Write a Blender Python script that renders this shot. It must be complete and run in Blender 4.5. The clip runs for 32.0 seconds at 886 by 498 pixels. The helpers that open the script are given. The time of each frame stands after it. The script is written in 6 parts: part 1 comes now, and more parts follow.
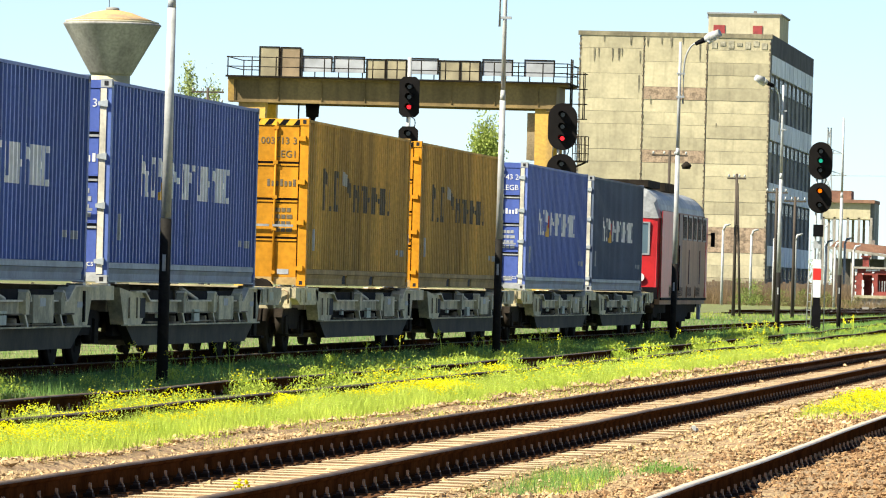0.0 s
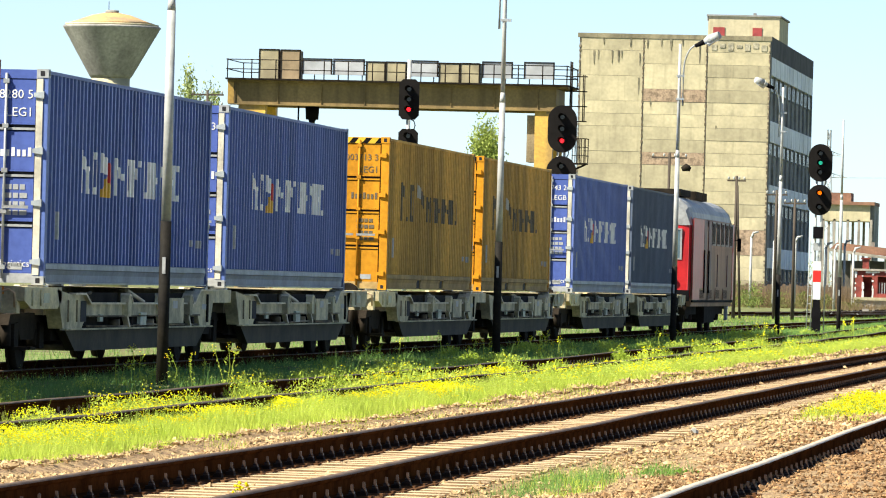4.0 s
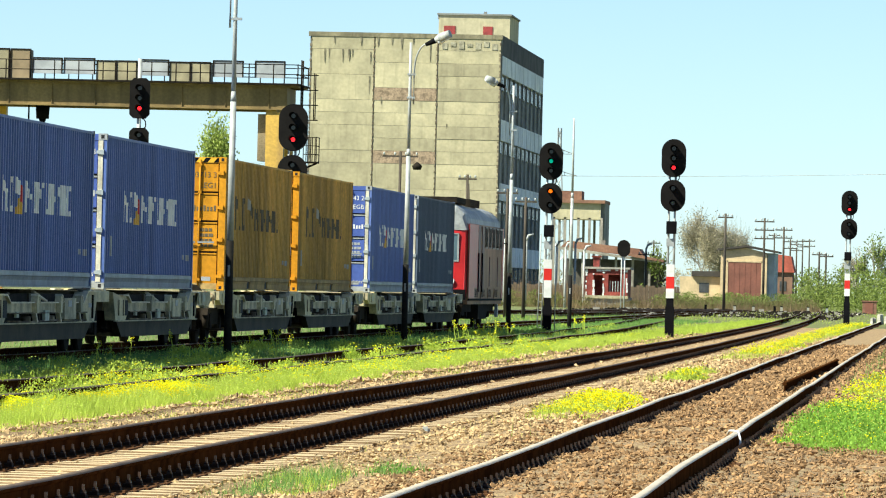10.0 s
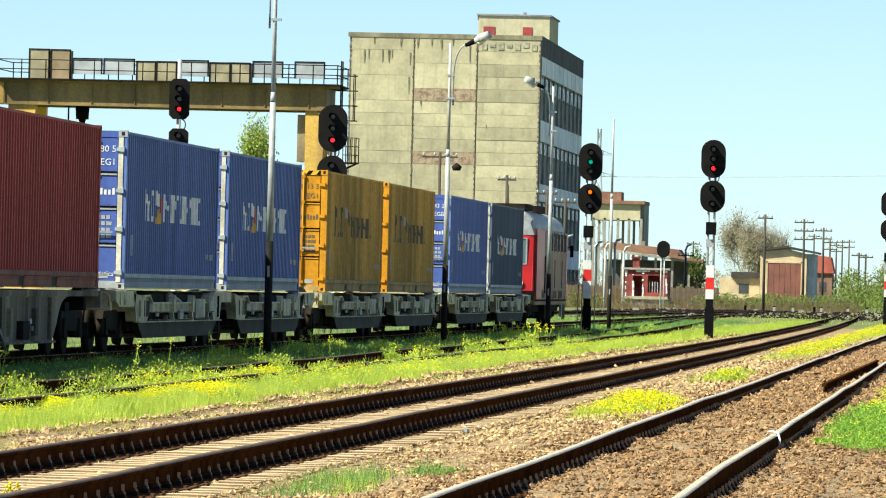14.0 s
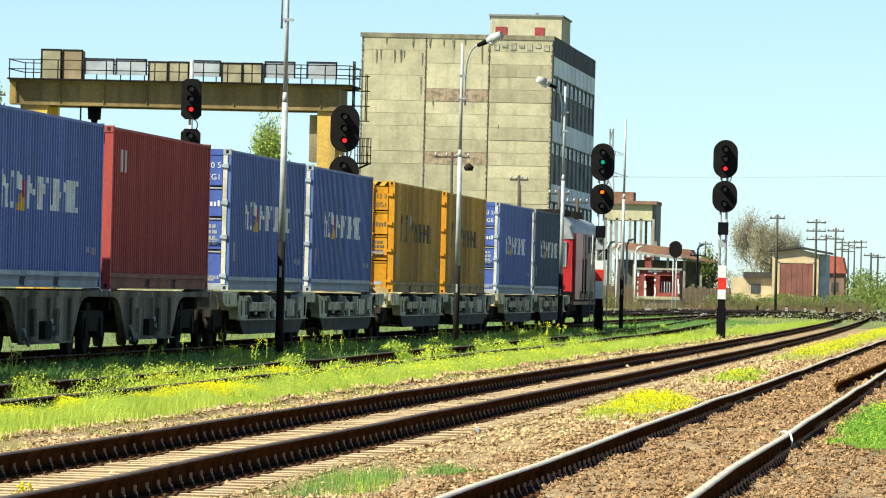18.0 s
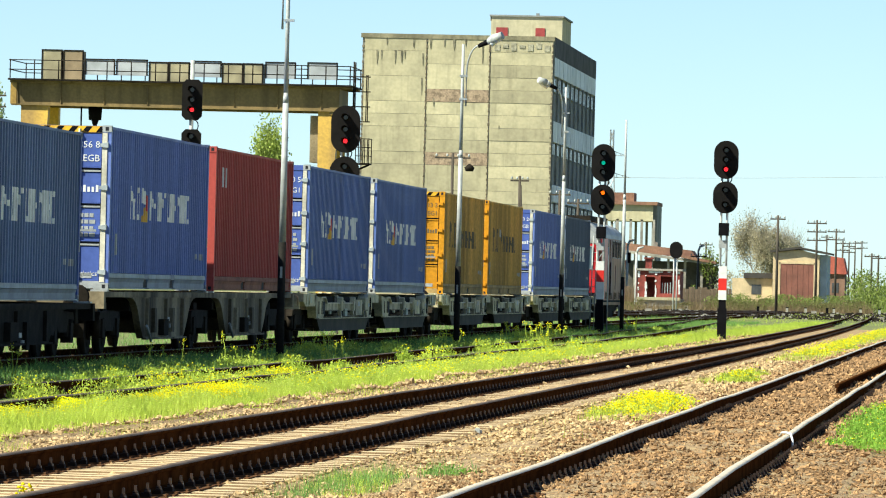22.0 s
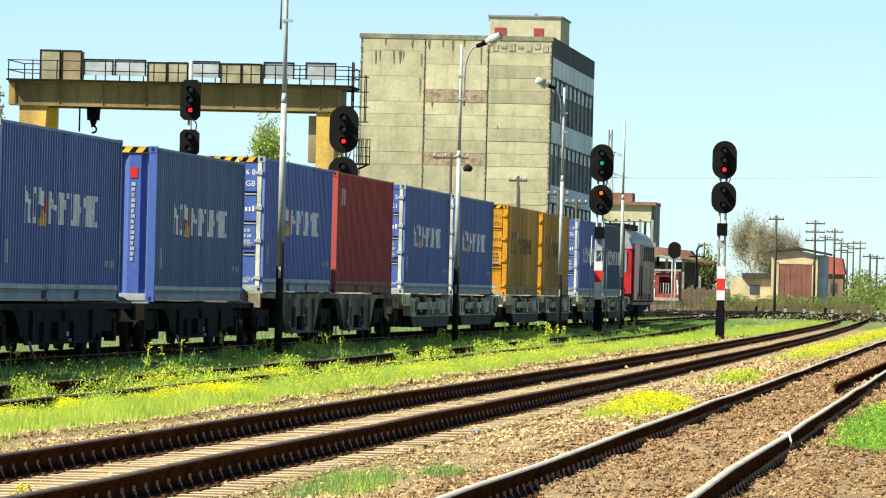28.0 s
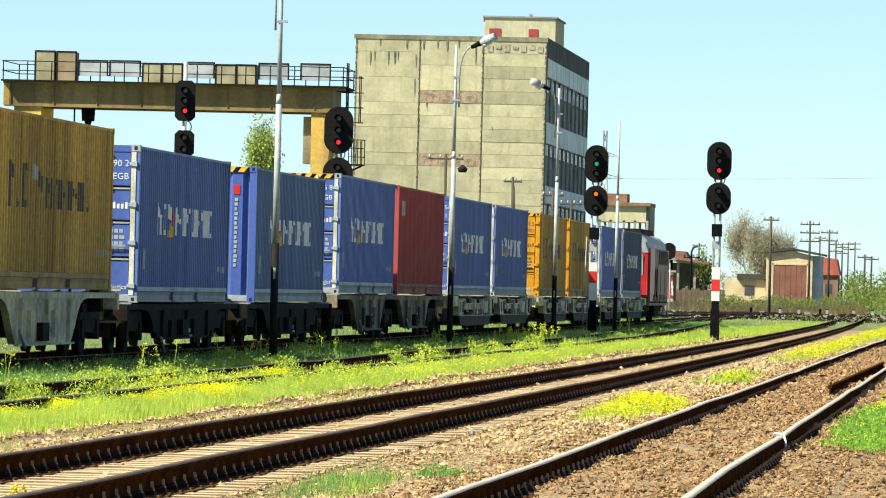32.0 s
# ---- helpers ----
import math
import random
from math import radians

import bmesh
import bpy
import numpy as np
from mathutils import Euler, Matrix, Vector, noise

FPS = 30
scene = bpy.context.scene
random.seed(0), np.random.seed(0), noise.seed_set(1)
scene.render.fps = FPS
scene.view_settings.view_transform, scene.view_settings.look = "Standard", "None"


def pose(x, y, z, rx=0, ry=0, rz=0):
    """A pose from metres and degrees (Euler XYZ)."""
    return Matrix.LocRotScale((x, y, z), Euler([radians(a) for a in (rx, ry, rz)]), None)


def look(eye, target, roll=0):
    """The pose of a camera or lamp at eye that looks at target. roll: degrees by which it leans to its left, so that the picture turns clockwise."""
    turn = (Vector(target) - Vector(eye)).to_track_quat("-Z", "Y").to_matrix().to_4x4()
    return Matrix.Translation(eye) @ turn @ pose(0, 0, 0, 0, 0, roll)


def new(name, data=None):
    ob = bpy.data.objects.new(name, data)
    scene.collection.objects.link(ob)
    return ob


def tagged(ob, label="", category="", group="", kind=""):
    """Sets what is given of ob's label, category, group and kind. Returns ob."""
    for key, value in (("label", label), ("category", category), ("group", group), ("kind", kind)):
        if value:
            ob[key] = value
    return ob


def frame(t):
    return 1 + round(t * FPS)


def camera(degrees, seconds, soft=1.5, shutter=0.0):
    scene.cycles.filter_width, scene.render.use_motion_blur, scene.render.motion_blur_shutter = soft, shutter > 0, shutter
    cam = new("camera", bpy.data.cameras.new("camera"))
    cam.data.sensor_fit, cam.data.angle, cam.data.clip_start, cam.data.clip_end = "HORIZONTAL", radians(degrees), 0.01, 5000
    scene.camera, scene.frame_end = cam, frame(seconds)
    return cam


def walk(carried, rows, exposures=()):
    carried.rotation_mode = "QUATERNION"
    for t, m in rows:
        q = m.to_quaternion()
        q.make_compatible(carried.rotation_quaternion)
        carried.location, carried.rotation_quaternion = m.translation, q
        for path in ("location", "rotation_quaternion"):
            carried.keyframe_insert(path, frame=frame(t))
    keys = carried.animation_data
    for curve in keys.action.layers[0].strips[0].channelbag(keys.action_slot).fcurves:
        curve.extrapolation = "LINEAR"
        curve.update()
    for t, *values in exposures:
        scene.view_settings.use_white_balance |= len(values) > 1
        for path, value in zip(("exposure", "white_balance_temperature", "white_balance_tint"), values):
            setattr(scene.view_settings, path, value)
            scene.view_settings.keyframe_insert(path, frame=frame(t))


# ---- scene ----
cam = camera(8.14, 32.0, soft=1.1)

EYE = Vector((0.0, 0.0, 1.34))


def aim(yaw, pitch, roll):
    """Camera pose: degrees to the left of the tracks, degrees up, degrees of lean."""
    a, b = radians(yaw), radians(pitch)
    way = Vector((-math.sin(a) * math.cos(b), math.cos(a) * math.cos(b), math.sin(b)))
    return look(EYE, EYE + way * 100, roll)


walk(cam, [
    (0, aim(7.084, 0.279, 1.55)),
    (0.5, aim(7.077, 0.276, 1.55)),
    (1, aim(7.083, 0.288, 1.55)),
    (1.5, aim(7.092, 0.284, 1.54)),
    (2, aim(7.091, 0.288, 1.54)),
    (2.5, aim(7.083, 0.272, 1.54)),
    (4.5, aim(7.084, 0.308, 1.49)),
    (5, aim(7.062, 0.311, 1.48)),
    (5.5, aim(6.731, 0.325, 1.47)),
    (6, aim(6.252, 0.329, 1.45)),
    (6.5, aim(6.015, 0.335, 1.45)),
    (7, aim(5.840, 0.337, 1.43)),
    (7.5, aim(5.638, 0.336, 1.43)),
    (8, aim(5.368, 0.338, 1.42)),
    (8.5, aim(5.057, 0.344, 1.41)),
    (9, aim(4.782, 0.348, 1.39)),
    (9.5, aim(4.604, 0.350, 1.38)),
    (10, aim(4.611, 0.351, 1.36)),
    (10.5, aim(4.669, 0.342, 1.35)),
    (11, aim(4.742, 0.350, 1.35)),
    (11.5, aim(4.810, 0.347, 1.35)),
    (12, aim(4.853, 0.346, 1.36)),
    (12.5, aim(4.891, 0.346, 1.37)),
    (13, aim(4.917, 0.346, 1.38)),
    (13.5, aim(4.951, 0.350, 1.38)),
    (14, aim(4.975, 0.349, 1.38)),
    (14.5, aim(4.993, 0.344, 1.37)),
    (16.5, aim(5.052, 0.341, 1.37)),
    (17, aim(5.069, 0.342, 1.37)),
    (17.5, aim(5.078, 0.347, 1.37)),
    (18, aim(5.086, 0.348, 1.37)),
    (18.5, aim(5.093, 0.348, 1.38)),
    (19, aim(5.093, 0.348, 1.38)),
    (19.5, aim(5.093, 0.351, 1.38)),
    (20, aim(5.092, 0.349, 1.38)),
    (20.5, aim(5.092, 0.349, 1.39)),
    (21, aim(5.093, 0.354, 1.38)),
    (21.5, aim(5.084, 0.354, 1.39)),
    (22, aim(5.092, 0.354, 1.39)),
    (22.5, aim(5.093, 0.354, 1.39)),
    (23, aim(5.092, 0.354, 1.39)),
    (23.5, aim(5.091, 0.354, 1.39)),
    (24, aim(5.093, 0.355, 1.39)),
    (24.5, aim(5.094, 0.356, 1.39)),
    (25, aim(5.093, 0.355, 1.39)),
    (25.5, aim(5.092, 0.356, 1.39)),
    (27.5, aim(5.082, 0.356, 1.39)),
    (28, aim(5.077, 0.356, 1.39)),
    (28.5, aim(5.070, 0.356, 1.39)),
    (29, aim(5.068, 0.357, 1.40)),
    (29.5, aim(5.062, 0.359, 1.40)),
    (30, aim(5.053, 0.359, 1.40)),
    (30.5, aim(5.045, 0.360, 1.40)),
    (31, aim(5.041, 0.362, 1.40)),
    (31.5, aim(5.030, 0.365, 1.40)),
    (32, aim(5.029, 0.365, 1.39)),
], exposures=[(0, 1.24, 7250, 8), (6, 1.24, 7250, 8), (10, 1.02, 6880, -1), (32, 1.04, 6940, -1)])

# ---------------------------------------------------------------- light
SUN_TO = Vector((-0.565, -0.38, 0.735)).normalized()
world = bpy.data.worlds.new("daylight")
scene.world = world
world.use_nodes = True
wn, wl = world.node_tree.nodes, world.node_tree.links
sky = wn.new("ShaderNodeTexSky")
sky.sky_type, sky.sun_disc = "NISHITA", False
sky.sun_elevation = math.asin(SUN_TO.z)
sky.sun_rotation = math.atan2(SUN_TO.x, SUN_TO.y)
sky.air_density, sky.dust_density, sky.ozone_density = 0.5, 0.25, 3.0
wl.new(sky.outputs[0], wn["Background"].inputs[0])
wn["Background"].inputs[1].default_value = 0.085
sun = new("sun", bpy.data.lights.new("sun", "SUN"))
sun.data.energy, sun.data.angle, sun.data.color = 5.0, radians(0.5), (1.0, 0.95, 0.86)
sun.matrix_world = look(SUN_TO * 100, (0, 0, 0))

# ---------------------------------------------------------------- materials
MATS = {}


def mat(name, color, rough=0.6, metal=0.0, vary=0.25, scale=2.0, fine=40.0, bump=0.15, second=None, glow=0.0, spec=0.5, streak=False, rand=0.0, depth=0.02, shift=False, drip=0.0):
    """A surface with stains at two scales, uneven gloss and fine relief."""
    if name in MATS:
        return MATS[name]
    m = bpy.data.materials.new(name)
    m.use_nodes = True
    n, l = m.node_tree.nodes, m.node_tree.links
    b = n["Principled BSDF"]
    b.inputs["Roughness"].default_value, b.inputs["Metallic"].default_value = rough, metal
    b.inputs["Specular IOR Level"].default_value = spec
    co = n.new("ShaderNodeTexCoord")
    mp = n.new("ShaderNodeMapping")
    l.new(co.outputs["Object"], mp.inputs[0])
    if streak:
        mp.inputs["Scale"].default_value = (1, 1, 0.12)
    if shift:
        own = n.new("ShaderNodeObjectInfo")
        far = n.new("ShaderNodeVectorMath")
        far.operation = "MULTIPLY"
        far.inputs[1].default_value = (90, 90, 90)
        l.new(own.outputs["Random"], far.inputs[0])
        l.new(far.outputs[0], mp.inputs["Location"])
    big, small = n.new("ShaderNodeTexNoise"), n.new("ShaderNodeTexNoise")
    big.inputs["Scale"].default_value, small.inputs["Scale"].default_value = scale, fine
    big.inputs["Detail"].default_value = small.inputs["Detail"].default_value = 4
    l.new(mp.outputs[0], big.inputs["Vector"])
    l.new(co.outputs["Object"], small.inputs["Vector"])
    ramp = n.new("ShaderNodeValToRGB")
    c2 = second or tuple(max(0, c * (1 - vary)) for c in color)
    c1 = tuple(min(1, c * (1 + vary * 0.5)) for c in color)
    ramp.color_ramp.elements[0].color, ramp.color_ramp.elements[0].position = (*c2, 1), 0.36
    ramp.color_ramp.elements[1].color, ramp.color_ramp.elements[1].position = (*c1, 1), 0.62
    l.new(big.outputs[0], ramp.inputs[0])
    mix = n.new("ShaderNodeMix")
    mix.data_type, mix.blend_type = "RGBA", "MULTIPLY"
    mix.inputs[0].default_value = 1.0
    r2 = n.new("ShaderNodeMapRange")
    r2.inputs["From Min"].default_value, r2.inputs["From Max"].default_value = 0.3, 0.7
    r2.inputs["To Min"].default_value, r2.inputs["To Max"].default_value = 1 - vary * 0.6, 1 + vary * 0.3
    l.new(small.outputs[0], r2.inputs[0])
    l.new(ramp.outputs[0], mix.inputs[6])
    l.new(r2.outputs[0], mix.inputs[7])
    out = mix.outputs[2]
    if rand:
        info = n.new("ShaderNodeObjectInfo")
        geo = n.new("ShaderNodeNewGeometry")
        add = n.new("ShaderNodeMath")
        add.operation = "ADD"
        l.new(info.outputs["Random"], add.inputs[0])
        l.new(geo.outputs["Random Per Island"], add.inputs[1])
        r3 = n.new("ShaderNodeMapRange")
        r3.inputs["From Max"].default_value = 2.0
        r3.inputs["To Min"].default_value, r3.inputs["To Max"].default_value = 1 - rand, 1 + rand
        l.new(add.outputs[0], r3.inputs[0])
        m3 = n.new("ShaderNodeMix")
        m3.data_type, m3.blend_type = "RGBA", "MULTIPLY"
        m3.inputs[0].default_value = 1.0
        l.new(out, m3.inputs[6])
        l.new(r3.outputs[0], m3.inputs[7])
        out = m3.outputs[2]
    if drip:
        # narrow dark runs of dirty water
        dm = n.new("ShaderNodeMapping")
        dm.inputs["Scale"].default_value = (1.3, 1.3, 0.11)
        l.new(mp.outputs[0] if shift and not streak else co.outputs["Object"], dm.inputs[0])
        dn = n.new("ShaderNodeTexNoise")
        dn.inputs["Scale"].default_value, dn.inputs["Detail"].default_value = 1.6, 6
        l.new(dm.outputs[0], dn.inputs["Vector"])
        dr = n.new("ShaderNodeMapRange")
        dr.inputs["From Min"].default_value, dr.inputs["From Max"].default_value = 0.54, 0.72
        dr.inputs["To Min"].default_value, dr.inputs["To Max"].default_value = 1.0, 1 - drip
        l.new(dn.outputs[0], dr.inputs[0])
        m4 = n.new("ShaderNodeMix")
        m4.data_type, m4.blend_type = "RGBA", "MULTIPLY"
        m4.inputs[0].default_value = 1.0
        l.new(out, m4.inputs[6])
        l.new(dr.outputs[0], m4.inputs[7])
        out = m4.outputs[2]
    l.new(out, b.inputs["Base Color"])
    if bump:
        bp = n.new("ShaderNodeBump")
        bp.inputs["Strength"].default_value, bp.inputs["Distance"].default_value = bump, depth
        l.new(small.outputs[0], bp.inputs["Height"])
        l.new(bp.outputs[0], b.inputs["Normal"])
    if glow:
        b.inputs["Emission Color"].default_value = (*color, 1)
        b.inputs["Emission Strength"].default_value = glow
    MATS[name] = m
    return m


def leafy(name, color, second, rand=0.35):
    """Foliage: two greens, lets some light through."""
    m = mat(name, color, 0.6, second=second, scale=0.9, fine=9.0, vary=0.3, bump=0, rand=rand, spec=0.25)
    b = m.node_tree.nodes["Principled BSDF"]
    b.inputs["Subsurface Weight"].default_value = 0.0
    n, l = m.node_tree.nodes, m.node_tree.links
    tr = n.new("ShaderNodeBsdfTranslucent")
    ms = n.new("ShaderNodeMixShader")
    ms.inputs[0].default_value = 0.4
    src = b.inputs["Base Color"].links[0].from_socket
    l.new(src, tr.inputs[0])
    l.new(b.outputs[0], ms.inputs[1])
    l.new(tr.outputs[0], ms.inputs[2])
    l.new(ms.outputs[0], n["Material Output"].inputs[0])
    return m


BLUE = mat("blue_paint", (0.11, 0.178, 0.45), 0.5, vary=0.22, drip=0.2, scale=0.7, fine=12, bump=0.05, streak=True, spec=0.15)
BLUE_B = mat("bright_blue_paint", (0.075, 0.125, 0.40), 0.55, vary=0.2, scale=0.8, fine=12, bump=0.05, streak=True, spec=0.15)
# lighter copy of the bright blue for shaded sides, light put into the colour
BLUE_LIFTED = mat("lifted_blue_side_paint", (0.145, 0.215, 0.53), 0.55, vary=0.22, scale=0.8, fine=12, bump=0.05, streak=True, spec=0.15, drip=0.2)
SLATE = mat("slate_blue_paint", (0.15, 0.215, 0.38), 0.6, vary=0.2, scale=0.7, fine=12, bump=0.05, streak=True, spec=0.15)
GREYBLUE = mat("faded_grey_blue_paint", (0.11, 0.145, 0.21), 0.65, vary=0.2, scale=0.7, fine=12, bump=0.05, streak=True, spec=0.15)
YELLOW = mat("ochre_paint", (0.60, 0.27, 0.022), 0.65, vary=0.3, scale=0.8, fine=10, bump=0.06, streak=True, spec=0.15)
DIRTY_Y = mat("dirty_ochre_side_paint", (0.70, 0.43, 0.12), 0.75, drip=0.45, vary=0.35, scale=0.6, fine=9, bump=0.06, streak=True, spec=0.12, second=(0.36, 0.235, 0.08))
TANRAIL = mat("faded_tan_rail_paint", (0.42, 0.29, 0.12), 0.75, vary=0.3, scale=2, fine=14, spec=0.15)
PINKRAIL = mat("faded_rust_rail_paint", (0.30, 0.125, 0.085), 0.75, vary=0.3, scale=2, fine=14, spec=0.15)
OXRED = mat("oxide_red_paint", (0.43, 0.08, 0.07), 0.65, drip=0.25, vary=0.2, scale=0.8, fine=12, bump=0.05, streak=True, spec=0.15)
PALE = mat("pale_grey_paint", (0.36, 0.385, 0.40), 0.5, vary=0.25, scale=3, fine=20)
# light caught by the bottom rail's ledges is put into this paler grey
RAILLIP = mat("lit_lip_grey_paint", (0.34, 0.39, 0.42), 0.6, vary=0.25, scale=2, fine=20)
RAILSLOPE = mat("dull_blue_rail_paint", (0.20, 0.25, 0.33), 0.6, vary=0.25, scale=2, fine=20)
DOORSTRIP = mat("cream_door_frame_paint", (0.62, 0.60, 0.50), 0.55, vary=0.25, scale=3, fine=20)
RAILGREY = mat("grey_blue_rail_paint", (0.115, 0.15, 0.25), 0.5, vary=0.25, scale=2, fine=20)
WHITE = mat("white_paint", (0.72, 0.74, 0.74), 0.5, vary=0.12, scale=3, fine=25)
BLACKP = mat("black_paint", (0.007, 0.007, 0.009), 0.8, vary=0.3, scale=3, fine=25, spec=0.06)
DARK = mat("dark_recess_shade", (0.006, 0.007, 0.012), 0.8, vary=0.3, scale=3)
MARKW = mat("white_mark_paint", (0.92, 0.92, 0.88), 0.55, vary=0.12, scale=3, fine=14)
INKB = mat("faded_black_lettering", (0.085, 0.075, 0.055), 0.7, vary=0.5, scale=5, second=(0.16, 0.12, 0.06))
GOLD = mat("yellow_emblem_paint", (0.75, 0.42, 0.03), 0.5, vary=0.2)
WAGON = mat("wagon_grey_paint", (0.60, 0.53, 0.33), 0.65, vary=0.3, drip=0.35, scale=2.5, fine=20, second=(0.36, 0.33, 0.22), spec=0.2)
WAGON_D = mat("dark_wagon_grey", (0.30, 0.25, 0.165), 0.8, vary=0.45, scale=1.1, fine=14, spec=0.15, streak=True, second=(0.10, 0.08, 0.052), drip=0.55)
SOOT_SHADE = mat("sooty_and_shade_iron", (0.022, 0.018, 0.014), 0.9, vary=0.4, scale=3, fine=25, spec=0.1)
RUST = mat("rusty_rail_steel", (0.068, 0.026, 0.009), 0.95, vary=0.4, scale=3, fine=30, bump=0.3, spec=0.0)
RAILTOP = mat("polished_rail_top", (0.52, 0.46, 0.37), 0.5, metal=0.0, spec=0.3, vary=0.2, scale=2, fine=30)
RAILTOP_D = mat("dull_rail_top", (0.13, 0.095, 0.07), 0.65, metal=0.0, spec=0.15, vary=0.3, scale=2, fine=30)
CONC = mat("concrete", (0.50, 0.385, 0.235), 0.9, vary=0.3, scale=1.5, fine=25, bump=0.3, rand=0.12)
MASTW = mat("grey_white_mast_paint", (0.40, 0.425, 0.42), 0.5, vary=0.2, scale=3, fine=18)
GALV = mat("galvanised_steel", (0.42, 0.45, 0.46), 0.45, metal=0.5, vary=0.2, scale=3, fine=18)
SIGRED = mat("signal_red_paint", (0.62, 0.02, 0.015), 0.5, vary=0.15)
CRANEY = mat("crane_yellow_paint", (0.58, 0.36, 0.05), 0.55, vary=0.35, scale=0.6, fine=8, streak=True, second=(0.32, 0.20, 0.05))
CRANEB = mat("crane_girder_brown", (0.235, 0.165, 0.065), 0.75, vary=0.35, drip=0.4, scale=0.6, fine=8, streak=True)
LOCORED = mat("locomotive_red", (0.46, 0.016, 0.02), 0.4, vary=0.15, scale=2, fine=15)
LOCOCREAM = mat("locomotive_cream", (0.37, 0.205, 0.125), 0.65, vary=0.3, drip=0.4, scale=1.2, fine=12, streak=True)
LOCOGREY = mat("locomotive_roof_grey", (0.33, 0.35, 0.36), 0.5, drip=0.3, vary=0.25, scale=1.5, fine=12)
GLASS = mat("dark_window_glass", (0.10, 0.16, 0.20), 0.08, vary=0.1, scale=1, bump=0, spec=0.8)
WOODP = mat("weathered_pole_wood", (0.06, 0.048, 0.036), 0.85, vary=0.4, scale=3, fine=25, streak=True)


# ---------------------------------------------------------------- mesh tools
def box(bm, x0, x1, y0, y1, z0, z1):
    v = [bm.verts.new(p) for p in ((x0, y0, z0), (x1, y0, z0), (x1, y1, z0), (x0, y1, z0), (x0, y0, z1), (x1, y0, z1), (x1, y1, z1), (x0, y1, z1))]
    for f in ((3, 2, 1, 0), (4, 5, 6, 7), (0, 1, 5, 4), (1, 2, 6, 5), (2, 3, 7, 6), (3, 0, 4, 7)):
        bm.faces.new([v[i] for i in f])


def tube(bm, a, b, r0, r1=None, seg=10, caps=True):
    """A round bar from a to b, tapered if r1 is given."""
    a, b = Vector(a), Vector(b)
    r1 = r0 if r1 is None else r1
    q = (b - a).to_track_quat("Z", "Y").to_matrix()
    rings = []
    for c, r in ((a, r0), (b, r1)):
        rings.append([bm.verts.new(c + q @ Vector((r * math.cos(2 * math.pi * i / seg), r * math.sin(2 * math.pi * i / seg), 0))) for i in range(seg)])
    for i in range(seg):
        f = bm.faces.new((rings[0][i], rings[0][(i + 1) % seg], rings[1][(i + 1) % seg], rings[1][i]))
        f.smooth = seg > 5
    if caps:
        bm.faces.new(rings[0][::-1])
        bm.faces.new(rings[1])


def hose(bm, pts, r, seg=6):
    """One bent round bar through the points."""
    pts = [Vector(p) for p in pts]
    rings = []
    for i, p in enumerate(pts):
        d = (pts[min(i + 1, len(pts) - 1)] - pts[max(i - 1, 0)]).to_track_quat("Z", "Y").to_matrix()
        rings.append([bm.verts.new(p + d @ Vector((r * math.cos(2 * math.pi * k / seg), r * math.sin(2 * math.pi * k / seg), 0))) for k in range(seg)])
    for a, b in zip(rings, rings[1:]):
        for k in range(seg):
            f = bm.faces.new((a[k], a[(k + 1) % seg], b[(k + 1) % seg], b[k]))
            f.smooth = True
    bm.faces.new(rings[0][::-1])
    bm.faces.new(rings[-1])


def prism(bm, pts, x0, x1, axis="x"):
    """A polygon given in the two other axes, pushed from x0 to x1 along axis."""
    def at(p, d):
        return {"x": (d, p[0], p[1]), "y": (p[0], d, p[1]), "z": (p[0], p[1], d)}[axis]
    lo, hi = [bm.verts.new(at(p, x0)) for p in pts], [bm.verts.new(at(p, x1)) for p in pts]
    n = len(pts)
    for i in range(n):
        bm.faces.new((lo[i], lo[(i + 1) % n], hi[(i + 1) % n], hi[i]))
    bm.faces.new(lo[::-1])
    bm.faces.new(hi)


def lathe(bm, prof, seg=32, centre=(0, 0, 0)):
    """Rings of (radius, height), turned about the upright axis."""
    c = Vector(centre)
    rings = [[bm.verts.new(c + Vector((r * math.cos(2 * math.pi * i / seg), r * math.sin(2 * math.pi * i / seg), z))) for i in range(seg)] for r, z in prof]
    for a, b in zip(rings, rings[1:]):
        for i in range(seg):
            f = bm.faces.new((a[i], a[(i + 1) % seg], b[(i + 1) % seg], b[i]))
            f.smooth = True
    bm.faces.new(rings[0][::-1])
    bm.faces.new(rings[-1])


def finish(bm, name, material):
    bmesh.ops.recalc_face_normals(bm, faces=bm.faces)
    me = bpy.data.meshes.new(name)
    bm.to_mesh(me)
    bm.free()
    for m in material if isinstance(material, (list, tuple)) else (material,):
        me.materials.append(m)
    return me


def part(name, bm, material, parent, label=""):
    ob = new(name, finish(bm, name, material))
    ob.parent = parent
    return tagged(ob, label)


PLACED = []


def thing(name, at, label, category, group="", turn=0.0):
    ob = new(name)
    PLACED.append(ob)
    ob.matrix_basis = pose(*at, 0, 0, turn)
    ob.empty_display_size = 0.2
    return tagged(ob, label, category, group)


def set_back(ob, k):
    """Puts a far thing k times as far from the camera's stand and as large."""
    p = ob.location.copy()
    ob.location, ob.scale = (p.x * k, p.y * k, 1.34 - (1.34 - p.z) * k), (k, k, k)


def solid(name, bm, material, label="", category="", group="", kind=""):
    return tagged(new(name, finish(bm, name, material)), label, category, group, kind)


def made(*shapes):
    """A bmesh from (function, arguments...) tuples."""
    bm = bmesh.new()
    for fn, *args in shapes:
        fn(bm, *args)
    return bm


def boxes(*rows):
    bm = bmesh.new()
    for r in rows:
        box(bm, *r)
    return bm


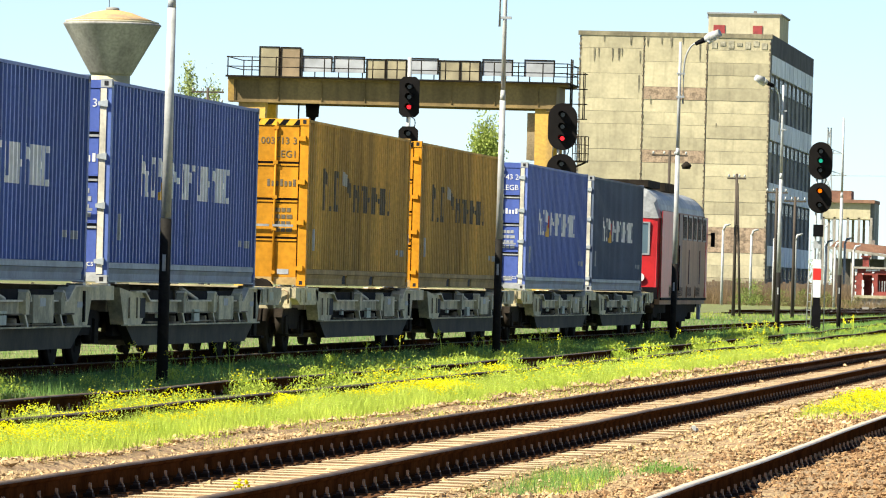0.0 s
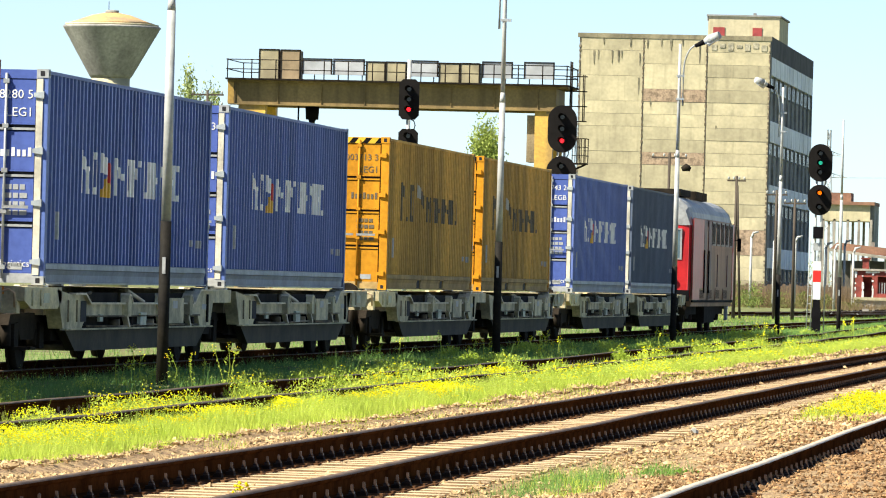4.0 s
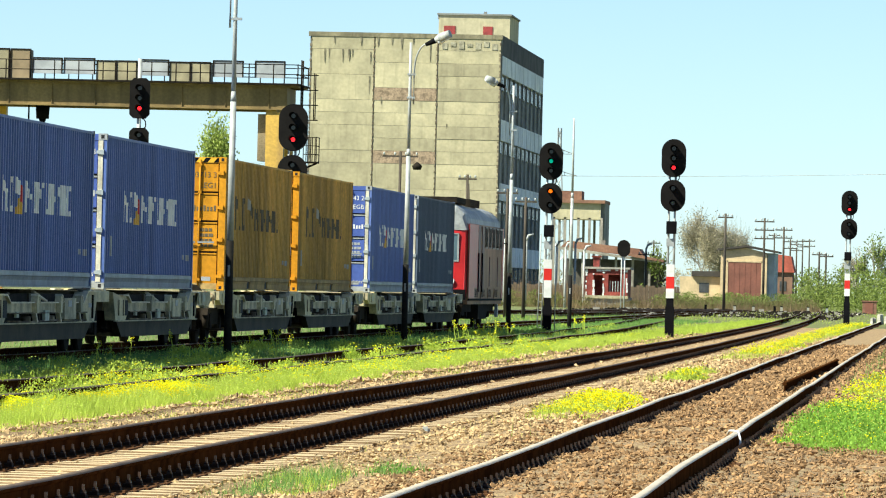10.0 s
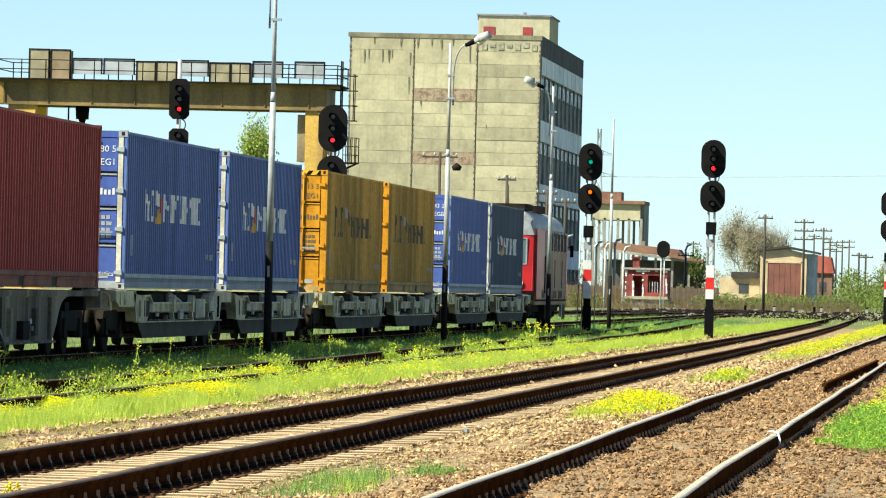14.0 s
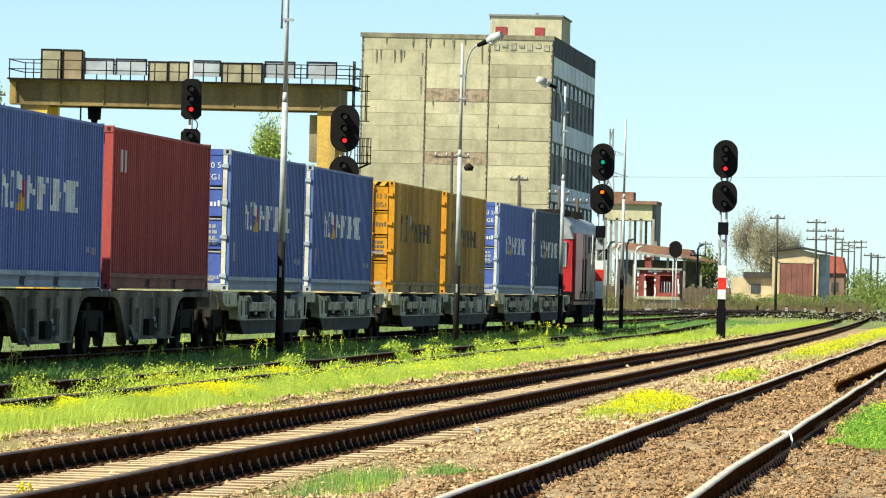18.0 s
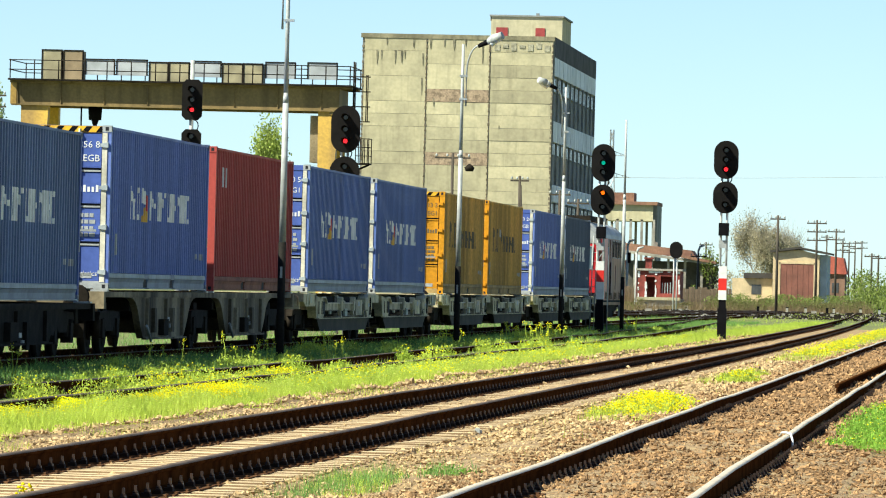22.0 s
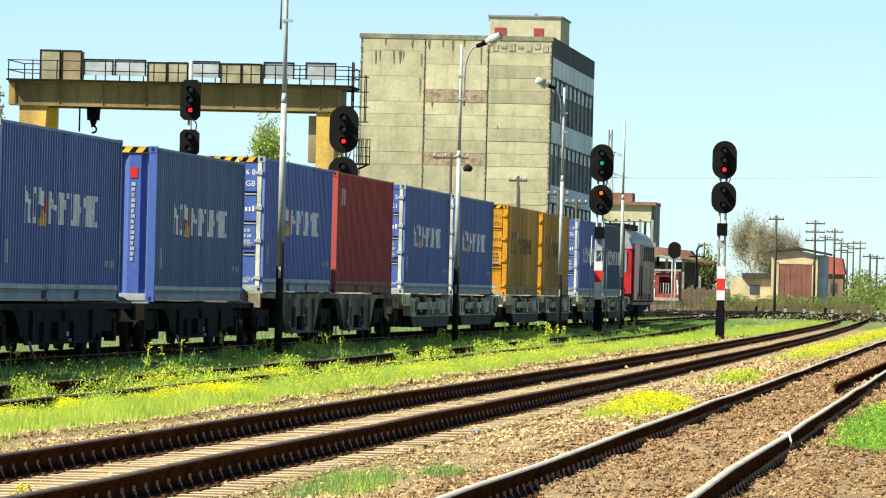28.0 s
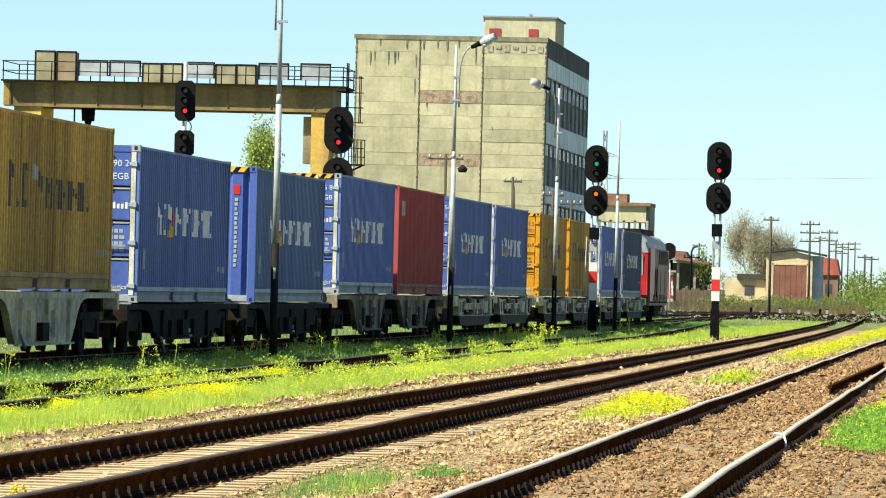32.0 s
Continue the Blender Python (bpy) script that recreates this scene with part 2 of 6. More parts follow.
def soup(name, verts, faces, material, smooth=False):
    me = bpy.data.meshes.new(name)
    me.from_pydata(verts, [], faces)
    for m in material if isinstance(material, (list, tuple)) else (material,):
        me.materials.append(m)
    if smooth:
        me.shade_smooth()
    return me

# ---------------------------------------------------------------- ground and tracks
GRAVEL = mat("tan_track_gravel", (0.32, 0.23, 0.12), 0.95, vary=0.45, scale=6, fine=30, bump=0.9, second=(0.22, 0.14, 0.08), depth=0.04)
SOIL = mat("grassy_soil", (0.13, 0.17, 0.045), 0.95, vary=0.4, scale=0.5, fine=12, bump=0.6, second=(0.09, 0.075, 0.035))
STONE = mat("tan_ballast_stone", (0.39, 0.275, 0.145), 0.9, vary=0.4, scale=5, fine=40, rand=0.7, bump=0.2)
STONE_B = mat("brown_ballast_stone", (0.27, 0.16, 0.075), 0.9, vary=0.45, scale=5, fine=40, rand=0.75, bump=0.2)


def centre_a(y):
    return -6.75 - 1.5 * (max(0, y - 100) / 250) ** 2


def centre_b(y):
    return -2.75


def centre_c(y):
    return -11.35 - 2.0 * (max(0, y - 110) / 160) ** 2


def centre_train(y):
    return -16.85


def ground_height(x, y):
    h = 0.05 * noise.noise((x * 0.6, y * 0.3, 0)) + 0.02 * noise.noise((x * 3, y * 3, 5))
    if x > -9.0:
        base = -0.228
        if -8.1 < x < -5.4:
            base = -0.2
        if -5.0 < x < -4.0:
            base = -0.17
        if -4.4 < x < -1.2:
            base = -0.16
    else:
        base = -0.16
    return base + h * (0.12 if -8.2 < x < -5.3 else 1.3)


def make_ground():
    xs = [-3000, -800, -300, -150, -80, -50, -35, -27, -22] + [-19 + 0.35 * i for i in range(64)] + [6, 12, 30, 90, 300, 900, 3000]
    ys = [-800, -100, 0, 15, 24] + [28 + 0.7 * i for i in range(150)] + [134 + 3 * i for i in range(90)] + [420, 470, 560, 700, 900, 1300, 2000, 3200, 4600]
    verts = [(x, y, ground_height(x, y) if -20 < x < 5 and 10 < y < 420 else -0.25) for y in ys for x in xs]
    nx = len(xs)
    faces = [(j * nx + i, j * nx + i + 1, (j + 1) * nx + i + 1, (j + 1) * nx + i) for j in range(len(ys) - 1) for i in range(nx - 1)]
    me = soup("ground", verts, faces, (SOIL, GRAVEL), True)
    for p in me.polygons:
        c = p.center
        if -9.3 < c.x < 4 and 10 < c.y < 300:
            p.material_index = 1
    tagged(new("ground", me), "flat railway yard ground of gravel and rough grass", "ground", kind="structure")


make_ground()

NUT = mat("worn_bolt_iron", (0.026, 0.015, 0.011), 0.5, spec=0.3, vary=0.4, scale=8, fine=40, rand=0.5)
CLIP = mat("oily_brown_clip_iron", (0.024, 0.013, 0.008), 0.8, spec=0.12, vary=0.4, scale=8, fine=40, rand=0.4)
HEAD = [(-0.075, -0.172), (0.075, -0.172), (0.075, -0.158), (0.012, -0.138), (0.01, -0.05), (0.036, -0.036), (0.036, -0.016), (0.033, -0.008), (0.024, -0.002), (0.01, 0.0), (-0.01, 0.0), (-0.024, -0.002), (-0.033, -0.008), (-0.036, -0.016), (-0.036, -0.036), (-0.01, -0.05), (-0.012, -0.138), (-0.075, -0.158)]


def rail_mesh(centre, off, y0, y1, side, top, step=6.0, wobble=0.0):
    """One rail along a track's centre line, with its worn top."""
    ys = [y0 + (y1 - y0) * i / max(1, int((y1 - y0) / step)) for i in range(int((y1 - y0) / step) + 1)]
    verts, faces, n = [], [], len(HEAD)
    for y in ys:
        cx = centre(y) + off + wobble * noise.noise((y * 0.07, off, 3))
        cz = wobble * 1.3 * noise.noise((y * 0.11, off, 9))
        verts += [(cx + px, y, cz + pz) for px, pz in HEAD]
    for j in range(len(ys) - 1):
        faces += [(j * n + i, j * n + (i + 1) % n, (j + 1) * n + (i + 1) % n, (j + 1) * n + i) for i in range(n)]
    faces += [tuple(range(n))[::-1], tuple(range((len(ys) - 1) * n, len(ys) * n))]
    me = soup("rail", verts, faces, (side, top))
    for p in me.polygons:
        if len(p.vertices) == 4 and p.index % n in range(6, 13):
            p.material_index = 1
    return me


def box_soup(rows):
    """Many boxes, narrowed towards their tops, as vertices and faces."""
    verts, faces = [], []
    for x0, x1, y0, y1, z0, z1, *narrow in rows:
        top = narrow[0] if narrow else 1
        k = len(verts)
        verts += [(x0, y0, z0), (x1, y0, z0), (x1, y1, z0), (x0, y1, z0)]
        cx, cy, hx, hy = (x0 + x1) / 2, (y0 + y1) / 2, (x1 - x0) / 2 * top, (y1 - y0) / 2 * top
        verts += [(cx - hx, cy - hy, z1), (cx + hx, cy - hy, z1), (cx + hx, cy + hy, z1), (cx - hx, cy + hy, z1)]
        faces += [(k + 4, k + 5, k + 6, k + 7), (k, k + 1, k + 5, k + 4), (k + 1, k + 2, k + 6, k + 5), (k + 2, k + 3, k + 7, k + 6), (k + 3, k, k + 4, k + 7)]
    return verts, faces


SEAT = mat("rust_stained_rail_seat", (0.075, 0.035, 0.016), 0.95, vary=0.5, scale=4, fine=25, bump=0.4, second=(0.13, 0.066, 0.032), spec=0.05)


def fastenings(centre, y0, y1, parent, first=0.0, top=-0.19):
    """Bolted clips on both sides of each rail, on ribbed plates in rust-brown grit."""
    rows, seats, nuts = [], [], []
    y = y0 + first
    while y < y1:
        for off in (-0.7535, 0.7535):
            c = centre(y) + off
            wa, wb = random.uniform(0.16, 0.24), random.uniform(0.16, 0.24)
            seats.append((c - wa, c + wb, y - 0.3, y + 0.3, top - 0.03, top + 0.006, 0.97))
            seats.append((c - 0.18, c + 0.18, y - 0.085, y + 0.085, top, top + 0.018, 0.98))
            for s in (-1, 1):
                e = c + s * 0.112
                j = random.uniform(-0.008, 0.008)
                rows.append((e - 0.045, e + 0.03, y - 0.055 + j, y + 0.055 + j, top, -0.145, 0.8))
                rows.append((e - 0.02, e + 0.02, y - 0.02 + j, y + 0.02 + j, -0.15, -0.12, 0.9))
                nuts.append((e - 0.011, e + 0.011, y - 0.011 + j, y + 0.011 + j, -0.12, -0.075, 0.8))
                nuts.append((e - 0.021, e + 0.021, y - 0.021 + j, y + 0.021 + j, -0.14, -0.118, 0.8))
        y += 0.6
    ob = new("rail_clips", soup("rail_clips", *box_soup(rows), CLIP))
    ob.parent = parent
    tagged(ob, "rusty bolted rail clips", kind="stuff")
    ob = new("bolt_heads", soup("bolt_heads", *box_soup(nuts), NUT))
    ob.parent = parent
    tagged(ob, "worn bolts and nuts on the rail clips", kind="stuff")
    ob = new("rail_seats", soup("rail_seats", *box_soup(seats), SEAT))
    ob.parent = parent
    tagged(ob, "rust brown rail seats and grit under the rails", kind="stuff")


def track(name, label, centre, y0, y1, side, top, wobble):
    t = tagged(new(name), label, "railway track", kind="structure")
    for off in (-0.7535, 0.7535):
        r = new("rail", rail_mesh(centre, off, y0, y1, side, top, wobble=wobble))
        r.parent = t
    return t


track_a = track("track_a", "railway track with brown rails on pale concrete sleepers", centre_a, 24, 560, RUST, RAILTOP_D, 0.012)
track_b = track("track_b", "railway track with polished rails in brown stone ballast", centre_b, 24, 620, RUST, RAILTOP, 0.02)
track_c = track("track_c", "disused rusty railway track overgrown with grass and weeds", centre_c, 40, 372, RUST, RAILTOP_D, 0.03)
track_train = track("track_train", "railway track under the container train in weeds", centre_train, 40, 900, RUST, RAILTOP_D, 0.01)


# ---------------------------------------------------------------- loose stone
def stones(name, n, x0, x1, y0, y1, size, material, label, skip=None):
    """Broken stone as many small uneven solids, denser towards the near end."""
    rng = np.random.default_rng(len(name) + n)
    u = rng.random(n)
    y = y0 * (y1 / y0) ** u
    x = x0 + (x1 - x0) * rng.random(n)
    if skip:
        keep = skip(x, y)
        x, y = x[keep], y[keep]
    n = len(x)
    s = size * (0.5 + rng.random(n) ** 2 * 1.1) * np.clip(y / 70, 0.8, 1.7)
    z = np.array([ground_height(a, b) for a, b in zip(x, y)]) + s * 0.12
    base = np.array([(1, 0, 0), (-1, 0, 0), (0, 1, 0), (0, -1, 0), (0, 0, 1), (0, 0, -1)], float)
    v = base[None] * (0.55 + 0.6 * rng.random((n, 6, 1))) + 0.28 * rng.normal(size=(n, 6, 3))
    v *= s[:, None, None] * np.array([0.62, 0.62, 0.45])
    v += np.stack([x, y, z], 1)[:, None]
    f = np.array([(0, 2, 4), (2, 1, 4), (1, 3, 4), (3, 0, 4), (2, 0, 5), (1, 2, 5), (3, 1, 5), (0, 3, 5)])
    f = (np.arange(n)[:, None, None] * 6 + f[None]).reshape(-1, 3)
    tagged(new(name, soup(name, v.reshape(-1, 3).tolist(), f.tolist(), material)), label, "gravel", kind="stuff")


def off_sleepers(x, y):
    return ~((x > -7.95) & (x < -5.5) & (np.random.default_rng(3).random(len(x)) < 0.965))


stones("ballast", 84000, -9.3, -3.7, 26, 230, 0.043, STONE, "pale tan broken stone between the tracks", off_sleepers)
stones("track_ballast", 66000, -4.3, -0.2, 26, 190, 0.045, STONE_B, "brown broken stone ballast round the polished rails")
stones("verge_ballast", 15000, -9.3, -7.85, 40, 160, 0.045, STONE, "pale tan broken stone along the grass strip")
stones("ballast_grit", 40000, -9.3, -0.2, 26, 150, 0.022, STONE_B, "fine brown grit among the ballast stones", off_sleepers)

# ---------------------------------------------------------------- the train
L_BOX, W_BOX, H_BOX = 13.716, 1.25, 2.896
MOVERS = []
WHEELS = []


def corrugated(bm, x_out, y0, y1, z0, z1, s, deep=0.045, n=48):
    """A pressed side sheet: flats and slopes by turns, facing s."""
    p = (y1 - y0) / n
    prof = []
    for i in range(n):
        a = y0 + i * p
        prof += [(a, 0), (a + 0.30 * p, 0), (a + 0.48 * p, deep), (a + 0.94 * p, deep)]
    prof.append((y1, 0))
    lo = [bm.verts.new((s * (x_out - d), y, z0)) for y, d in prof]
    hi = [bm.verts.new((s * (x_out - d), y, z1)) for y, d in prof]
    for i in range(len(prof) - 1):
        bm.faces.new((lo[i], lo[i + 1], hi[i + 1], hi[i]))


PERIOD = (L_BOX - 0.34) / 48


def sheet_depth(y):
    """How far the pressed sheet lies behind its outer flats at y."""
    u = ((y - 0.17) / PERIOD) % 1
    return 0.045 * min(1, max(0, (u - 0.30) / 0.18)) if u < 0.94 else 0.045 * (1 - (u - 0.94) / 0.06)


def painted(bm, y0, y1, z0, z1, z2=None, z3=None):
    """A coat of paint that follows the pressed side sheet, from height z0..z1 at y0 to z2..z3 at y1."""
    z2, z3 = z0 if z2 is None else z2, z1 if z3 is None else z3
    ys = {y0, y1}
    k = int((y0 - 0.17) / PERIOD) - 1
    while 0.17 + k * PERIOD < y1:
        for u in (0, 0.30, 0.48, 0.94):
            y = 0.17 + (k + u) * PERIOD
            if y0 < y < y1:
                ys.add(y)
        k += 1
    pair = []
    for y in sorted(ys):
        q = (y - y0) / (y1 - y0)
        x = W_BOX - 0.012 - sheet_depth(y) + 0.003
        pair.append((bm.verts.new((x, y - 0.003, z0 + (z2 - z0) * q)), bm.verts.new((x, y - 0.003, z1 + (z3 - z1) * q))))
    for (a, b), (c, d) in zip(pair, pair[1:]):
        bm.faces.new((a, c, d, b))


def wordmark(parent, paint, y0, y1, z0, z1, kinds, stem=0.095):
    """A worn maker's mark as plain upright and cross bars painted on the side sheet."""
    step = (y1 - y0) / len(kinds)
    h = z1 - z0
    for i, kind in enumerate(kinds):
        a, w = y0 + i * step, step * 0.82
        k = min(stem, w * 0.36)
        t = h * 0.17
        bm = bmesh.new()
        painted(bm, a, a + k, z0, z1)
        if kind in "uo":
            painted(bm, a + k, a + w - k, z0, z0 + t)
        if kind in "no":
            painted(bm, a + k, a + w - k, z1 - t, z1)
        if kind in "h":
            painted(bm, a + k, a + w - k, z0 + h * 0.42, z0 + h * 0.6)
        if kind in "unoh":
            painted(bm, a + w - k, a + w, z0, z1)
        if kind == "d":
            painted(bm, a + k, a + w, z0 + h * 0.7, z1, z0 + h * 0.45, z0 + h * 0.75)
        part("mark", bm, paint, parent)


def pennant(parent, y0, y1, z0, z1, cloth, low, edge):
    """A small flag shape painted in three colours."""
    w, h = y1 - y0, z1 - z0
    part("emblem", made((painted, y0 + 0.1 * w, y0 + 0.62 * w, z0 + 0.55 * h, z1, z0 + 0.5 * h, z0 + 0.86 * h)), cloth, parent)
    part("emblem", made((painted, y0, y0 + 0.5 * w, z0, z0 + 0.08 * h, z0, z0 + 0.48 * h), (painted, y0 + 0.5 * w, y1, z0, z0 + 0.48 * h, z0, z0 + 0.16 * h)), low, parent)
    part("emblem", made((painted, y0 + 0.64 * w, y1, z0 + 0.38 * h, z0 + 0.84 * h, z0 + 0.18 * h, z0 + 0.62 * h)), edge, parent)


def lettering(parent, text, size, at, paint):
    """Raised flat letters on the end that faces back along the track."""
    cu = bpy.data.curves.new("lettering", "FONT")
    cu.body, cu.size, cu.align_x, cu.extrude, cu.resolution_u = text, size, "RIGHT", 0.002, 2
    tmp = bpy.data.objects.new("lettering", cu)
    me = bpy.data.meshes.new_from_object(tmp)
    bpy.data.objects.remove(tmp)
    me.materials.append(paint)
    ob = new("lettering", me)
    ob.parent = parent
    ob.matrix_basis = pose(*at, 90, 0, 0)


def container(label, y0, floor, paint, door_paint, rail_paint, post_paint, end="door", mark="white", hazard=False, words=(), code=(), pockets=False):
    c = thing("shipping_container", (centre_train(0), y0, floor), label, "container", "containers on the train")
    L, W, H = L_BOX, W_BOX, H_BOX
    for s in (1, -1):
        bm = bmesh.new()
        corrugated(bm, W - 0.012, 0.17, L - 0.17, 0.3, H - 0.055, s)
        part("side_panel", bm, paint, c)
        part("top_rail", boxes((s * (W - 0.07), s * (W - 0.004), 0.1, L - 0.1, H - 0.065, H - 0.02)), paint, c)
        plain = rail_paint == RAILGREY
        lip, slope = (RAILLIP, RAILSLOPE) if plain else (rail_paint, rail_paint)
        holes = ((4.75, 5.3), (8.4, 8.95)) if pockets else ()
        cuts = [0.2] + [q for hole in holes for q in hole] + [L - 0.2]
        bm = boxes((s * (W - 0.10), s * (W - 0.05), 0.16, L - 0.16, 0.02, 0.30))
        part("bottom_rail", bm, rail_paint, c)
        for y_a, y_b in zip(cuts[::2], cuts[1::2]):
            part("rail_lip", made((prism, [(s * (W - 0.05), 0.30), (s * (W - 0.012), 0.292), (s * (W - 0.004), 0.215), (s * (W - 0.05), 0.205)], y_a, y_b, "y")), lip, c)
            part("rail_web", made((prism, [(s * (W - 0.05), 0.205), (s * (W - 0.008), 0.205), (s * (W - 0.028), 0.14), (s * (W - 0.028), 0.05), (s * (W - 0.05), 0.05)], y_a, y_b, "y")), slope, c)
            part("rail_foot", boxes((s * (W - 0.05), s * (W + 0.004), y_a, y_b, 0.02, 0.042)), lip, c)
        for y_a, y_b in holes:
            part("fork_pocket", boxes((s * (W - 0.05), s * (W - 0.044), y_a + 0.04, y_b - 0.04, 0.045, 0.2)), DARK, c)
            part("fork_strap", boxes((s * (W - 0.05), s * (W - 0.01), y_a, y_b, 0.2, 0.3)), slope, c)
    part("core", boxes((-W + 0.06, W - 0.06, 0.12, L - 0.06, 0.06, H - 0.05)), paint, c)
    part("roof_panel", boxes((-W + 0.05, W - 0.05, 0.1, L - 0.1, H - 0.05, H - 0.02)), paint, c)
    for s in (1, -1):
        for y in (0.0, L - 0.16):
            cp = part("corner_post", boxes((s * (W - 0.15), s * (W - 0.002), y + 0.01, y + 0.15, 0.118, H - 0.118)), paint if post_paint == PALE else post_paint, c)
            if y == 0 and post_paint == PALE:
                part("frame_strip", boxes((s * (W - 0.16), s * (W - 0.07), -0.004, 0.009, 0.13, H - 0.13)), DOORSTRIP, cp, "pale door frame strip")
            for z in (0, H - 0.118):
                cs = part("corner_casting", boxes((s * (W - 0.162), s * W, y, y + 0.16, z, z + 0.118)), post_paint if y == 0 else rail_paint, c)
                part("casting_hole", boxes((s * (W - 0.11), s * (W - 0.05), y - 0.002, y + 0.1, z + 0.025, z + 0.093), (s * (W - 0.1), s * (W + 0.002), y + 0.05, y + 0.11, z + 0.025, z + 0.093)), DARK, cs)
    # header and sill of the near end
    part("header", boxes((-W + 0.16, W - 0.16, 0.02, 0.14, H - 0.13, H - 0.01)), door_paint, c)
    part("sill", boxes((-W + 0.16, W - 0.16, 0.02, 0.14, 0.02, 0.15)), rail_paint if rail_paint != RAILGREY else PALE, c)
    if hazard:
        bm = bmesh.new()
        for i in range(9):
            a = -W + 0.22 + i * 0.25
            prism(bm, [(a, H - 0.12), (a + 0.11, H - 0.12), (a + 0.19, H - 0.02), (a + 0.08, H - 0.02)], 0.012, 0.019, "y")
        part("warning_stripes", bm, BLACKP, c, "black slanting warning stripes")
        bm = boxes((-W + 0.17, W - 0.17, 0.0145, 0.019, H - 0.125, H - 0.015))
        part("warning_band", bm, GOLD, c)
    if end == "door":
        for s in (1, -1):
            # near-black door back: the shadow gaps between panels are put into its colour
            d = part("door", boxes((s * 0.01, s * (W - 0.155), 0.06, 0.1, 0.15, H - 0.13)), DARK, c, "container door with pressed panels")
            for z0, z1 in ((0.16, 0.76), (0.87, 1.43), (1.54, 2.06), (2.17, H - 0.14)):
                bm = bmesh.new()
                x0, x1 = (0.03, W - 0.175) if s > 0 else (-W + 0.175, -0.03)
                prism(bm, [(x0, z0), (x1, z0), (x1, z1), (x0, z1)], 0.03, 0.062, "y")
                box(bm, x0, x1, 0.022, 0.062, z0 - 0.022, z0 - 0.002)
                part("door_panel", bm, door_paint, d)
            for z in (0.775, 1.445, 2.075):
                part("panel_ledge", boxes(((0.03 if s > 0 else -W + 0.175), (W - 0.175 if s > 0 else -0.03), 0.015, 0.06, z, z + 0.032)), PALE if door_paint != YELLOW else YELLOW, d)
            for x in (0.26, 0.68):
                bm = bmesh.new()
                tube(bm, (s * x, 0.0, 0.08), (s * x, 0.0, H - 0.06), 0.019, seg=8)
                for z in (0.2, 0.95, 1.5, 2.1, 2.7):
                    box(bm, s * x - 0.04, s * x + 0.04, -0.022, 0.03, z, z + 0.06)
                r = part("lock_rod", bm, door_paint if door_paint == YELLOW else GALV, d)
                part("lock_handle", boxes((s * x - 0.02, s * x + s * 0.34, -0.035, -0.015, 1.02, 1.06)), GALV, r)
            for z in (0.26, 1.05, 1.75, 2.5):
                part("hinge", made((prism, [(s * (W - 0.19), z + 0.02), (s * (W - 0.19), z + 0.075), (s * (W - 0.05), z + 0.1), (s * (W - 0.05), z)], -0.03, 0.012, "y")), RAILLIP if door_paint != YELLOW else YELLOW, c)
        part("gasket", boxes((-0.008, 0.008, 0.03, 0.07, 0.15, H - 0.14)), BLACKP, c)
        for text, size, z in words:
            lettering(c, text, size, (W - 0.2, 0.026, z), WHITE if mark != "black" else INKB)
        for text, size, z in code:
            lettering(c, text, size, (W - 0.2, 0.026, z), WHITE if mark != "black" else INKB)
        for i in range(4):
            for x_a, x_b in ((0.60, 0.47), (0.45, 0.38), (0.36, 0.26 + 0.03 * (i % 2))):
                part("data_line", boxes((W - x_a, W - x_b, 0.024, 0.029, 0.93 + i * 0.115, 1.0 + i * 0.115)), PALE if mark != "black" else INKB, c)
        for k in range(7):
            tall = 0.09 if k % 3 else 0.12
            part("site_bar", boxes((W - 0.26 - 0.075 * k, W - 0.215 - 0.075 * k, 0.024, 0.029, 1.72, 1.72 + tall)), WHITE if mark != "black" else INKB, c)
        part("data_plate", boxes((W - 0.5, W - 0.3, 0.024, 0.029, 0.2, 0.29)), PALE, c)
    else:
        bm = bmesh.new()
        for i in range(5):
            a = -W + 0.18 + i * 0.43
            prism(bm, [(a, 0.1), (a + 0.08, 0.04), (a + 0.30, 0.04), (a + 0.38, 0.1)], 0.15, H - 0.13, "z")
        part("end_wall", bm, door_paint, c, "ribbed steel end wall")
        for i in range(15):
            part("upright_mark", boxes((W - 0.47, W - 0.415 + 0.01 * (i % 3), 0.03, 0.036, 0.75 + i * 0.1, 0.82 + i * 0.1)), PALE, c)
        part("emblem", boxes((W - 0.5, W - 0.36, 0.03, 0.036, 2.3, 2.5)), SIGRED, c)
    # side marks
    if mark == "white":
        wordmark(c, MARKW, 2.7, 3.12, 1.28, 1.88, "d", 0.17)
        wordmark(c, MARKW, 3.14, 3.54, 1.28, 1.66, "o", 0.14)
        wordmark(c, MARKW, 3.56, 4.1, 1.28, 1.87, "o", 0.16)
        pennant(c, 4.22, 5.16, 1.25, 1.88, MARKW, GOLD, SIGRED)
        wordmark(c, MARKW, 5.36, 11.05, 1.29, 1.83, "dhodnuohdnho", 0.125)
    elif mark == "black":
        wordmark(c, INKB, 2.1, 2.75, 1.34, 2.08, "d", 0.2)
        wordmark(c, INKB, 2.8, 3.3, 1.34, 1.85, "u", 0.16)
        wordmark(c, INKB, 3.4, 4.15, 1.34, 2.06, "o", 0.2)
        pennant(c, 4.25, 5.5, 1.5, 2.1, mat("faded_white_emblem", (0.42, 0.42, 0.38), 0.7), DIRTY_Y, INKB)
        wordmark(c, INKB, 6.0, 11.0, 1.36, 1.86, "dhnuhodhohu", 0.13)
    elif mark == "small":
        part("mark", made((painted, 1.15, 1.5, 2.1, 2.5)), WHITE, c)
        part("mark", made((painted, 1.65, 1.85, 2.1, 2.5)), WHITE, c)
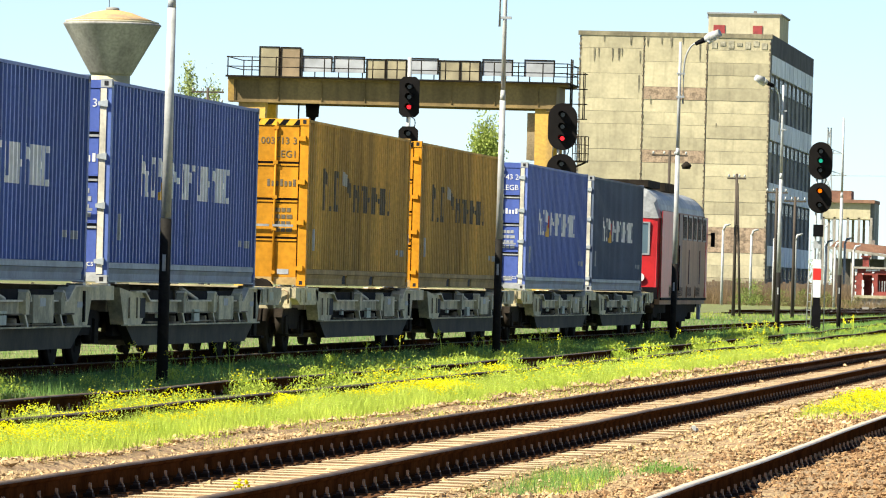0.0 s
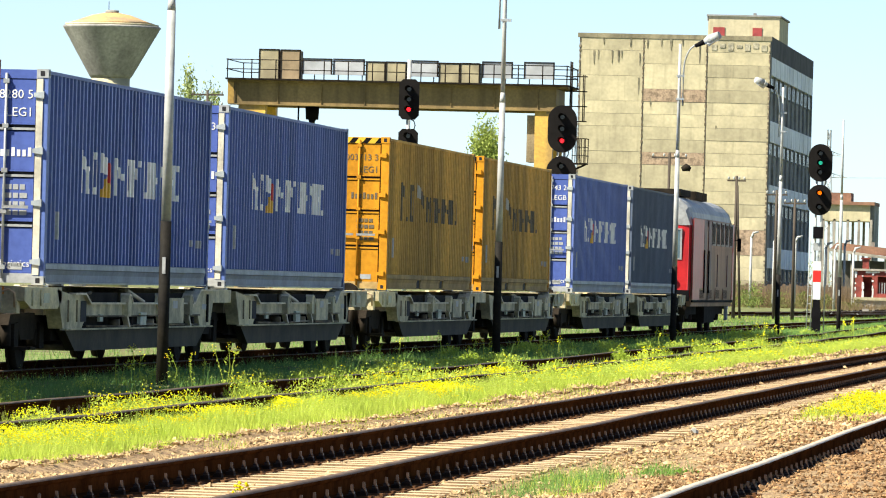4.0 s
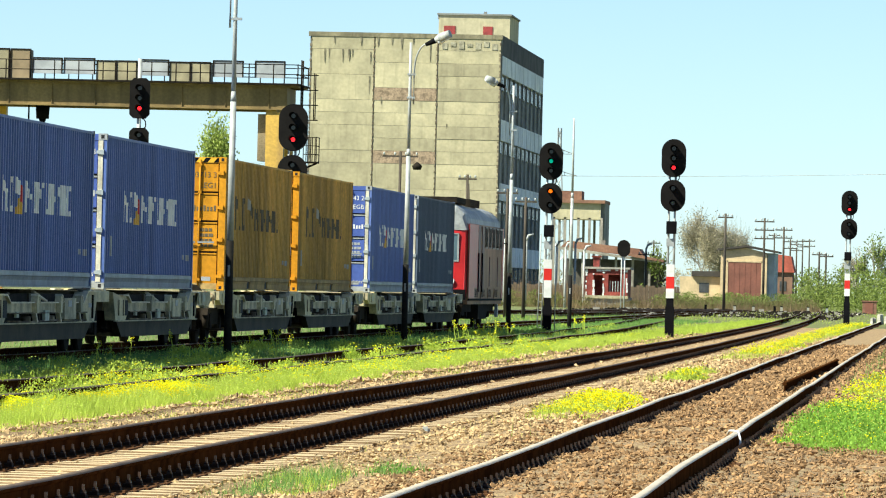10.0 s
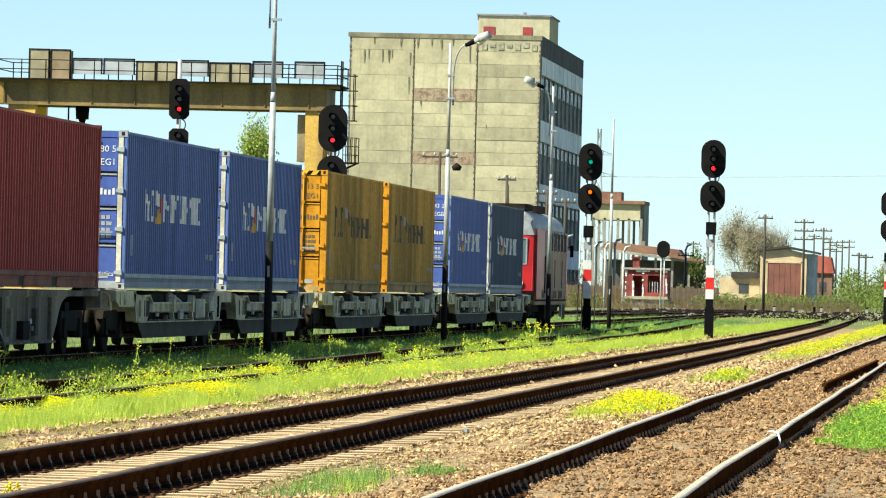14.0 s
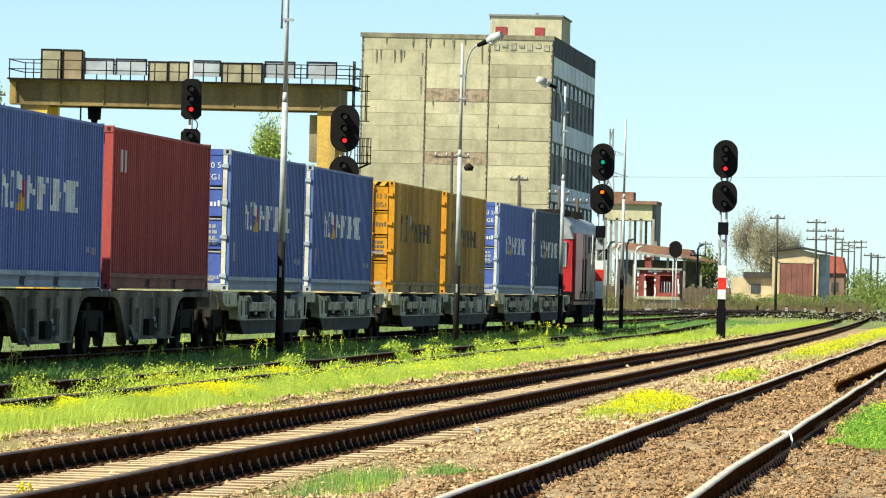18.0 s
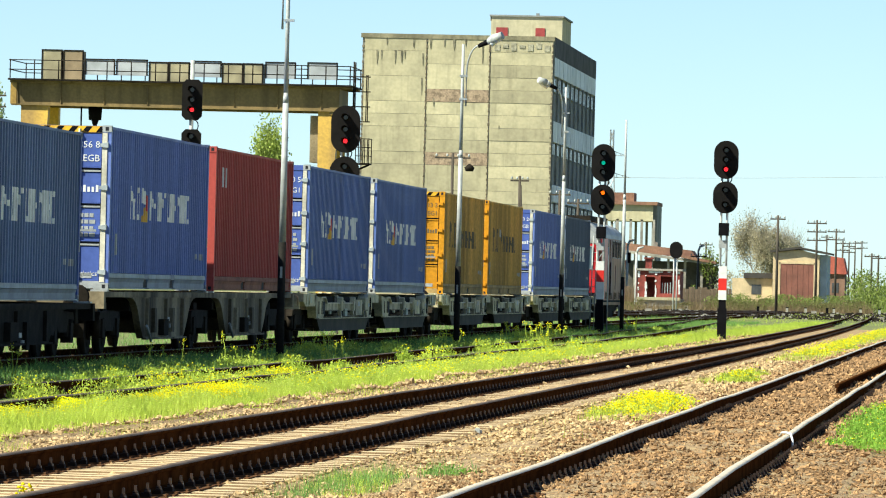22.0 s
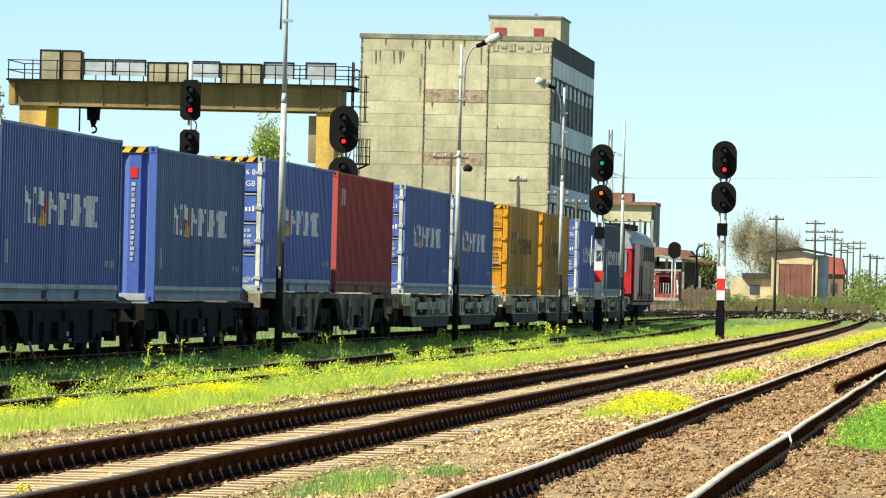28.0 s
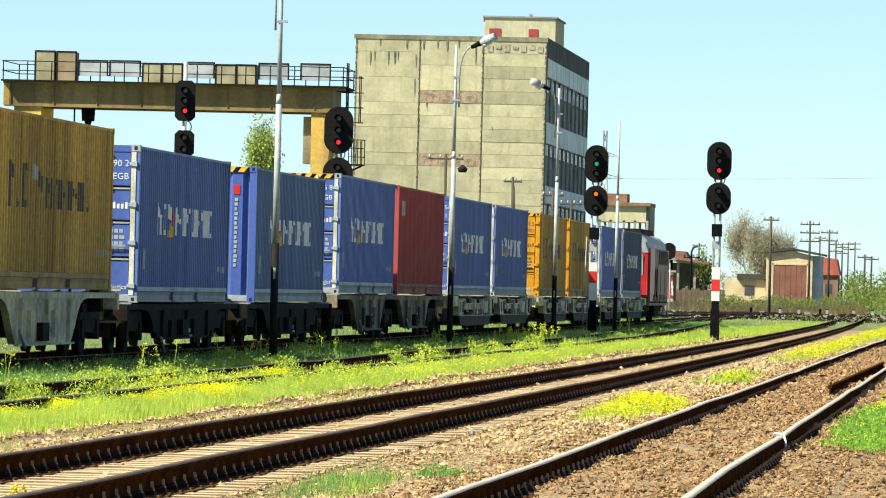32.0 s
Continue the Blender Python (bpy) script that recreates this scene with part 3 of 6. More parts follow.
    if mark != "small":
        part("sticker", made((painted, 0.8, 1.2, 0.62, 1.0)), PALE, c, "tall pale label")
        part("sticker", made((painted, 11.9, 12.3, 0.62, 0.72)), PALE, c)
        part("sticker", made((painted, 12.6, 13.2, 0.6, 0.72)), PALE, c)
    part("sticker", boxes((W - 0.001, W + 0.003, L - 0.13, L - 0.03, 0.85, 1.05)), PALE if mark != "small" else GOLD, c)
    MOVERS.append(c)
    return c


def wheelset(parent, y, r=0.44):
    """Two wheels on an axle, turning about it."""
    bm = bmesh.new()
    tube(bm, (-0.9, 0, 0), (0.9, 0, 0), 0.08, seg=10)
    for s in (-1, 1):
        tube(bm, (s * 0.70, 0, 0), (s * 0.73, 0, 0), r + 0.028, seg=28)
        tube(bm, (s * 0.73, 0, 0), (s * 0.83, 0, 0), r, r - 0.006, seg=28)
        tube(bm, (s * 0.83, 0, 0), (s * 0.86, 0, 0), r * 0.42, seg=12)
        for k in range(3):
            a = k * 2.094
            tube(bm, (s * 0.835, math.cos(a) * r * 0.6, math.sin(a) * r * 0.6), (s * 0.842, math.cos(a) * r * 0.6, math.sin(a) * r * 0.6), 0.05, seg=6)
    w = part("wheelset", bm, SOOT_SHADE, parent, "sooty steel wheelset with worn treads")
    w.matrix_basis = pose(0, y, r)
    WHEELS.append((w, y, r))


def bogie(parent, y, gap=1.8, r=0.44, side=WAGON_D):
    """Side frames, springs, axle boxes and brake gear of a two-axle truck."""
    for s in (-1, 1):
        x0, x1 = (0.95, 1.09) if s > 0 else (-1.09, -0.95)
        bm = bmesh.new()
        h = gap / 2
        prism(bm, [(y - h - 0.42, 0.62), (y - h + 0.2, 0.66), (y - 0.45, 0.42), (y + 0.45, 0.42), (y + h - 0.2, 0.66), (y + h + 0.42, 0.62), (y + h + 0.3, 0.76), (y + 0.4, 0.78), (y - 0.4, 0.78), (y - h - 0.3, 0.76)], x0, x1)
        f = part("bogie_frame", bm, SOOT_SHADE, parent)
        for q in (-1, 1):
            part("axle_box", boxes((x0 - 0.01, x1 + 0.03, y + q * h - 0.15, y + q * h + 0.15, r - 0.14, r + 0.2)), SOOT_SHADE, f)
            for d in (-0.25, 0.25):
                part("spring", made((tube, ((x0 + x1) / 2, y + q * h + d, 0.34), ((x0 + x1) / 2, y + q * h + d, 0.66), 0.075, None, 10)), SOOT_SHADE, f)
    part("bolster", boxes((-1.0, 1.0, y - 0.25, y + 0.25, 0.5, 0.92)), SOOT_SHADE, parent)
    for q in (-1, 1):
        part("brake_beam", boxes((-0.85, 0.85, y + q * (gap / 2 + 0.56) - 0.06, y + q * (gap / 2 + 0.56) + 0.06, 0.3, 0.55)), SOOT_SHADE, parent)
    for q in (-1, 1):
        wheelset(parent, y + q * gap / 2, r)


def buffers(parent, y, s, z=1.06):
    for x in (-0.875, 0.875):
        bm = bmesh.new()
        tube(bm, (x, y, z), (x, y + s * 0.45, z), 0.09, seg=12)
        tube(bm, (x, y + s * 0.45, z), (x, y + s * 0.5, z), 0.22, 0.2, seg=16)
        part("buffer", bm, SOOT_SHADE, parent)
    bm = bmesh.new()
    box(bm, -0.06, 0.06, min(y, y + s * 0.5), max(y, y + s * 0.5), 0.9, 1.0)
    part("coupling", bm, SOOT_SHADE, parent)


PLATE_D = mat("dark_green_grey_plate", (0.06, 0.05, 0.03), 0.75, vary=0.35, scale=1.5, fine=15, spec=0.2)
# light along the wagon's flange edges is put into this paler tone
FLANGE = mat("lit_pale_flange", (0.66, 0.60, 0.44), 0.55, vary=0.25, scale=3, fine=20)
PALE_G = mat("pale_green_grey_plate", (0.52, 0.56, 0.44), 0.6, vary=0.25, scale=3, fine=20)


def pocket_wagon(y0):
    """Twin articulated pocket wagon, 34.2 m, three bogies."""
    w = thing("pocket_wagon", (centre_train(0), y0, 0), "grey articulated pocket wagon carrying two containers on three bogies", "railway wagon", "wagons of the train")
    for k, a in enumerate((2.62, 17.95)):
        b = a + 13.65
        for s in (-1, 1):
            def span(near, far):
                """Two distances out from the centre line, on this side, in order."""
                return sorted((s * near, s * far))
            x0, x1 = span(1.2, 1.40)
            # the bearer: low along the pocket, stepped up to a deep block at each end
            bm = bmesh.new()
            prism(bm, [(a + 0.25, 1.10), (a + 1.35, 1.03), (a + 2.15, 1.03), (a + 2.55, 0.905), (b - 2.3, 0.905), (b - 1.75, 1.10), (b - 0.15, 1.10), (b - 0.55, 0.57), (b - 1.5, 0.57), (b - 1.75, 0.735), (a + 2.45, 0.735), (a + 2.1, 0.57), (a + 0.7, 0.57)], x0, x1)
            beam = part("side_beam", bm, WAGON, w, "grey green bearer stepped up at both ends")
            # dark sheet that puts the shade of the open pocket behind the beam
            part("recess_plate", boxes((*span(1.1, 1.2), a + 0.9, b - 0.7, 0.4, 1.06)), SOOT_SHADE, w)
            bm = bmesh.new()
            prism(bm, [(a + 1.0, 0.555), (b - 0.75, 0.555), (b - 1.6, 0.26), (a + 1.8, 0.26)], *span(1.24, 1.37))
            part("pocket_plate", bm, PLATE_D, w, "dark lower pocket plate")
            la, lb = span(1.36, 1.455)
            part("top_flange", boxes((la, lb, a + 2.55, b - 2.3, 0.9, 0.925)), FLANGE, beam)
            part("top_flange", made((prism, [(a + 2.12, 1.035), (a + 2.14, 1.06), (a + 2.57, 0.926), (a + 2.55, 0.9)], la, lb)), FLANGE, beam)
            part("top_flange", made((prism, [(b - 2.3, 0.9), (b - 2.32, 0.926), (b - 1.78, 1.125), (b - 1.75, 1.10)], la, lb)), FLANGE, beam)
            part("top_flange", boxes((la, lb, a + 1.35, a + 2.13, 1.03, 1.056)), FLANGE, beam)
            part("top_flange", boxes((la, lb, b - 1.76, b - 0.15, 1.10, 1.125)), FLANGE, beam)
            part("lower_edge", boxes((la, lb - 0.015 if s > 0 else lb, a + 2.45, b - 1.75, 0.725, 0.745)), WAGON_D, beam)
            part("bottom_flange", boxes((la, lb, a + 0.7, b - 0.6, 0.55, 0.572)), WAGON, beam)
            # ribs, each with a pale bent flange, toned as lit, above and a slanting strut below
            for q in (5.45, 8.3, 10.8):
                y = a + q
                rib = part("rib", made((prism, [(y - 0.16, 0.735), (y + 0.08, 0.735), (y + 0.12, 0.92), (y + 0.02, 1.02), (y - 0.12, 1.03), (y - 0.18, 0.93)], *span(1.38, 1.49))), WAGON, beam)
                part("rib_flange", made((prism, [(y - 0.13, 1.03), (y - 0.1, 1.06), (y + 0.04, 1.04), (y + 0.2, 0.925), (y + 0.16, 0.91), (y + 0.02, 1.015)], *span(1.37, 1.5))), FLANGE, rib)
                part("strut", made((prism, [(y - 0.1, 0.73), (y + 0.02, 0.73), (y + 0.22, 0.575), (y + 0.12, 0.575)], *span(1.38, 1.46))), FLANGE, beam)
                part("roller", made((tube, (s * 1.25, y + 0.55, 0.64), (s * 1.43, y + 0.55, 0.64), 0.075, None, 10)), SOOT_SHADE, beam)
                part("roller", made((tube, (s * 1.25, y - 0.42, 0.63), (s * 1.41, y - 0.42, 0.63), 0.06, None, 10)), WAGON_D, beam)
            # hatch, cover panel and hanging plates
            part("hatch", boxes((*span(1.39, 1.406), a + 2.0, a + 2.42, 0.66, 0.95)), DARK, beam, "dark hatch in the end block")
            for q in (0.95, 1.6):
                part("grab_rail", made((tube, (s * 1.425, a + q, 0.66), (s * 1.425, a + q, 0.96), 0.012, None, 6)), WAGON_D, beam)
            part("cover_panel", boxes((*span(1.39, 1.47), a + 8.75, a + 10.2, 0.62, 0.99)), WAGON, beam)
            part("plate", boxes((*span(1.46, 1.475), a + 9.2, a + 9.6, 0.84, 0.95)), PALE, beam, "pale stencilled plate")
            part("hung_plate", boxes((*span(1.39, 1.43), a + 3.35, a + 3.6, 0.66, 0.76)), PALE_G, beam)
            part("hung_plate", boxes((*span(1.39, 1.44), a + 6.6, a + 7.1, 0.6, 0.78)), PALE_G, beam)
            part("stencil", boxes((*span(1.395, 1.404), b - 1.35, b - 0.95, 0.82, 0.9)), PALE, beam)
            part("bracket", boxes((*span(1.39, 1.43), b - 0.95, b - 0.87, 0.62, 1.05)), SOOT_SHADE, beam)
            bm = bmesh.new()
            hose(bm, [(s * 1.41, a + 2.5, 0.6), (s * 1.42, a + 5.0, 0.585), (s * 1.41, a + 7.5, 0.605), (s * 1.42, b - 1.9, 0.59)], 0.018)
            part("brake_pipe", bm, WAGON_D, beam)
            # rods and levers lying in the open pocket
            part("pocket_gear", made((tube, (s * 1.15, a + 3.0, 0.98), (s * 1.26, a + 3.5, 1.06), 0.025, None, 8)), WAGON_D, w)
            part("pocket_gear", made((tube, (s * 1.15, a + 7.0, 1.1), (s * 1.32, a + 7.5, 0.93), 0.03, None, 8)), FLANGE, w)
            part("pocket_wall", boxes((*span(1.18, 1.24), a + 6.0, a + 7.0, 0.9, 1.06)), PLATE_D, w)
        part("cross_member", boxes((-1.2, 1.2, a + 0.3, a + 0.9, 0.75, 1.12)), WAGON_D, w)
        part("cross_member", boxes((-1.2, 1.2, b - 1.0, b - 0.4, 0.75, 1.12)), WAGON_D, w)
        part("pocket_floor", boxes((-1.2, 1.2, a + 1.9, b - 1.6, 0.26, 0.34)), WAGON_D, w)
        for y in (a + 0.1, b - 0.18):
            for s in (-1, 1):
                part("container_pin", boxes((s * 1.02, s * 1.26, y, y + 0.2, 1.06, 1.15)), GALV, w)
    for y0_, y1_ in ((0.55, 3.2), (31.0, 33.65)):
        for s in (-1, 1):
            bm = bmesh.new()
            xa, xb = (1.15, 1.40) if s > 0 else (-1.40, -1.15)
            lo = y0_ + 0.5 if y0_ < 5 else y0_ + 0.1
            prism(bm, [(y0_, 0.95), (y0_, 1.13), (y1_, 1.13), (y1_, 0.95), (y1_ - 0.3, 0.84), (lo, 0.84)], xa, xb)
            e = part("end_sill", bm, WAGON, w, "grey end sill plate")
            for q in (0.5, 1.1):
                part("grab_rail", made((tube, (s * 1.41, y0_ + q, 0.88), (s * 1.41, y0_ + q, 1.1), 0.014, None, 6)), WAGON, e)
            part("step", boxes((s * 1.18, s * 1.42, y0_ + 0.4, y0_ + 0.75, 0.3, 0.34)), SOOT_SHADE, e)
            part("plate", boxes((xa - 0.003, xb + 0.003, y0_ + 1.35, y0_ + 1.75, 0.92, 1.05)), PALE_G, e)
        hs = part("headstock", boxes((-1.3, 1.3, y0_ - 0.02 if y0_ < 5 else y1_ - 0.2, y0_ + 0.2 if y0_ < 5 else y1_ + 0.02, 0.78, 1.14)), WAGON, w)
        yb = y0_ - 0.02 if y0_ < 5 else y1_ + 0.02
        for x in (-1.15, 1.0):
            part("reflector", boxes((x, x + 0.13, yb - 0.02, yb + 0.02, 1.03, 1.13)), mat("orange_reflector", (0.75, 0.26, 0.03), 0.4), hs, "small orange reflector")
            part("hook", made((hose, [(x + 0.1, yb - 0.03, 0.86), (x + 0.1, yb - 0.06, 1.06), (x + 0.2, yb - 0.06, 1.1), (x + 0.28, yb - 0.06, 1.05), (x + 0.28, yb - 0.03, 0.86)], 0.016)), mat("pale_tan_hook_paint", (0.6, 0.42, 0.25), 0.6), hs)
    part("centre_joint", boxes((-1.35, 1.35, 16.15, 18.05, 0.92, 1.12)), WAGON, w)
    buffers(w, 0.55, -1)
    buffers(w, 33.65, 1)
    for y in (2.4, 17.1, 31.8):
        bogie(w, y)
    MOVERS.append(w)


def skeleton_wagon(y0, length, cuts, label, paint, deck, bogies):
    """Container flat with deep side plates that arch over the bogies."""
    w = thing("container_wagon", (centre_train(0), y0, 0), label, "railway wagon", "wagons of the train")
    top = deck - 0.03
    for s in (-1, 1):
        x0, x1 = (1.08, 1.26) if s > 0 else (-1.26, -1.08)
        part("deck_beam", boxes((x0, x1, 0.5, length - 0.5, top - 0.1, top)), paint, w)
        for a, b in cuts:
            bm = bmesh.new()
            edge = [(-1.9, top - 0.09), (-1.3, top - 0.13), (-0.95, top - 0.2), (-0.65, top - 0.34), (-0.4, top - 0.54), (-0.12, 0.4), (0.12, 0.27)]
            pts = [(a + e, z) for e, z in edge] + [(b - e, z) for e, z in reversed(edge)]
            prism(bm, pts, x0 + 0.03, x1 - 0.03)
            p = part("side_plate", bm, paint, w, "deep side plate with curved ends")
            xa = x1 if s > 0 else x0
            for q in (0.2, 0.62):
                part("bracket", boxes((xa - 0.04, xa + 0.04, a + (b - a) * q, a + (b - a) * q + 0.28, top - 0.75, top - 0.3)), paint, p)
            part("stencil", boxes(*[(xa - 0.035, xa + 0.006, a + (b - a) * 0.55 + i * 0.35, a + (b - a) * 0.55 + i * 0.35 + 0.25, top - 0.55 - 0.12 * (i % 2), top - 0.47 - 0.12 * (i % 2)) for i in range(3)]), PALE, p)
            fa, fb = sorted((xa - s * 0.05, xa + s * 0.03))
            for q in (0.06, 0.5, 0.9):
                y = a + (b - a) * q
                part("stiffener", boxes((fa, fb, y, y + 0.05, 0.3, top - 0.12)), paint, p)
            part("bottom_flange", boxes((fa, fb, a + 0.05, b - 0.05, 0.245, 0.28)), paint, p)
            part("tool_box", boxes((fa, fb + 0.05 if s > 0 else fb, a + (b - a) * 0.37, a + (b - a) * 0.48, 0.32, 0.62)), SOOT_SHADE, p)
            bm = bmesh.new()
            tube(bm, (xa + s * 0.05, a, top - 0.62), (xa + s * 0.05, a + 0.6, top - 0.9), 0.025, seg=6)
            part("brake_lever", bm, GALV, p)
        for y in [0.75, length - 0.95] + [c for c in [length / 2 - 0.6, length / 2 + 0.4] if len(cuts) > 1]:
            part("container_pin", boxes((s * 1.0, s * 1.3, y, y + 0.22, top, top + 0.03)), GALV, w)
    for y in np.linspace(1.0, length - 1.3, 8):
        part("cross_member", boxes((-1.1, 1.1, y, y + 0.3, top - 0.35, top - 0.02)), SOOT_SHADE, w)
    part("centre_sill", boxes((-0.35, 0.35, 0.6, length - 0.6, top - 0.5, top - 0.05)), SOOT_SHADE, w)
    for q, s in ((0.5, -1), (length - 0.5, 1)):
        part("headstock", boxes((-1.3, 1.3, q - 0.12, q + 0.12, top - 0.3, top)), paint, w)
        buffers(w, q, s, min(1.06, top - 0.1))
    for y in bogies:
        bogie(w, y, r=0.44 if deck > 1.05 else 0.38)
    MOVERS.append(w)


def locomotive(y0):
    """Red and cream diesel locomotive seen from its rear cab."""
    w = thing("locomotive", (centre_train(0), y0, 0), "red and cream diesel locomotive with a grey rounded roof", "locomotive")
    L = 17.0

    prof = [(-1.42, 0.8), (1.42, 0.8), (1.46, 1.3), (1.46, 3.2), (1.38, 3.45), (-1.38, 3.45), (-1.46, 3.2), (-1.46, 1.3)]
    part("body", made((prism, prof, 0.75, L - 0.75, "y")), LOCOCREAM, w, "cream body with dirty streaks")
    roof = [(-1.385, 3.45), (1.385, 3.45)] + [(1.385 * math.cos(t * math.pi / 14) ** 0.75, 3.45 + 0.7 * math.sin(t * math.pi / 14)) for t in range(1, 7)]
    roof += [(0, 4.15)] + [(-x, z) for x, z in reversed(roof[2:])]
    part("roof", made((prism, roof, 1.2, L - 1.2, "y")), LOCOGREY, w, "silver grey roof")
    for s, ya in ((-1, 0.75), (1, L - 0.75)):
        bm = bmesh.new()
        o = s * 0.26
        lo = [(-1.42, 0.95), (1.42, 0.95), (1.46, 1.3), (1.46, 3.2), (1.385, 3.45), (1.3, 3.72), (1.05, 3.95), (0, 4.15), (-1.05, 3.95), (-1.3, 3.72), (-1.385, 3.45), (-1.46, 3.2), (-1.46, 1.3)]
        hi = [(x * 0.92, z if z < 3.2 else 3.2 + (z - 3.2) * 0.7) for x, z in lo]
        va = [bm.verts.new((x, ya - s * 0.45, z)) for x, z in lo]
        vb = [bm.verts.new((x * 0.97, ya + s * 0.0, z)) for x, z in lo]
        vc = [bm.verts.new((x, ya + o if z < 2.1 else ya + o * 0.55, z)) for x, z in hi]
        n = len(lo)
        for A, B in ((va, vb), (vb, vc)):
            for i in range(n):
                f = bm.faces.new((A[i], A[(i + 1) % n], B[(i + 1) % n], B[i]))
        bm.faces.new(vc)
        nose = part("cab", bm, LOCORED, w, "red rounded cab front")
        bm = bmesh.new()
        arch = [(1.475, 3.21), (1.40, 3.47), (1.315, 3.74), (1.06, 3.97), (0.55, 4.12), (0, 4.17)]
        arch += [(-x, z) for x, z in arch[-2::-1]]
        bent = []
        for d, k, q in ((-0.5, 1.0, 1.0), (0.02, 0.975, 1.0), (0.17, 0.93, 0.78), (0.19, 0.85, 0.3), (0.17, 0.7, 0.02)):
            bent.append([bm.verts.new((x * k, ya + s * d, 3.2 + (z - 3.2) * q)) for x, z in arch])
        for A, B in zip(bent, bent[1:]):
            for i in range(len(arch) - 1):
                bm.faces.new((A[i], A[i + 1], B[i + 1], B[i]))
        part("cab_roof", bm, LOCOGREY, w, "silver grey domed cab roof")
        for x in (-0.62, 0.62):
            g = part("windscreen", boxes((x - 0.47, x + 0.47, ya + s * 0.1, ya + s * 0.205, 2.22, 3.06)), GLASS, nose)
            for xa_, xb_, za_, zb_ in ((x - 0.52, x + 0.52, 3.06, 3.1), (x - 0.52, x + 0.52, 2.18, 2.22), (x - 0.52, x - 0.47, 2.22, 3.06), (x + 0.47, x + 0.52, 2.22, 3.06)):
                part("screen_frame", boxes((xa_, xb_, ya + s * 0.1, ya + s * 0.225, za_, zb_)), PALE, g)
            bm = bmesh.new()
            tube(bm, (x - 0.1, ya + s * 0.22, 2.24), (x + 0.22, ya + s * 0.225, 2.9), 0.012, seg=5)
            part("wiper", bm, BLACKP, g)
        part("front_skirt", boxes((-1.38, 1.38, ya, ya + s * 0.28, 0.95, 1.28)), BLACKP, nose)
        for x in (-0.9, 0.9):
            bm = bmesh.new()
            tube(bm, (x, ya + s * 0.2, 1.55), (x, ya + s * 0.31, 1.55), 0.12, seg=14)
            part("headlight", bm, WHITE, nose, "round white headlight")
        part("apron", boxes((-1.3, 1.3, ya - 0.1, ya + 0.3 * s + 0.1, 0.7, 1.12)), SOOT_SHADE, w)
        buffers(w, ya + s * 0.15, s)
    for s in (-1, 1):
        xa, xb = (1.455, 1.475) if s > 0 else (-1.475, -1.455)
        dark_red = mat("dark_red_door", (0.10, 0.016, 0.014), 0.5, vary=0.3, drip=0.3)
        part("cab_side", boxes((xa, xb, 0.7, 4.5, 1.0, 3.42)), LOCORED, w)
        part("cab_side", boxes((xa, xb, L - 1.3, L - 0.7, 1.0, 3.42)), LOCORED, w)
        for y_a, y_b in ((4.55, 5.5), (6.2, 7.3)):
            part("cab_door", boxes((xa - 0.002, xb + 0.006, y_a, y_b, 1.2, 3.4)), dark_red, w, "dark red side door")
            part("handrail", made((tube, (s * 1.5, y_a - 0.06, 1.2), (s * 1.5, y_a - 0.06, 2.5), 0.02, None, 6)), BLACKP, w)
        for i in range(5):
            y = 7.6 + i * 1.72
            v = part("side_window", boxes((xa - 0.01, xb + 0.002, y, y + 1.3, 2.67, 3.4)), mat("louvre_brown", (0.06, 0.016, 0.018), 0.4), w)
            part("louvres", boxes(*[(xa, xb + 0.012, y + 0.12 + 0.36 * k, y + 0.24 + 0.36 * k, 2.72, 3.35) for k in range(3)]), SOOT_SHADE, v)
        for y in (6.0, 9.8, 13.6):
            part("rust_run", boxes((xa, xb + 0.006, y, y + 0.16, 1.4, 2.4)), dark_red, w)
        for i in range(4):
            y = 3.2 + i * 3.0
            part("grille", boxes((xa, xb + 0.004, y, y + 1.5, 1.0, 1.35)), LOCOCREAM, w)
            part("vent", boxes(*[(xa, xb + 0.008, y + 0.1 + 0.3 * k, y + 0.22 + 0.3 * k, 1.04, 1.3) for k in range(5)]), BLACKP, w)
        part("mirror", boxes((s * 1.56, s * 1.68, L - 0.55, L - 0.45, 2.55, 2.98)), BLACKP, w, "black wing mirror on a bracket")
        part("mirror_bracket", boxes((s * 1.44, s * 1.58, L - 0.52, L - 0.48, 2.9, 2.93)), BLACKP, w)
        part("fuel_tank", boxes((s * 0.6, s * 1.35, 6.6, 10.4, 0.3, 0.92)), SOOT_SHADE, w)
        part("solebar_strip", boxes((s * 1.43, s * 1.475, 0.8, L - 0.8, 0.92, 0.99)), BLACKP, w)
        part("white_tread", boxes((s * 1.3, s * 1.4, 14.9, 15.2, 0.35, 0.92)), PALE, w)
    part("roof_hatch", boxes((-0.9, 0.9, 2.2, 6.0, 4.1, 4.3)), SOOT_SHADE, w)
    part("roof_hatch", boxes((-0.5, 0.5, 11.5, 14.5, 4.1, 4.2)), SOOT_SHADE, w)
    bm = bmesh.new()
    for i in range(9):
        box(bm, 0.2, 1.0, 6.6 + i * 0.5, 6.9 + i * 0.5, 4.05, 4.3)
    part("roof_grilles", bm, SOOT_SHADE, w, "dark roof grilles")
    for y in (3.4, 13.6):
        bogie(w, y, 2.6, 0.52)
        part("bogie_cover", boxes((-1.2, 1.2, y - 2.0, y + 2.0, 0.55, 0.8)), SOOT_SHADE, w)
    MOVERS.append(w)


container("dark blue corrugated container with white side marks and pale door posts", 71.62, 1.155, BLUE, BLUE_B, RAILGREY, PALE, "door", "white", False, [("of logistics", 0.13, 0.24)], [("8280 5", 0.17, 2.5), ("LEG1", 0.17, 2.26)])
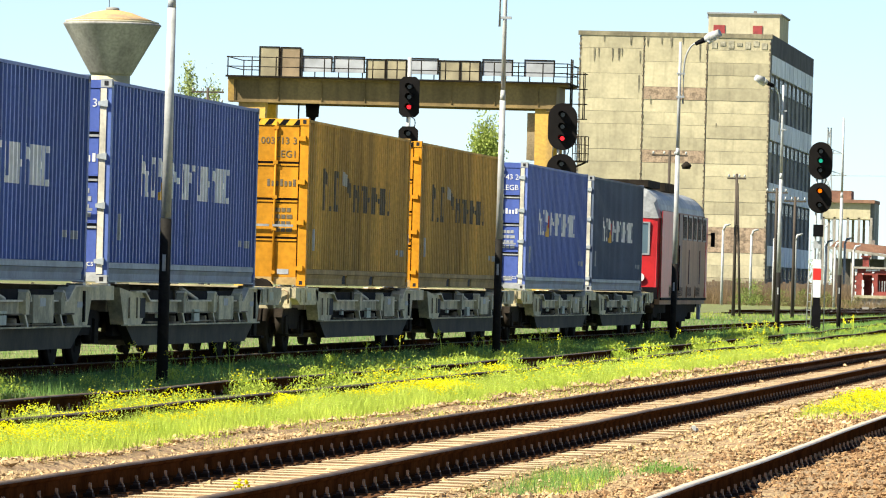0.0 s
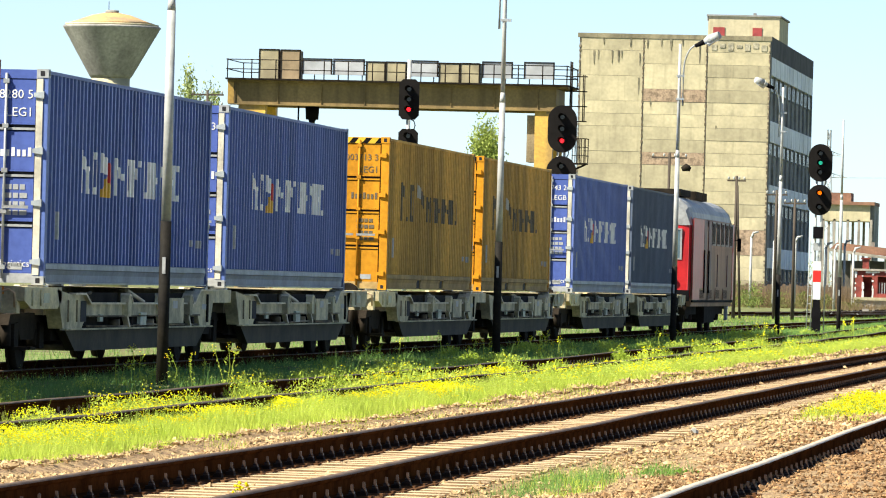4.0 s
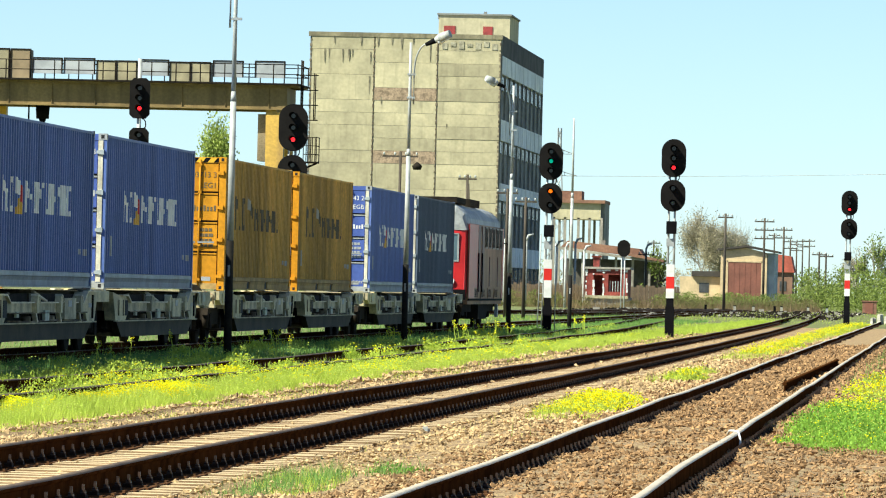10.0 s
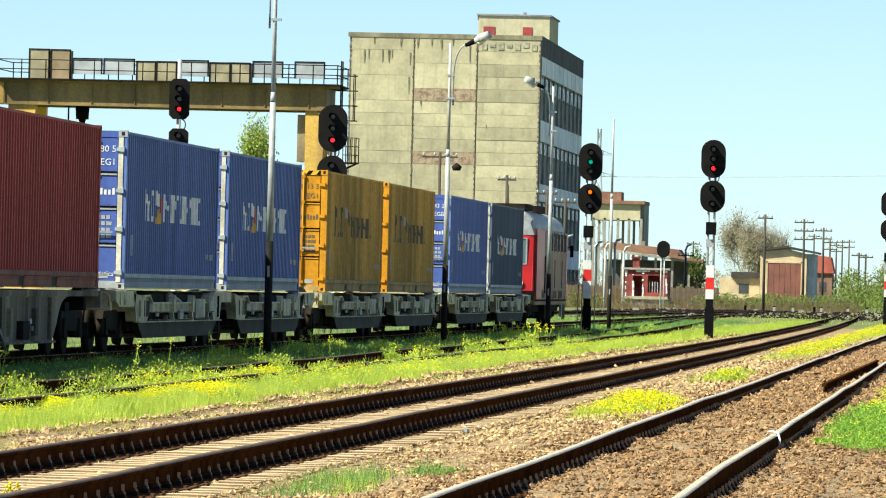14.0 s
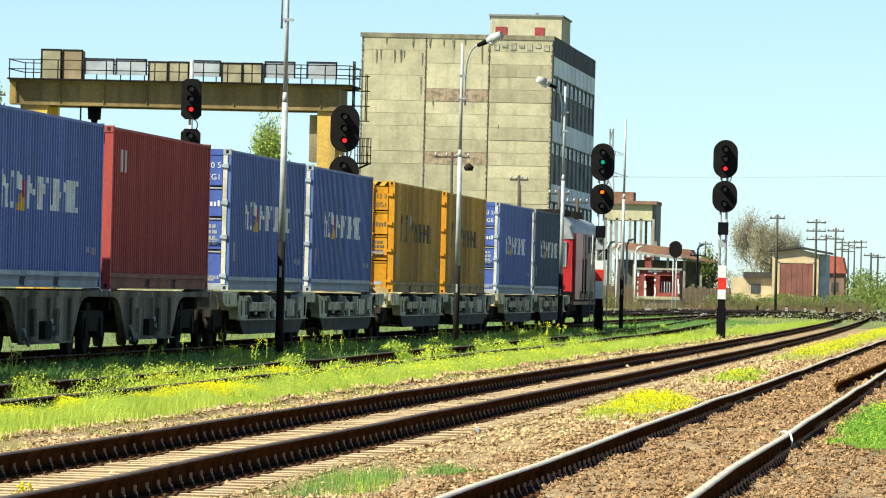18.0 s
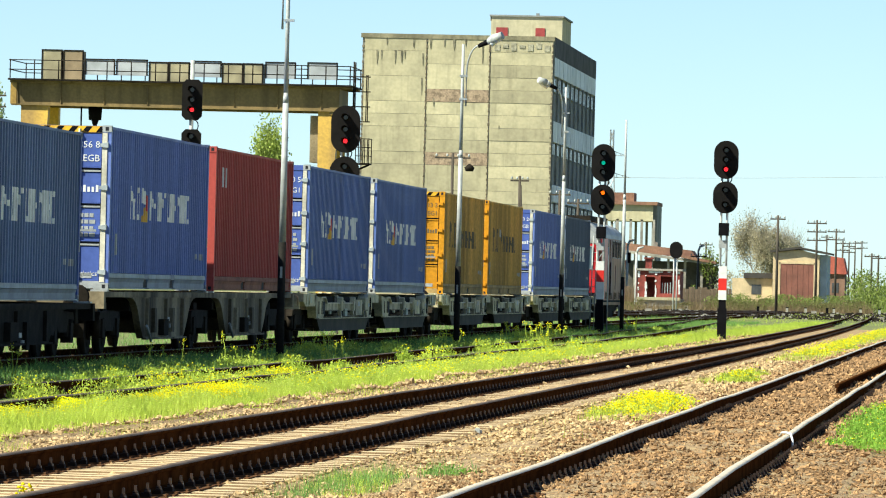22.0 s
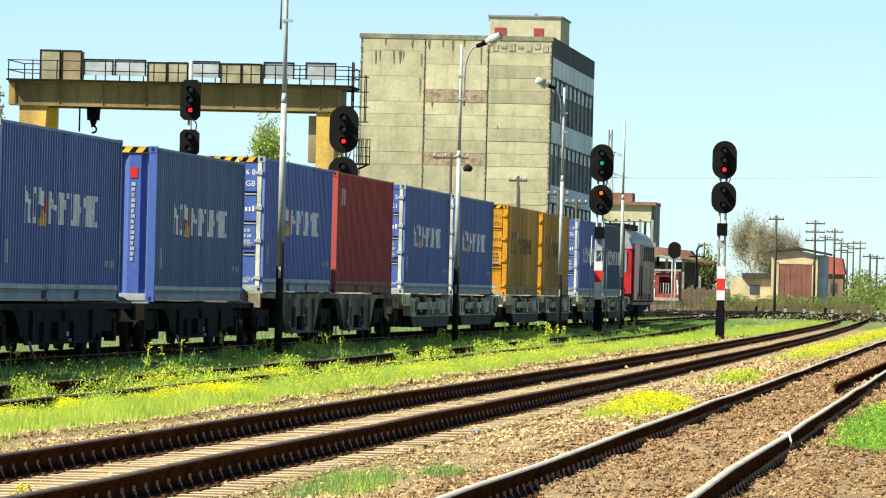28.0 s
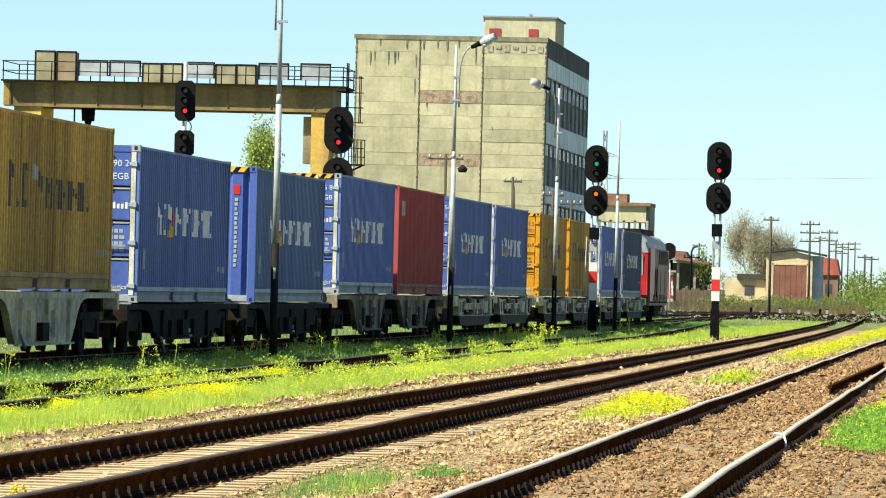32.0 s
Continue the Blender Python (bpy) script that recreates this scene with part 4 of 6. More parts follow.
container("dark blue corrugated container with white marks on a pocket wagon", 86.99, 1.155, BLUE, BLUE_B, RAILGREY, PALE, "door", "white", False, [("of logistics", 0.13, 0.24)], [("3", 0.17, 2.5)])
container("ochre yellow corrugated container with faded black marks and dirty sides", 106.35, 1.155, DIRTY_Y, YELLOW, TANRAIL, YELLOW, "door", "black", True, [], [("003713 3", 0.17, 2.45), ("LEG1", 0.17, 2.22)], pockets=True)
container("ochre yellow corrugated container with faded black marks and orange posts", 121.71, 1.155, DIRTY_Y, YELLOW, TANRAIL, YELLOW, "door", "black", True, pockets=True)
container("violet blue corrugated container with white marks and lettered doors", 140.77, 1.155, BLUE_LIFTED, BLUE_B, RAILGREY, PALE, "door", "white", False, [("of logistics", 0.13, 0.24)], [("08743 2", 0.17, 2.5), ("LEGB", 0.17, 2.26)])
container("faded grey blue corrugated container next to the locomotive", 156.0, 1.155, GREYBLUE, BLUE_B, RAILGREY, PALE, "door", "white")
container("oxide red corrugated container with a small white mark", 54.6, 1.155, OXRED, OXRED, PINKRAIL, OXRED, "wall", "small", pockets=True)
container("bright blue corrugated container with white marks and warning stripes", 39.77, 1.155, BLUE_LIFTED, BLUE_B, RAILGREY, PALE, "door", "white", True, [("of logistics", 0.13, 0.24)], [("8856 8", 0.17, 2.5), ("LEGB", 0.17, 2.26)], pockets=True)
container("slate blue corrugated container with bright blue ribbed end wall", 22.58, 0.948, SLATE, BLUE_B, RAILGREY, BLUE_B, "wall", "white", True)
container("dark blue corrugated container with white marks on a low wagon", 4.27, 0.948, BLUE, BLUE_B, RAILGREY, PALE, "door", "white", False, [("logistics", 0.13, 0.24)], [("8990 2", 0.17, 2.5), ("EGB", 0.17, 2.26)], pockets=True)
container("ochre yellow corrugated container with black marks at the rear", -12.86, 1.155, DIRTY_Y, YELLOW, TANRAIL, YELLOW, "door", "black", True, pockets=True)

pocket_wagon(138.15)
pocket_wagon(103.75)
pocket_wagon(69.0)
skeleton_wagon(38.6, 30.3, [(5.9, 11.8), (18.3, 24.6)], "dark grey articulated container wagon with arched side plates", WAGON_D, 1.155, (2.6, 15.15, 27.7))
skeleton_wagon(20.6, 17.7, [(5.0, 12.7)], "black low container wagon with a long side plate", SOOT_SHADE, 0.948, (2.7, 15.0))
skeleton_wagon(2.3, 18.0, [(5.0, 13.0)], "black low container wagon carrying a blue container", SOOT_SHADE, 0.948, (2.7, 15.3))
skeleton_wagon(-28.2, 30.2, [(5.9, 11.8), (18.3, 24.6)], "grey articulated container wagon with arched side plates at the rear", WAGON, 1.155, (2.6, 15.1, 27.6))
locomotive(172.6)

# ---------------------------------------------------------------- trackside masts and signals
LENS_DARK = mat("dark_lens", (0.01, 0.01, 0.012), 0.15, bump=0)
LENS_RED = mat("lit_red_lens", (1.0, 0.015, 0.03), 0.3, vary=0, bump=0, glow=0.8)
LENS_GREEN = mat("lit_green_lens", (0.0, 0.6, 0.42), 0.3, vary=0, bump=0, glow=0.3)
LENS_AMBER = mat("lit_amber_lens", (1.0, 0.13, 0.0), 0.3, vary=0, bump=0, glow=0.9)
HEADB = mat("signal_board_black", (0.008, 0.007, 0.007), 0.75, vary=0.3, scale=3, spec=0.12)
FOOTB = mat("worn_tarred_foot_paint", (0.009, 0.009, 0.009), 0.75, vary=0.5, scale=2.2, fine=20, spec=0.1, second=(0.022, 0.02, 0.016))


def lamp_post(at, height, label, lamp=None, dark=2.15):
    """Tapered white pole with a black foot; lamp: (reach in x, reach in y)."""
    p = thing("lamp_post", at, label, "lamp post", "lamp posts along the track")
    bm = bmesh.new()
    tube(bm, (0, 0, -0.3), (0, 0, dark), 0.08, 0.075, seg=14)
    part("foot", bm, FOOTB, p, "black painted foot")
    part("number_plate", boxes((-0.022, 0.022, -0.085, -0.072, dark - 0.7, dark - 0.48)), PALE, p)
    bm = bmesh.new()
    tube(bm, (0, 0, dark), (0, 0, height * 0.62), 0.068, 0.058, seg=14)
    tube(bm, (0, 0, height * 0.62), (0, 0, height * 0.645), 0.058, 0.045, seg=14)
    tube(bm, (0, 0, height * 0.645), (0, 0, height), 0.045, 0.036, seg=14)
    part("shaft", bm, MASTW, p, "grey white tapered shaft")
    if lamp:
        rx, ry = lamp
        arm = bmesh.new()
        pts = []
        for i in range(9):
            a = i / 8 * math.pi / 2
            pts.append(Vector((0.1 * np.sign(rx) + rx * 0.55 * (1 - math.cos(a)), ry * 0.55 * (1 - math.cos(a)), height - 0.75 + 0.72 * math.sin(a))))
        pts.insert(0, Vector((0.1 * np.sign(rx), 0, height - 1.6)))
        hose(arm, pts, 0.024, 8)
        part("arm", arm, GALV, p)
        for z in (height - 0.85, height - 1.45):
            part("clamp", boxes((-0.07, 0.13, -0.05, 0.05, z, z + 0.05)), GALV, p)
        e = pts[-1]
        d = Vector((rx, ry, 0.45 * abs(rx))).normalized()
        bm = bmesh.new()
        tube(bm, e - d * 0.05, e + d * 0.24, 0.05, 0.075, seg=12)
        part("socket", bm, BLACKP, p, "dark lamp socket")
        bm = bmesh.new()
        tube(bm, e + d * 0.24, e + d * 0.4, 0.075, 0.13, seg=14)
        tube(bm, e + d * 0.4, e + d * 0.68, 0.13, 0.1, seg=14)
        sh = part("lamp_head", bm, MASTW, p, "pale metal lamp head")
        bm = bmesh.new()
        tube(bm, e + d * 0.34 + Vector((0, 0, -0.09)), e + d * 0.64 + Vector((0, 0, -0.07)), 0.08, 0.05, seg=12)
        part("glass_bowl", bm, WHITE, sh)
    return p


lamp_post((-13.9, 81.86, -0.1), 8.0, "white tapered lamp post with a black foot beside the train", (0.5, -0.8))
lamp_post((-13.9, 120.66, -0.1), 8.0, "white lamp post with a black foot in the weeds", (-0.5, -0.5), 2.25)
lamp_post((-13.9, 160.5, -0.1), 7.75, "grey white lamp post with a bent arm and lamp", (0.62, -0.2), 2.0)
lamp_post((-13.9, 199.03, -0.1), 7.95, "grey white lamp post with an outstretched pale lamp", (-0.42, -0.3), 1.95)
lamp_post((-14.0, 233.37, -0.1), 7.9, "thin bare grey white pole with a black foot", None, 2.0)


def head(parent, x, z0, z1, w, lenses, corner="oval"):
    """A black signal board with hooded lamps; lenses from the top down."""
    h = z1 - z0
    pts = []
    if corner == "oval":
        r = w / 2
        for i in range(17):
            a = math.pi * i / 16
            pts.append((x + r * math.cos(a), z1 - r + r * math.sin(a)))
        for i in range(17):
            a = math.pi + math.pi * i / 16
            pts.append((x + r * math.cos(a), z0 + r + r * math.sin(a)))
    else:
        k = w * 0.2
        pts = [(x - w / 2, z0 + k), (x - w / 2 + k, z0), (x + w / 2 - k, z0), (x + w / 2, z0 + k), (x + w / 2, z1 - k), (x + w / 2 - k, z1), (x - w / 2 + k, z1), (x - w / 2, z1 - k)]
    b = part("signal_head", made((prism, pts, -0.16, -0.11, "y"), (box, x - 0.16, x + 0.16, -0.11, 0.12, z0 + h * 0.15, z1 - h * 0.15)), HEADB, parent, "black signal board with hooded lamps")
    n = len(lenses)
    for i, m in enumerate(lenses):
        z = z1 - h * (0.5 if n == 1 else 0.27 + 0.46 * i / (n - 1) if n == 2 else 0.25 + 0.5 * i / (n - 1))
        bm = bmesh.new()
        tube(bm, (x, -0.15, z), (x, -0.175, z), 0.07, seg=18)
        part("lens", bm, m, b)
        bm = bmesh.new()
        seg = 12
        ring = []
        for y, rr in ((-0.16, 0.115), (-0.44, 0.105)):
            ring.append([(rr * math.cos(math.pi * (-0.08 + 1.16 * i / seg)), y, rr * math.sin(math.pi * (-0.08 + 1.16 * i / seg))) for i in range(seg + 1)])
        for off in (0, 0.012):
            va = [[bm.verts.new((x + px * (1 + off * 8), py - (0.1 if (k == 1 and pz > 0.05) else 0), z + pz * (1 + off * 8))) for px, py, pz in ring[k]] for k in (0, 1)]
            for i in range(seg):
                bm.faces.new((va[0][i], va[0][i + 1], va[1][i + 1], va[1][i]))
        part("hood", bm, HEADB, b)
    return b


def signal(at, label, heads, box_z, bands, top, ladder=False, two=True):
    """A light signal on a painted mast; heads: (z0, z1, width, lenses, corner)."""
    s = thing("railway_signal", at, label, "railway signal", "light signals")
    if bands:
        z1, z2, z3, z4 = bands
        bm = boxes((-0.15, 0.15, -0.12, 0.12, -0.35, z1 - 0.28), (-0.12, 0.12, -0.1, 0.1, z1 - 0.28, z1))
        part("foot", bm, BLACKP, s, "black tarred mast foot")
        for a, b, m in ((z1, z2, WHITE), (z2, z3, SIGRED), (z3, z4, WHITE)):
            part("band", boxes((-0.135, 0.135, -0.13, -0.1, a, b), (-0.135, 0.135, 0.1, 0.13, a, b), (-0.135, -0.12, -0.1, 0.1, a, b), (0.12, 0.135, -0.1, 0.1, a, b)), m, s)
        lo = z1
    else:
        lo = -0.3
    bm = bmesh.new()
    for x in ((-0.1, 0.1) if two else (0,)):
        tube(bm, (x, 0, lo), (x, 0, top), 0.04 if two else 0.07, seg=10)
    if two:
        z = lo
        while z < box_z - 0.2:
            tube(bm, (-0.1, 0, z), (0.1, 0, z + 0.3), 0.014, seg=5)
            z += 0.35
    part("mast", bm, MASTW, s, "white lattice mast")
    if box_z:
        part("relay_box", boxes((-0.17, 0.17, -0.2, 0.05, box_z, box_z + 0.42)), BLACKP, s)
        part("plate", boxes((-0.16, 0.1, -0.06, -0.045, box_z - 0.42, box_z - 0.16)), PALE, s)
    for z0, z1, w, lenses, corner in heads:
        head(s, 0.03, z0, z1, w, lenses, corner)
    if len(heads) > 1:
        bm = bmesh.new()
        hose(bm, [(0.1 + 0.13 * math.sin(k / 6 * math.pi), 0, heads[1][1] + 0.12 - 0.18 * math.cos(k / 6 * math.pi)) for k in range(7)], 0.02)
        part("cable_loop", bm, BLACKP, s)
    if ladder:
        bm = bmesh.new()
        for x in (-0.36, -0.22):
            tube(bm, (x, 0.25, -0.2), (x + 0.08, 0.2, box_z + 0.1), 0.018, seg=6)
        z = 0.1
        while z < box_z:
            tube(bm, (-0.36 + 0.02 * z, 0.24, z), (-0.22 + 0.02 * z, 0.24, z), 0.012, seg=5)
            z += 0.3
        part("ladder", bm, MASTW, s, "white ladder")
        part("handrail", made((tube, (0.26, 0.2, -0.2), (0.26, 0.15, 3.0), 0.02)), MASTW, s)
    return s


K, R_, G_, A_ = LENS_DARK, LENS_RED, LENS_GREEN, LENS_AMBER
signal((-13.93, 219, -0.1), "black twin headed signal with green and amber lit", [(5.3, 6.63, 0.83, (K, G_, K), "oval"), (4.12, 5.2, 0.84, (A_, K), "oval")], 3.3, (1.16, 1.77, 2.18, 2.5), 5.4, True)
signal((-9.13, 208, -0.15), "black twin headed signal with a red light on", [(5.34, 6.62, 0.82, (K, K, R_), "oval"), (4.19, 5.26, 0.83, (K, K), "oval")], 3.45, (1.3, 1.62, 2.02, 2.43), 5.5)
signal((-4.75, 306, -0.15), "distant twin headed signal with a red light on", [(5.46, 6.7, 0.8, (K, K, R_), "oval"), (4.29, 5.32, 0.8, (K, K), "oval")], 3.26, (1.52, 1.88, 2.29, 2.63), 5.5)
signal((-20.56, 195, -0.2), "round headed signal with a red light behind the train", [(5.7, 7.19, 0.92, (K, K, R_), "oval"), (4.4, 5.59, 0.95, (K, K), "oval")], 0, None, 6.0)
signal((-26.1, 200, -0.2), "octagonal signal with a red light under the crane girder", [(6.76, 8.07, 0.66, (K, K, R_), "oct"), (5.6, 6.46, 0.64, (K, K), "oct")], 0, None, 8.7, two=False)
far_signal = signal((-20.0, 388, -0.2), "small dark signal head on a white mast far off", [(3.7, 4.75, 0.8, (), "oval")], 0, None, 4.0)
set_back(far_signal, 1.4)

# ---------------------------------------------------------------- concrete mill building
PANEL = mat("cream_concrete_panel", (0.475, 0.43, 0.285), 0.9, vary=0.2, scale=0.5, fine=3, bump=0.2, rand=0.3, shift=True, drip=0.22, second=(0.40, 0.365, 0.245))
PANEL_R = mat("brown_exposed_gravel_panel", (0.36, 0.27, 0.19), 0.95, vary=0.4, scale=2, fine=8, bump=0.6)
MILL = mat("grey_mill_concrete", (0.25, 0.26, 0.25), 0.9, vary=0.3, scale=0.4, fine=4, bump=0.2)
MILLW = mat("faded_white_mill_panel", (0.84, 0.88, 0.9), 0.7, vary=0.1, scale=0.5, fine=4, rand=0.12, shift=True, drip=0.4, second=(0.7, 0.75, 0.78))
PANE = mat("dusty_dark_pane", (0.07, 0.075, 0.08), 0.25, vary=0.3, bump=0)
REDW = mat("dull_red_shutter", (0.30, 0.04, 0.04), 0.7)


def mill():
    b = thing("mill_building", (-41.7, 580, 0), "tall cream concrete panel mill with a dark banded side", "building")
    W, D, H = 18.1, 60.0, 24.9
    part("core_wall", boxes((-W + 0.1, -0.15, 0.1, D, -0.3, H - 0.1)), MILL, b)
    part("parapet", boxes((-W - 0.05, 0.05, -0.1, 0.35, H - 0.32, H + 0.1)), mat("dirty_coping_concrete", (0.25, 0.225, 0.15), 0.95, vary=0.4, scale=0.6, fine=4, drip=0.5), b)
    part("stained_cornice", boxes((-0.3, 0.06, 0.35, D, H - 1.8, H + 0.1)), mat("soot_stained_concrete", (0.08, 0.08, 0.08), 0.9, vary=0.4, scale=0.4, fine=4), b, "soot stained cornice")
    part("roof", boxes((-W, 0, 0.3, D, H - 0.2, H - 0.05)), MILL, b)
    row = 1.18
    shared = {}
    # rows merged into taller panels, bay by bay
    stacks = ((1, 2, 2, 1, 1, 2, 1, 2, 2, 1, 2, 2, 2), (2, 2, 1, 1, 1, 1, 1, 1, 2, 1, 1, 2, 1, 2, 2), (1,) * 21)
    for bay in range(3):
        x0 = -W + 0.25 + bay * 5.95
        r = 0
        for tall in stacks[bay]:
            if r >= 21:
                break
            hgt = row * tall
            z0 = H - 0.3 - r * row - hgt
            rough = bay == 1 and r in (4, 9) or (r > 14 and bay != 0 and r % 5 < 2)
            key = (hgt, rough)
            if key not in shared:
                shared[key] = finish(boxes((0.03, 5.86, -0.06, 0.12, 0.012, hgt - 0.012)), "panel", PANEL_R if rough else PANEL)
            p = new("panel", shared[key])
            p.parent = b
            p.matrix_basis = pose(x0, random.uniform(-0.025, 0.025), z0)
            r += tall
    bm = bmesh.new()
    for x in (-W + 0.2, -W + 6.17, -W + 12.1, -0.12):
        z = 0.0
        while z < H - 0.5:
            box(bm, x - 0.10 + random.uniform(-0.03, 0.03), x + 0.05 + random.uniform(-0.03, 0.03), -0.088, 0.1, z, z + random.uniform(0.12, 0.35))
            z += random.uniform(0.36, 0.6)
    tagged(part("joint_mortar", bm, mat("crumbling_joint_mortar", (0.20, 0.165, 0.12), 0.95, vary=0.4), b), kind="stuff")
    # runs of soot and rust below the coping and the open joints
    soot = mat("dark_water_run_stain", (0.20, 0.185, 0.13), 0.95, vary=0.45, scale=2, fine=5)
    for x, z, wide, long in ((-16.6, 23.4, 0.16, 1.35), (-16.2, 23.4, 0.1, 0.9), (-14.9, 23.4, 0.13, 1.3), (-14.3, 23.4, 0.2, 1.2), (-14.0, 23.4, 0.1, 0.8), (-12.35, 20.9, 0.16, 1.7), (-12.3, 23.2, 0.12, 1.2), (-11.6, 24.6, 0.2, 1.0), (-10.3, 24.6, 0.16, 0.8), (-9.4, 24.6, 0.22, 1.1), (-8.3, 24.6, 0.14, 0.7), (-6.7, 24.4, 0.14, 2.1), (-15.7, 24.6, 0.12, 0.7), (-13.2, 24.6, 0.18, 0.9), (-5.0, 16.6, 0.09, 0.5), (-11.2, 19.0, 0.12, 0.8)):
        part("water_run", made((prism, [(x - wide / 2, z), (x + wide / 2, z), (x + wide * 0.42, z - long * 0.5), (x + wide * 0.1, z - long), (x - wide * 0.12, z - long * 0.9), (x - wide * 0.4, z - long * 0.45)], -0.092, -0.08, "y")), soot, b)
    # the side along the tracks
    for i in range(11):
        part("pilaster", boxes((-0.15, 0.04, i * 5.96 - 0.05 if i else 0.1, i * 5.96 + 0.35, 0, H - 0.12)), MILL, b)
    levels = ((21.4, 23.1, 19.95, 21.15), (15.2, 17.15, 14.05, 15.05), (9.6, 11.2, 8.4, 9.4), (3.4, 5.3, 2.2, 3.2))
    white = {}
    for w0, w1, n0, n1 in levels:
        for i in range(10):
            y = 0.4 + i * 5.96
            if (w0, w1) not in white:
                white[(w0, w1)] = finish(boxes((-0.14, 0.07, 0.0, 5.55, w0, w1)), "band_panel", MILLW)
            p = new("band_panel", white[(w0, w1)])
            p.parent = b
            p.matrix_basis = pose(0, y, 0)
            w = part("window", boxes((-0.13, -0.06, y + 1.3, y + 3.9, n0, n1)), PANE, b)
            part("sill", boxes((-0.13, 0.03, y + 1.2, y + 4.0, n0 - 0.12, n0 - 0.02)), MILL, w)
            part("mullion", boxes((-0.13, -0.03, y + 2.55, y + 2.65, n0, n1)), MILL, w)
    ph = part("penthouse", boxes((-6.8, 0.0, 10, 22, H - 0.1, H + 2.35)), PANEL, b, "cream penthouse with red shutters")
    part("penthouse_roof", boxes((-6.95, 0.15, 9.85, 22.2, H + 2.35, H + 2.5)), MILL, ph)
    for x0, x1 in ((-6.3, -5.2), (-2.55, -1.65)):
        part("shutter", boxes((x0, x1, 9.93, 10.02, H + 0.5, H + 1.3)), REDW, ph)
    part("vent", boxes((-2.6, -2.3, 11, 11.3, H + 2.5, H + 2.75), (-6.9, -6.75, 10, 10.1, H + 1.9, H + 2.3)), MILL, ph)
    # faded lettering under the parapet, worn past reading
    for i in range(7):
        part("worn_bar", boxes((-5.6 + i * 0.78, -5.1 + i * 0.78, -0.09, -0.06, H - 1.3 + 0.25 * (i % 2), H - 0.75 + 0.1 * (i % 3))), mat("pale_worn_lettering", (0.38, 0.36, 0.27), 0.9, vary=0.4, scale=3), b)


mill()


# ---------------------------------------------------------------- gantry crane
def crane():
    c = thing("gantry_crane", (-38.35, 290, 0), "weathered yellow gantry crane with railings and stacked panels on top", "crane")
    x0, x1 = -8.02, 8.05
    for y in (0.0, 3.4):
        g = part("girder", boxes((x0, x1 - 0.6, y - 0.28, y + 0.28, 9.5, 10.5)), CRANEB, c, "brown yellow box girder")
        part("flange", boxes((x0 - 0.05, x1, y - 0.42, y + 0.42, 10.5, 10.6), (x0, x1 - 0.6, y - 0.36, y + 0.36, 9.44, 9.5)), CRANEB, g)
        for i in range(8):
            part("stiffener", boxes((x0 + 0.3 + i * 2.05, x0 + 0.33 + i * 2.05, y - 0.34, y - 0.28, 9.5, 10.5)), CRANEB, g)
    part("end_plate", boxes((x0 - 0.04, x0 + 0.25, -0.3, 3.6, 9.5, 10.5)), CRANEY, c)
    part("end_plate", boxes((x1 - 1.0, x1 - 0.55, -0.3, 3.6, 9.3, 10.5)), CRANEB, c)
    part("deck", boxes((x0 - 0.1, x1 + 0.05, -0.8, 4.1, 10.6, 10.68)), SOOT_SHADE, c)
    for xa, xb in ((-7.55, -6.25), (6.5, 7.45)):
        for y in (0.1, 3.3):
            bm = bmesh.new()
            s = -1 if y < 1 else 1
            va = [bm.verts.new(p) for p in ((xa, y - 0.3, 9.44), (xb, y - 0.3, 9.44), (xb, y + 0.3, 9.44), (xa, y + 0.3, 9.44))]
            vb = [bm.verts.new(p) for p in ((xa + 0.25, y + s * 1.6 - 0.2, 0.5), (xb - 0.25, y + s * 1.6 - 0.2, 0.5), (xb - 0.25, y + s * 1.6 + 0.2, 0.5), (xa + 0.25, y + s * 1.6 + 0.2, 0.5))]
            for i in range(4):
                bm.faces.new((va[i], va[(i + 1) % 4], vb[(i + 1) % 4], vb[i]))
            bm.faces.new(va), bm.faces.new(vb)
            part("leg", bm, CRANEY, c, "yellow tapered leg")
        part("end_carriage", boxes((xa + 0.1, xb - 0.1, -2.2, 5.6, -0.25, 0.5)), CRANEY, c)
    part("cabin", boxes((6.1, 6.5, 0.2, 1.9, 7.05, 9.25)), WAGON_D, c, "narrow grey operator cabin")
    # railing
    for y in (-0.75, 4.05):
        bm = bmesh.new()
        for z in (11.1, 11.55):
            tube(bm, (x0 - 0.05, y, z), (x1, y, z), 0.025, seg=6)
        r = part("handrail", bm, SOOT_SHADE, c)
        for i in range(15):
            xx = x0 + i * 16.05 / 14
            part("post", made((tube, (xx, y, 10.65), (xx, y, 11.58), 0.028)), SOOT_SHADE, r)
    for xx in (x0 - 0.05, x1):
        for z in (11.1, 11.55):
            part("end_rail", made((tube, (xx, -0.75, z), (xx, 4.05, z), 0.025, None, 6)), SOOT_SHADE, c)
    # panels stacked along the walkway
    rows = ((-45.18, -44.24, 12.09, 1), (-44.15, -43.23, 12.08, 2), (-43.10, -41.72, 11.69, 0), (-41.62, -40.17, 11.70, 0), (-40.06, -39.17, 11.61, 1), (-39.12, -38.17, 11.62, 1), (-38.07, -36.66, 11.70, 0), (-36.59, -35.63, 11.62, 1), (-35.59, -34.68, 11.63, 1), (-34.54, -33.13, 11.72, 0), (-32.55, -31.15, 11.74, 0))
    cols = (mat("pale_galvanised_sheet", (0.42, 0.45, 0.47), 0.5, vary=0.25, scale=1), mat("faded_tan_sheet", (0.36, 0.32, 0.20), 0.7, vary=0.3, scale=1), mat("rusty_tan_sheet", (0.33, 0.25, 0.15), 0.8, vary=0.3, scale=1))
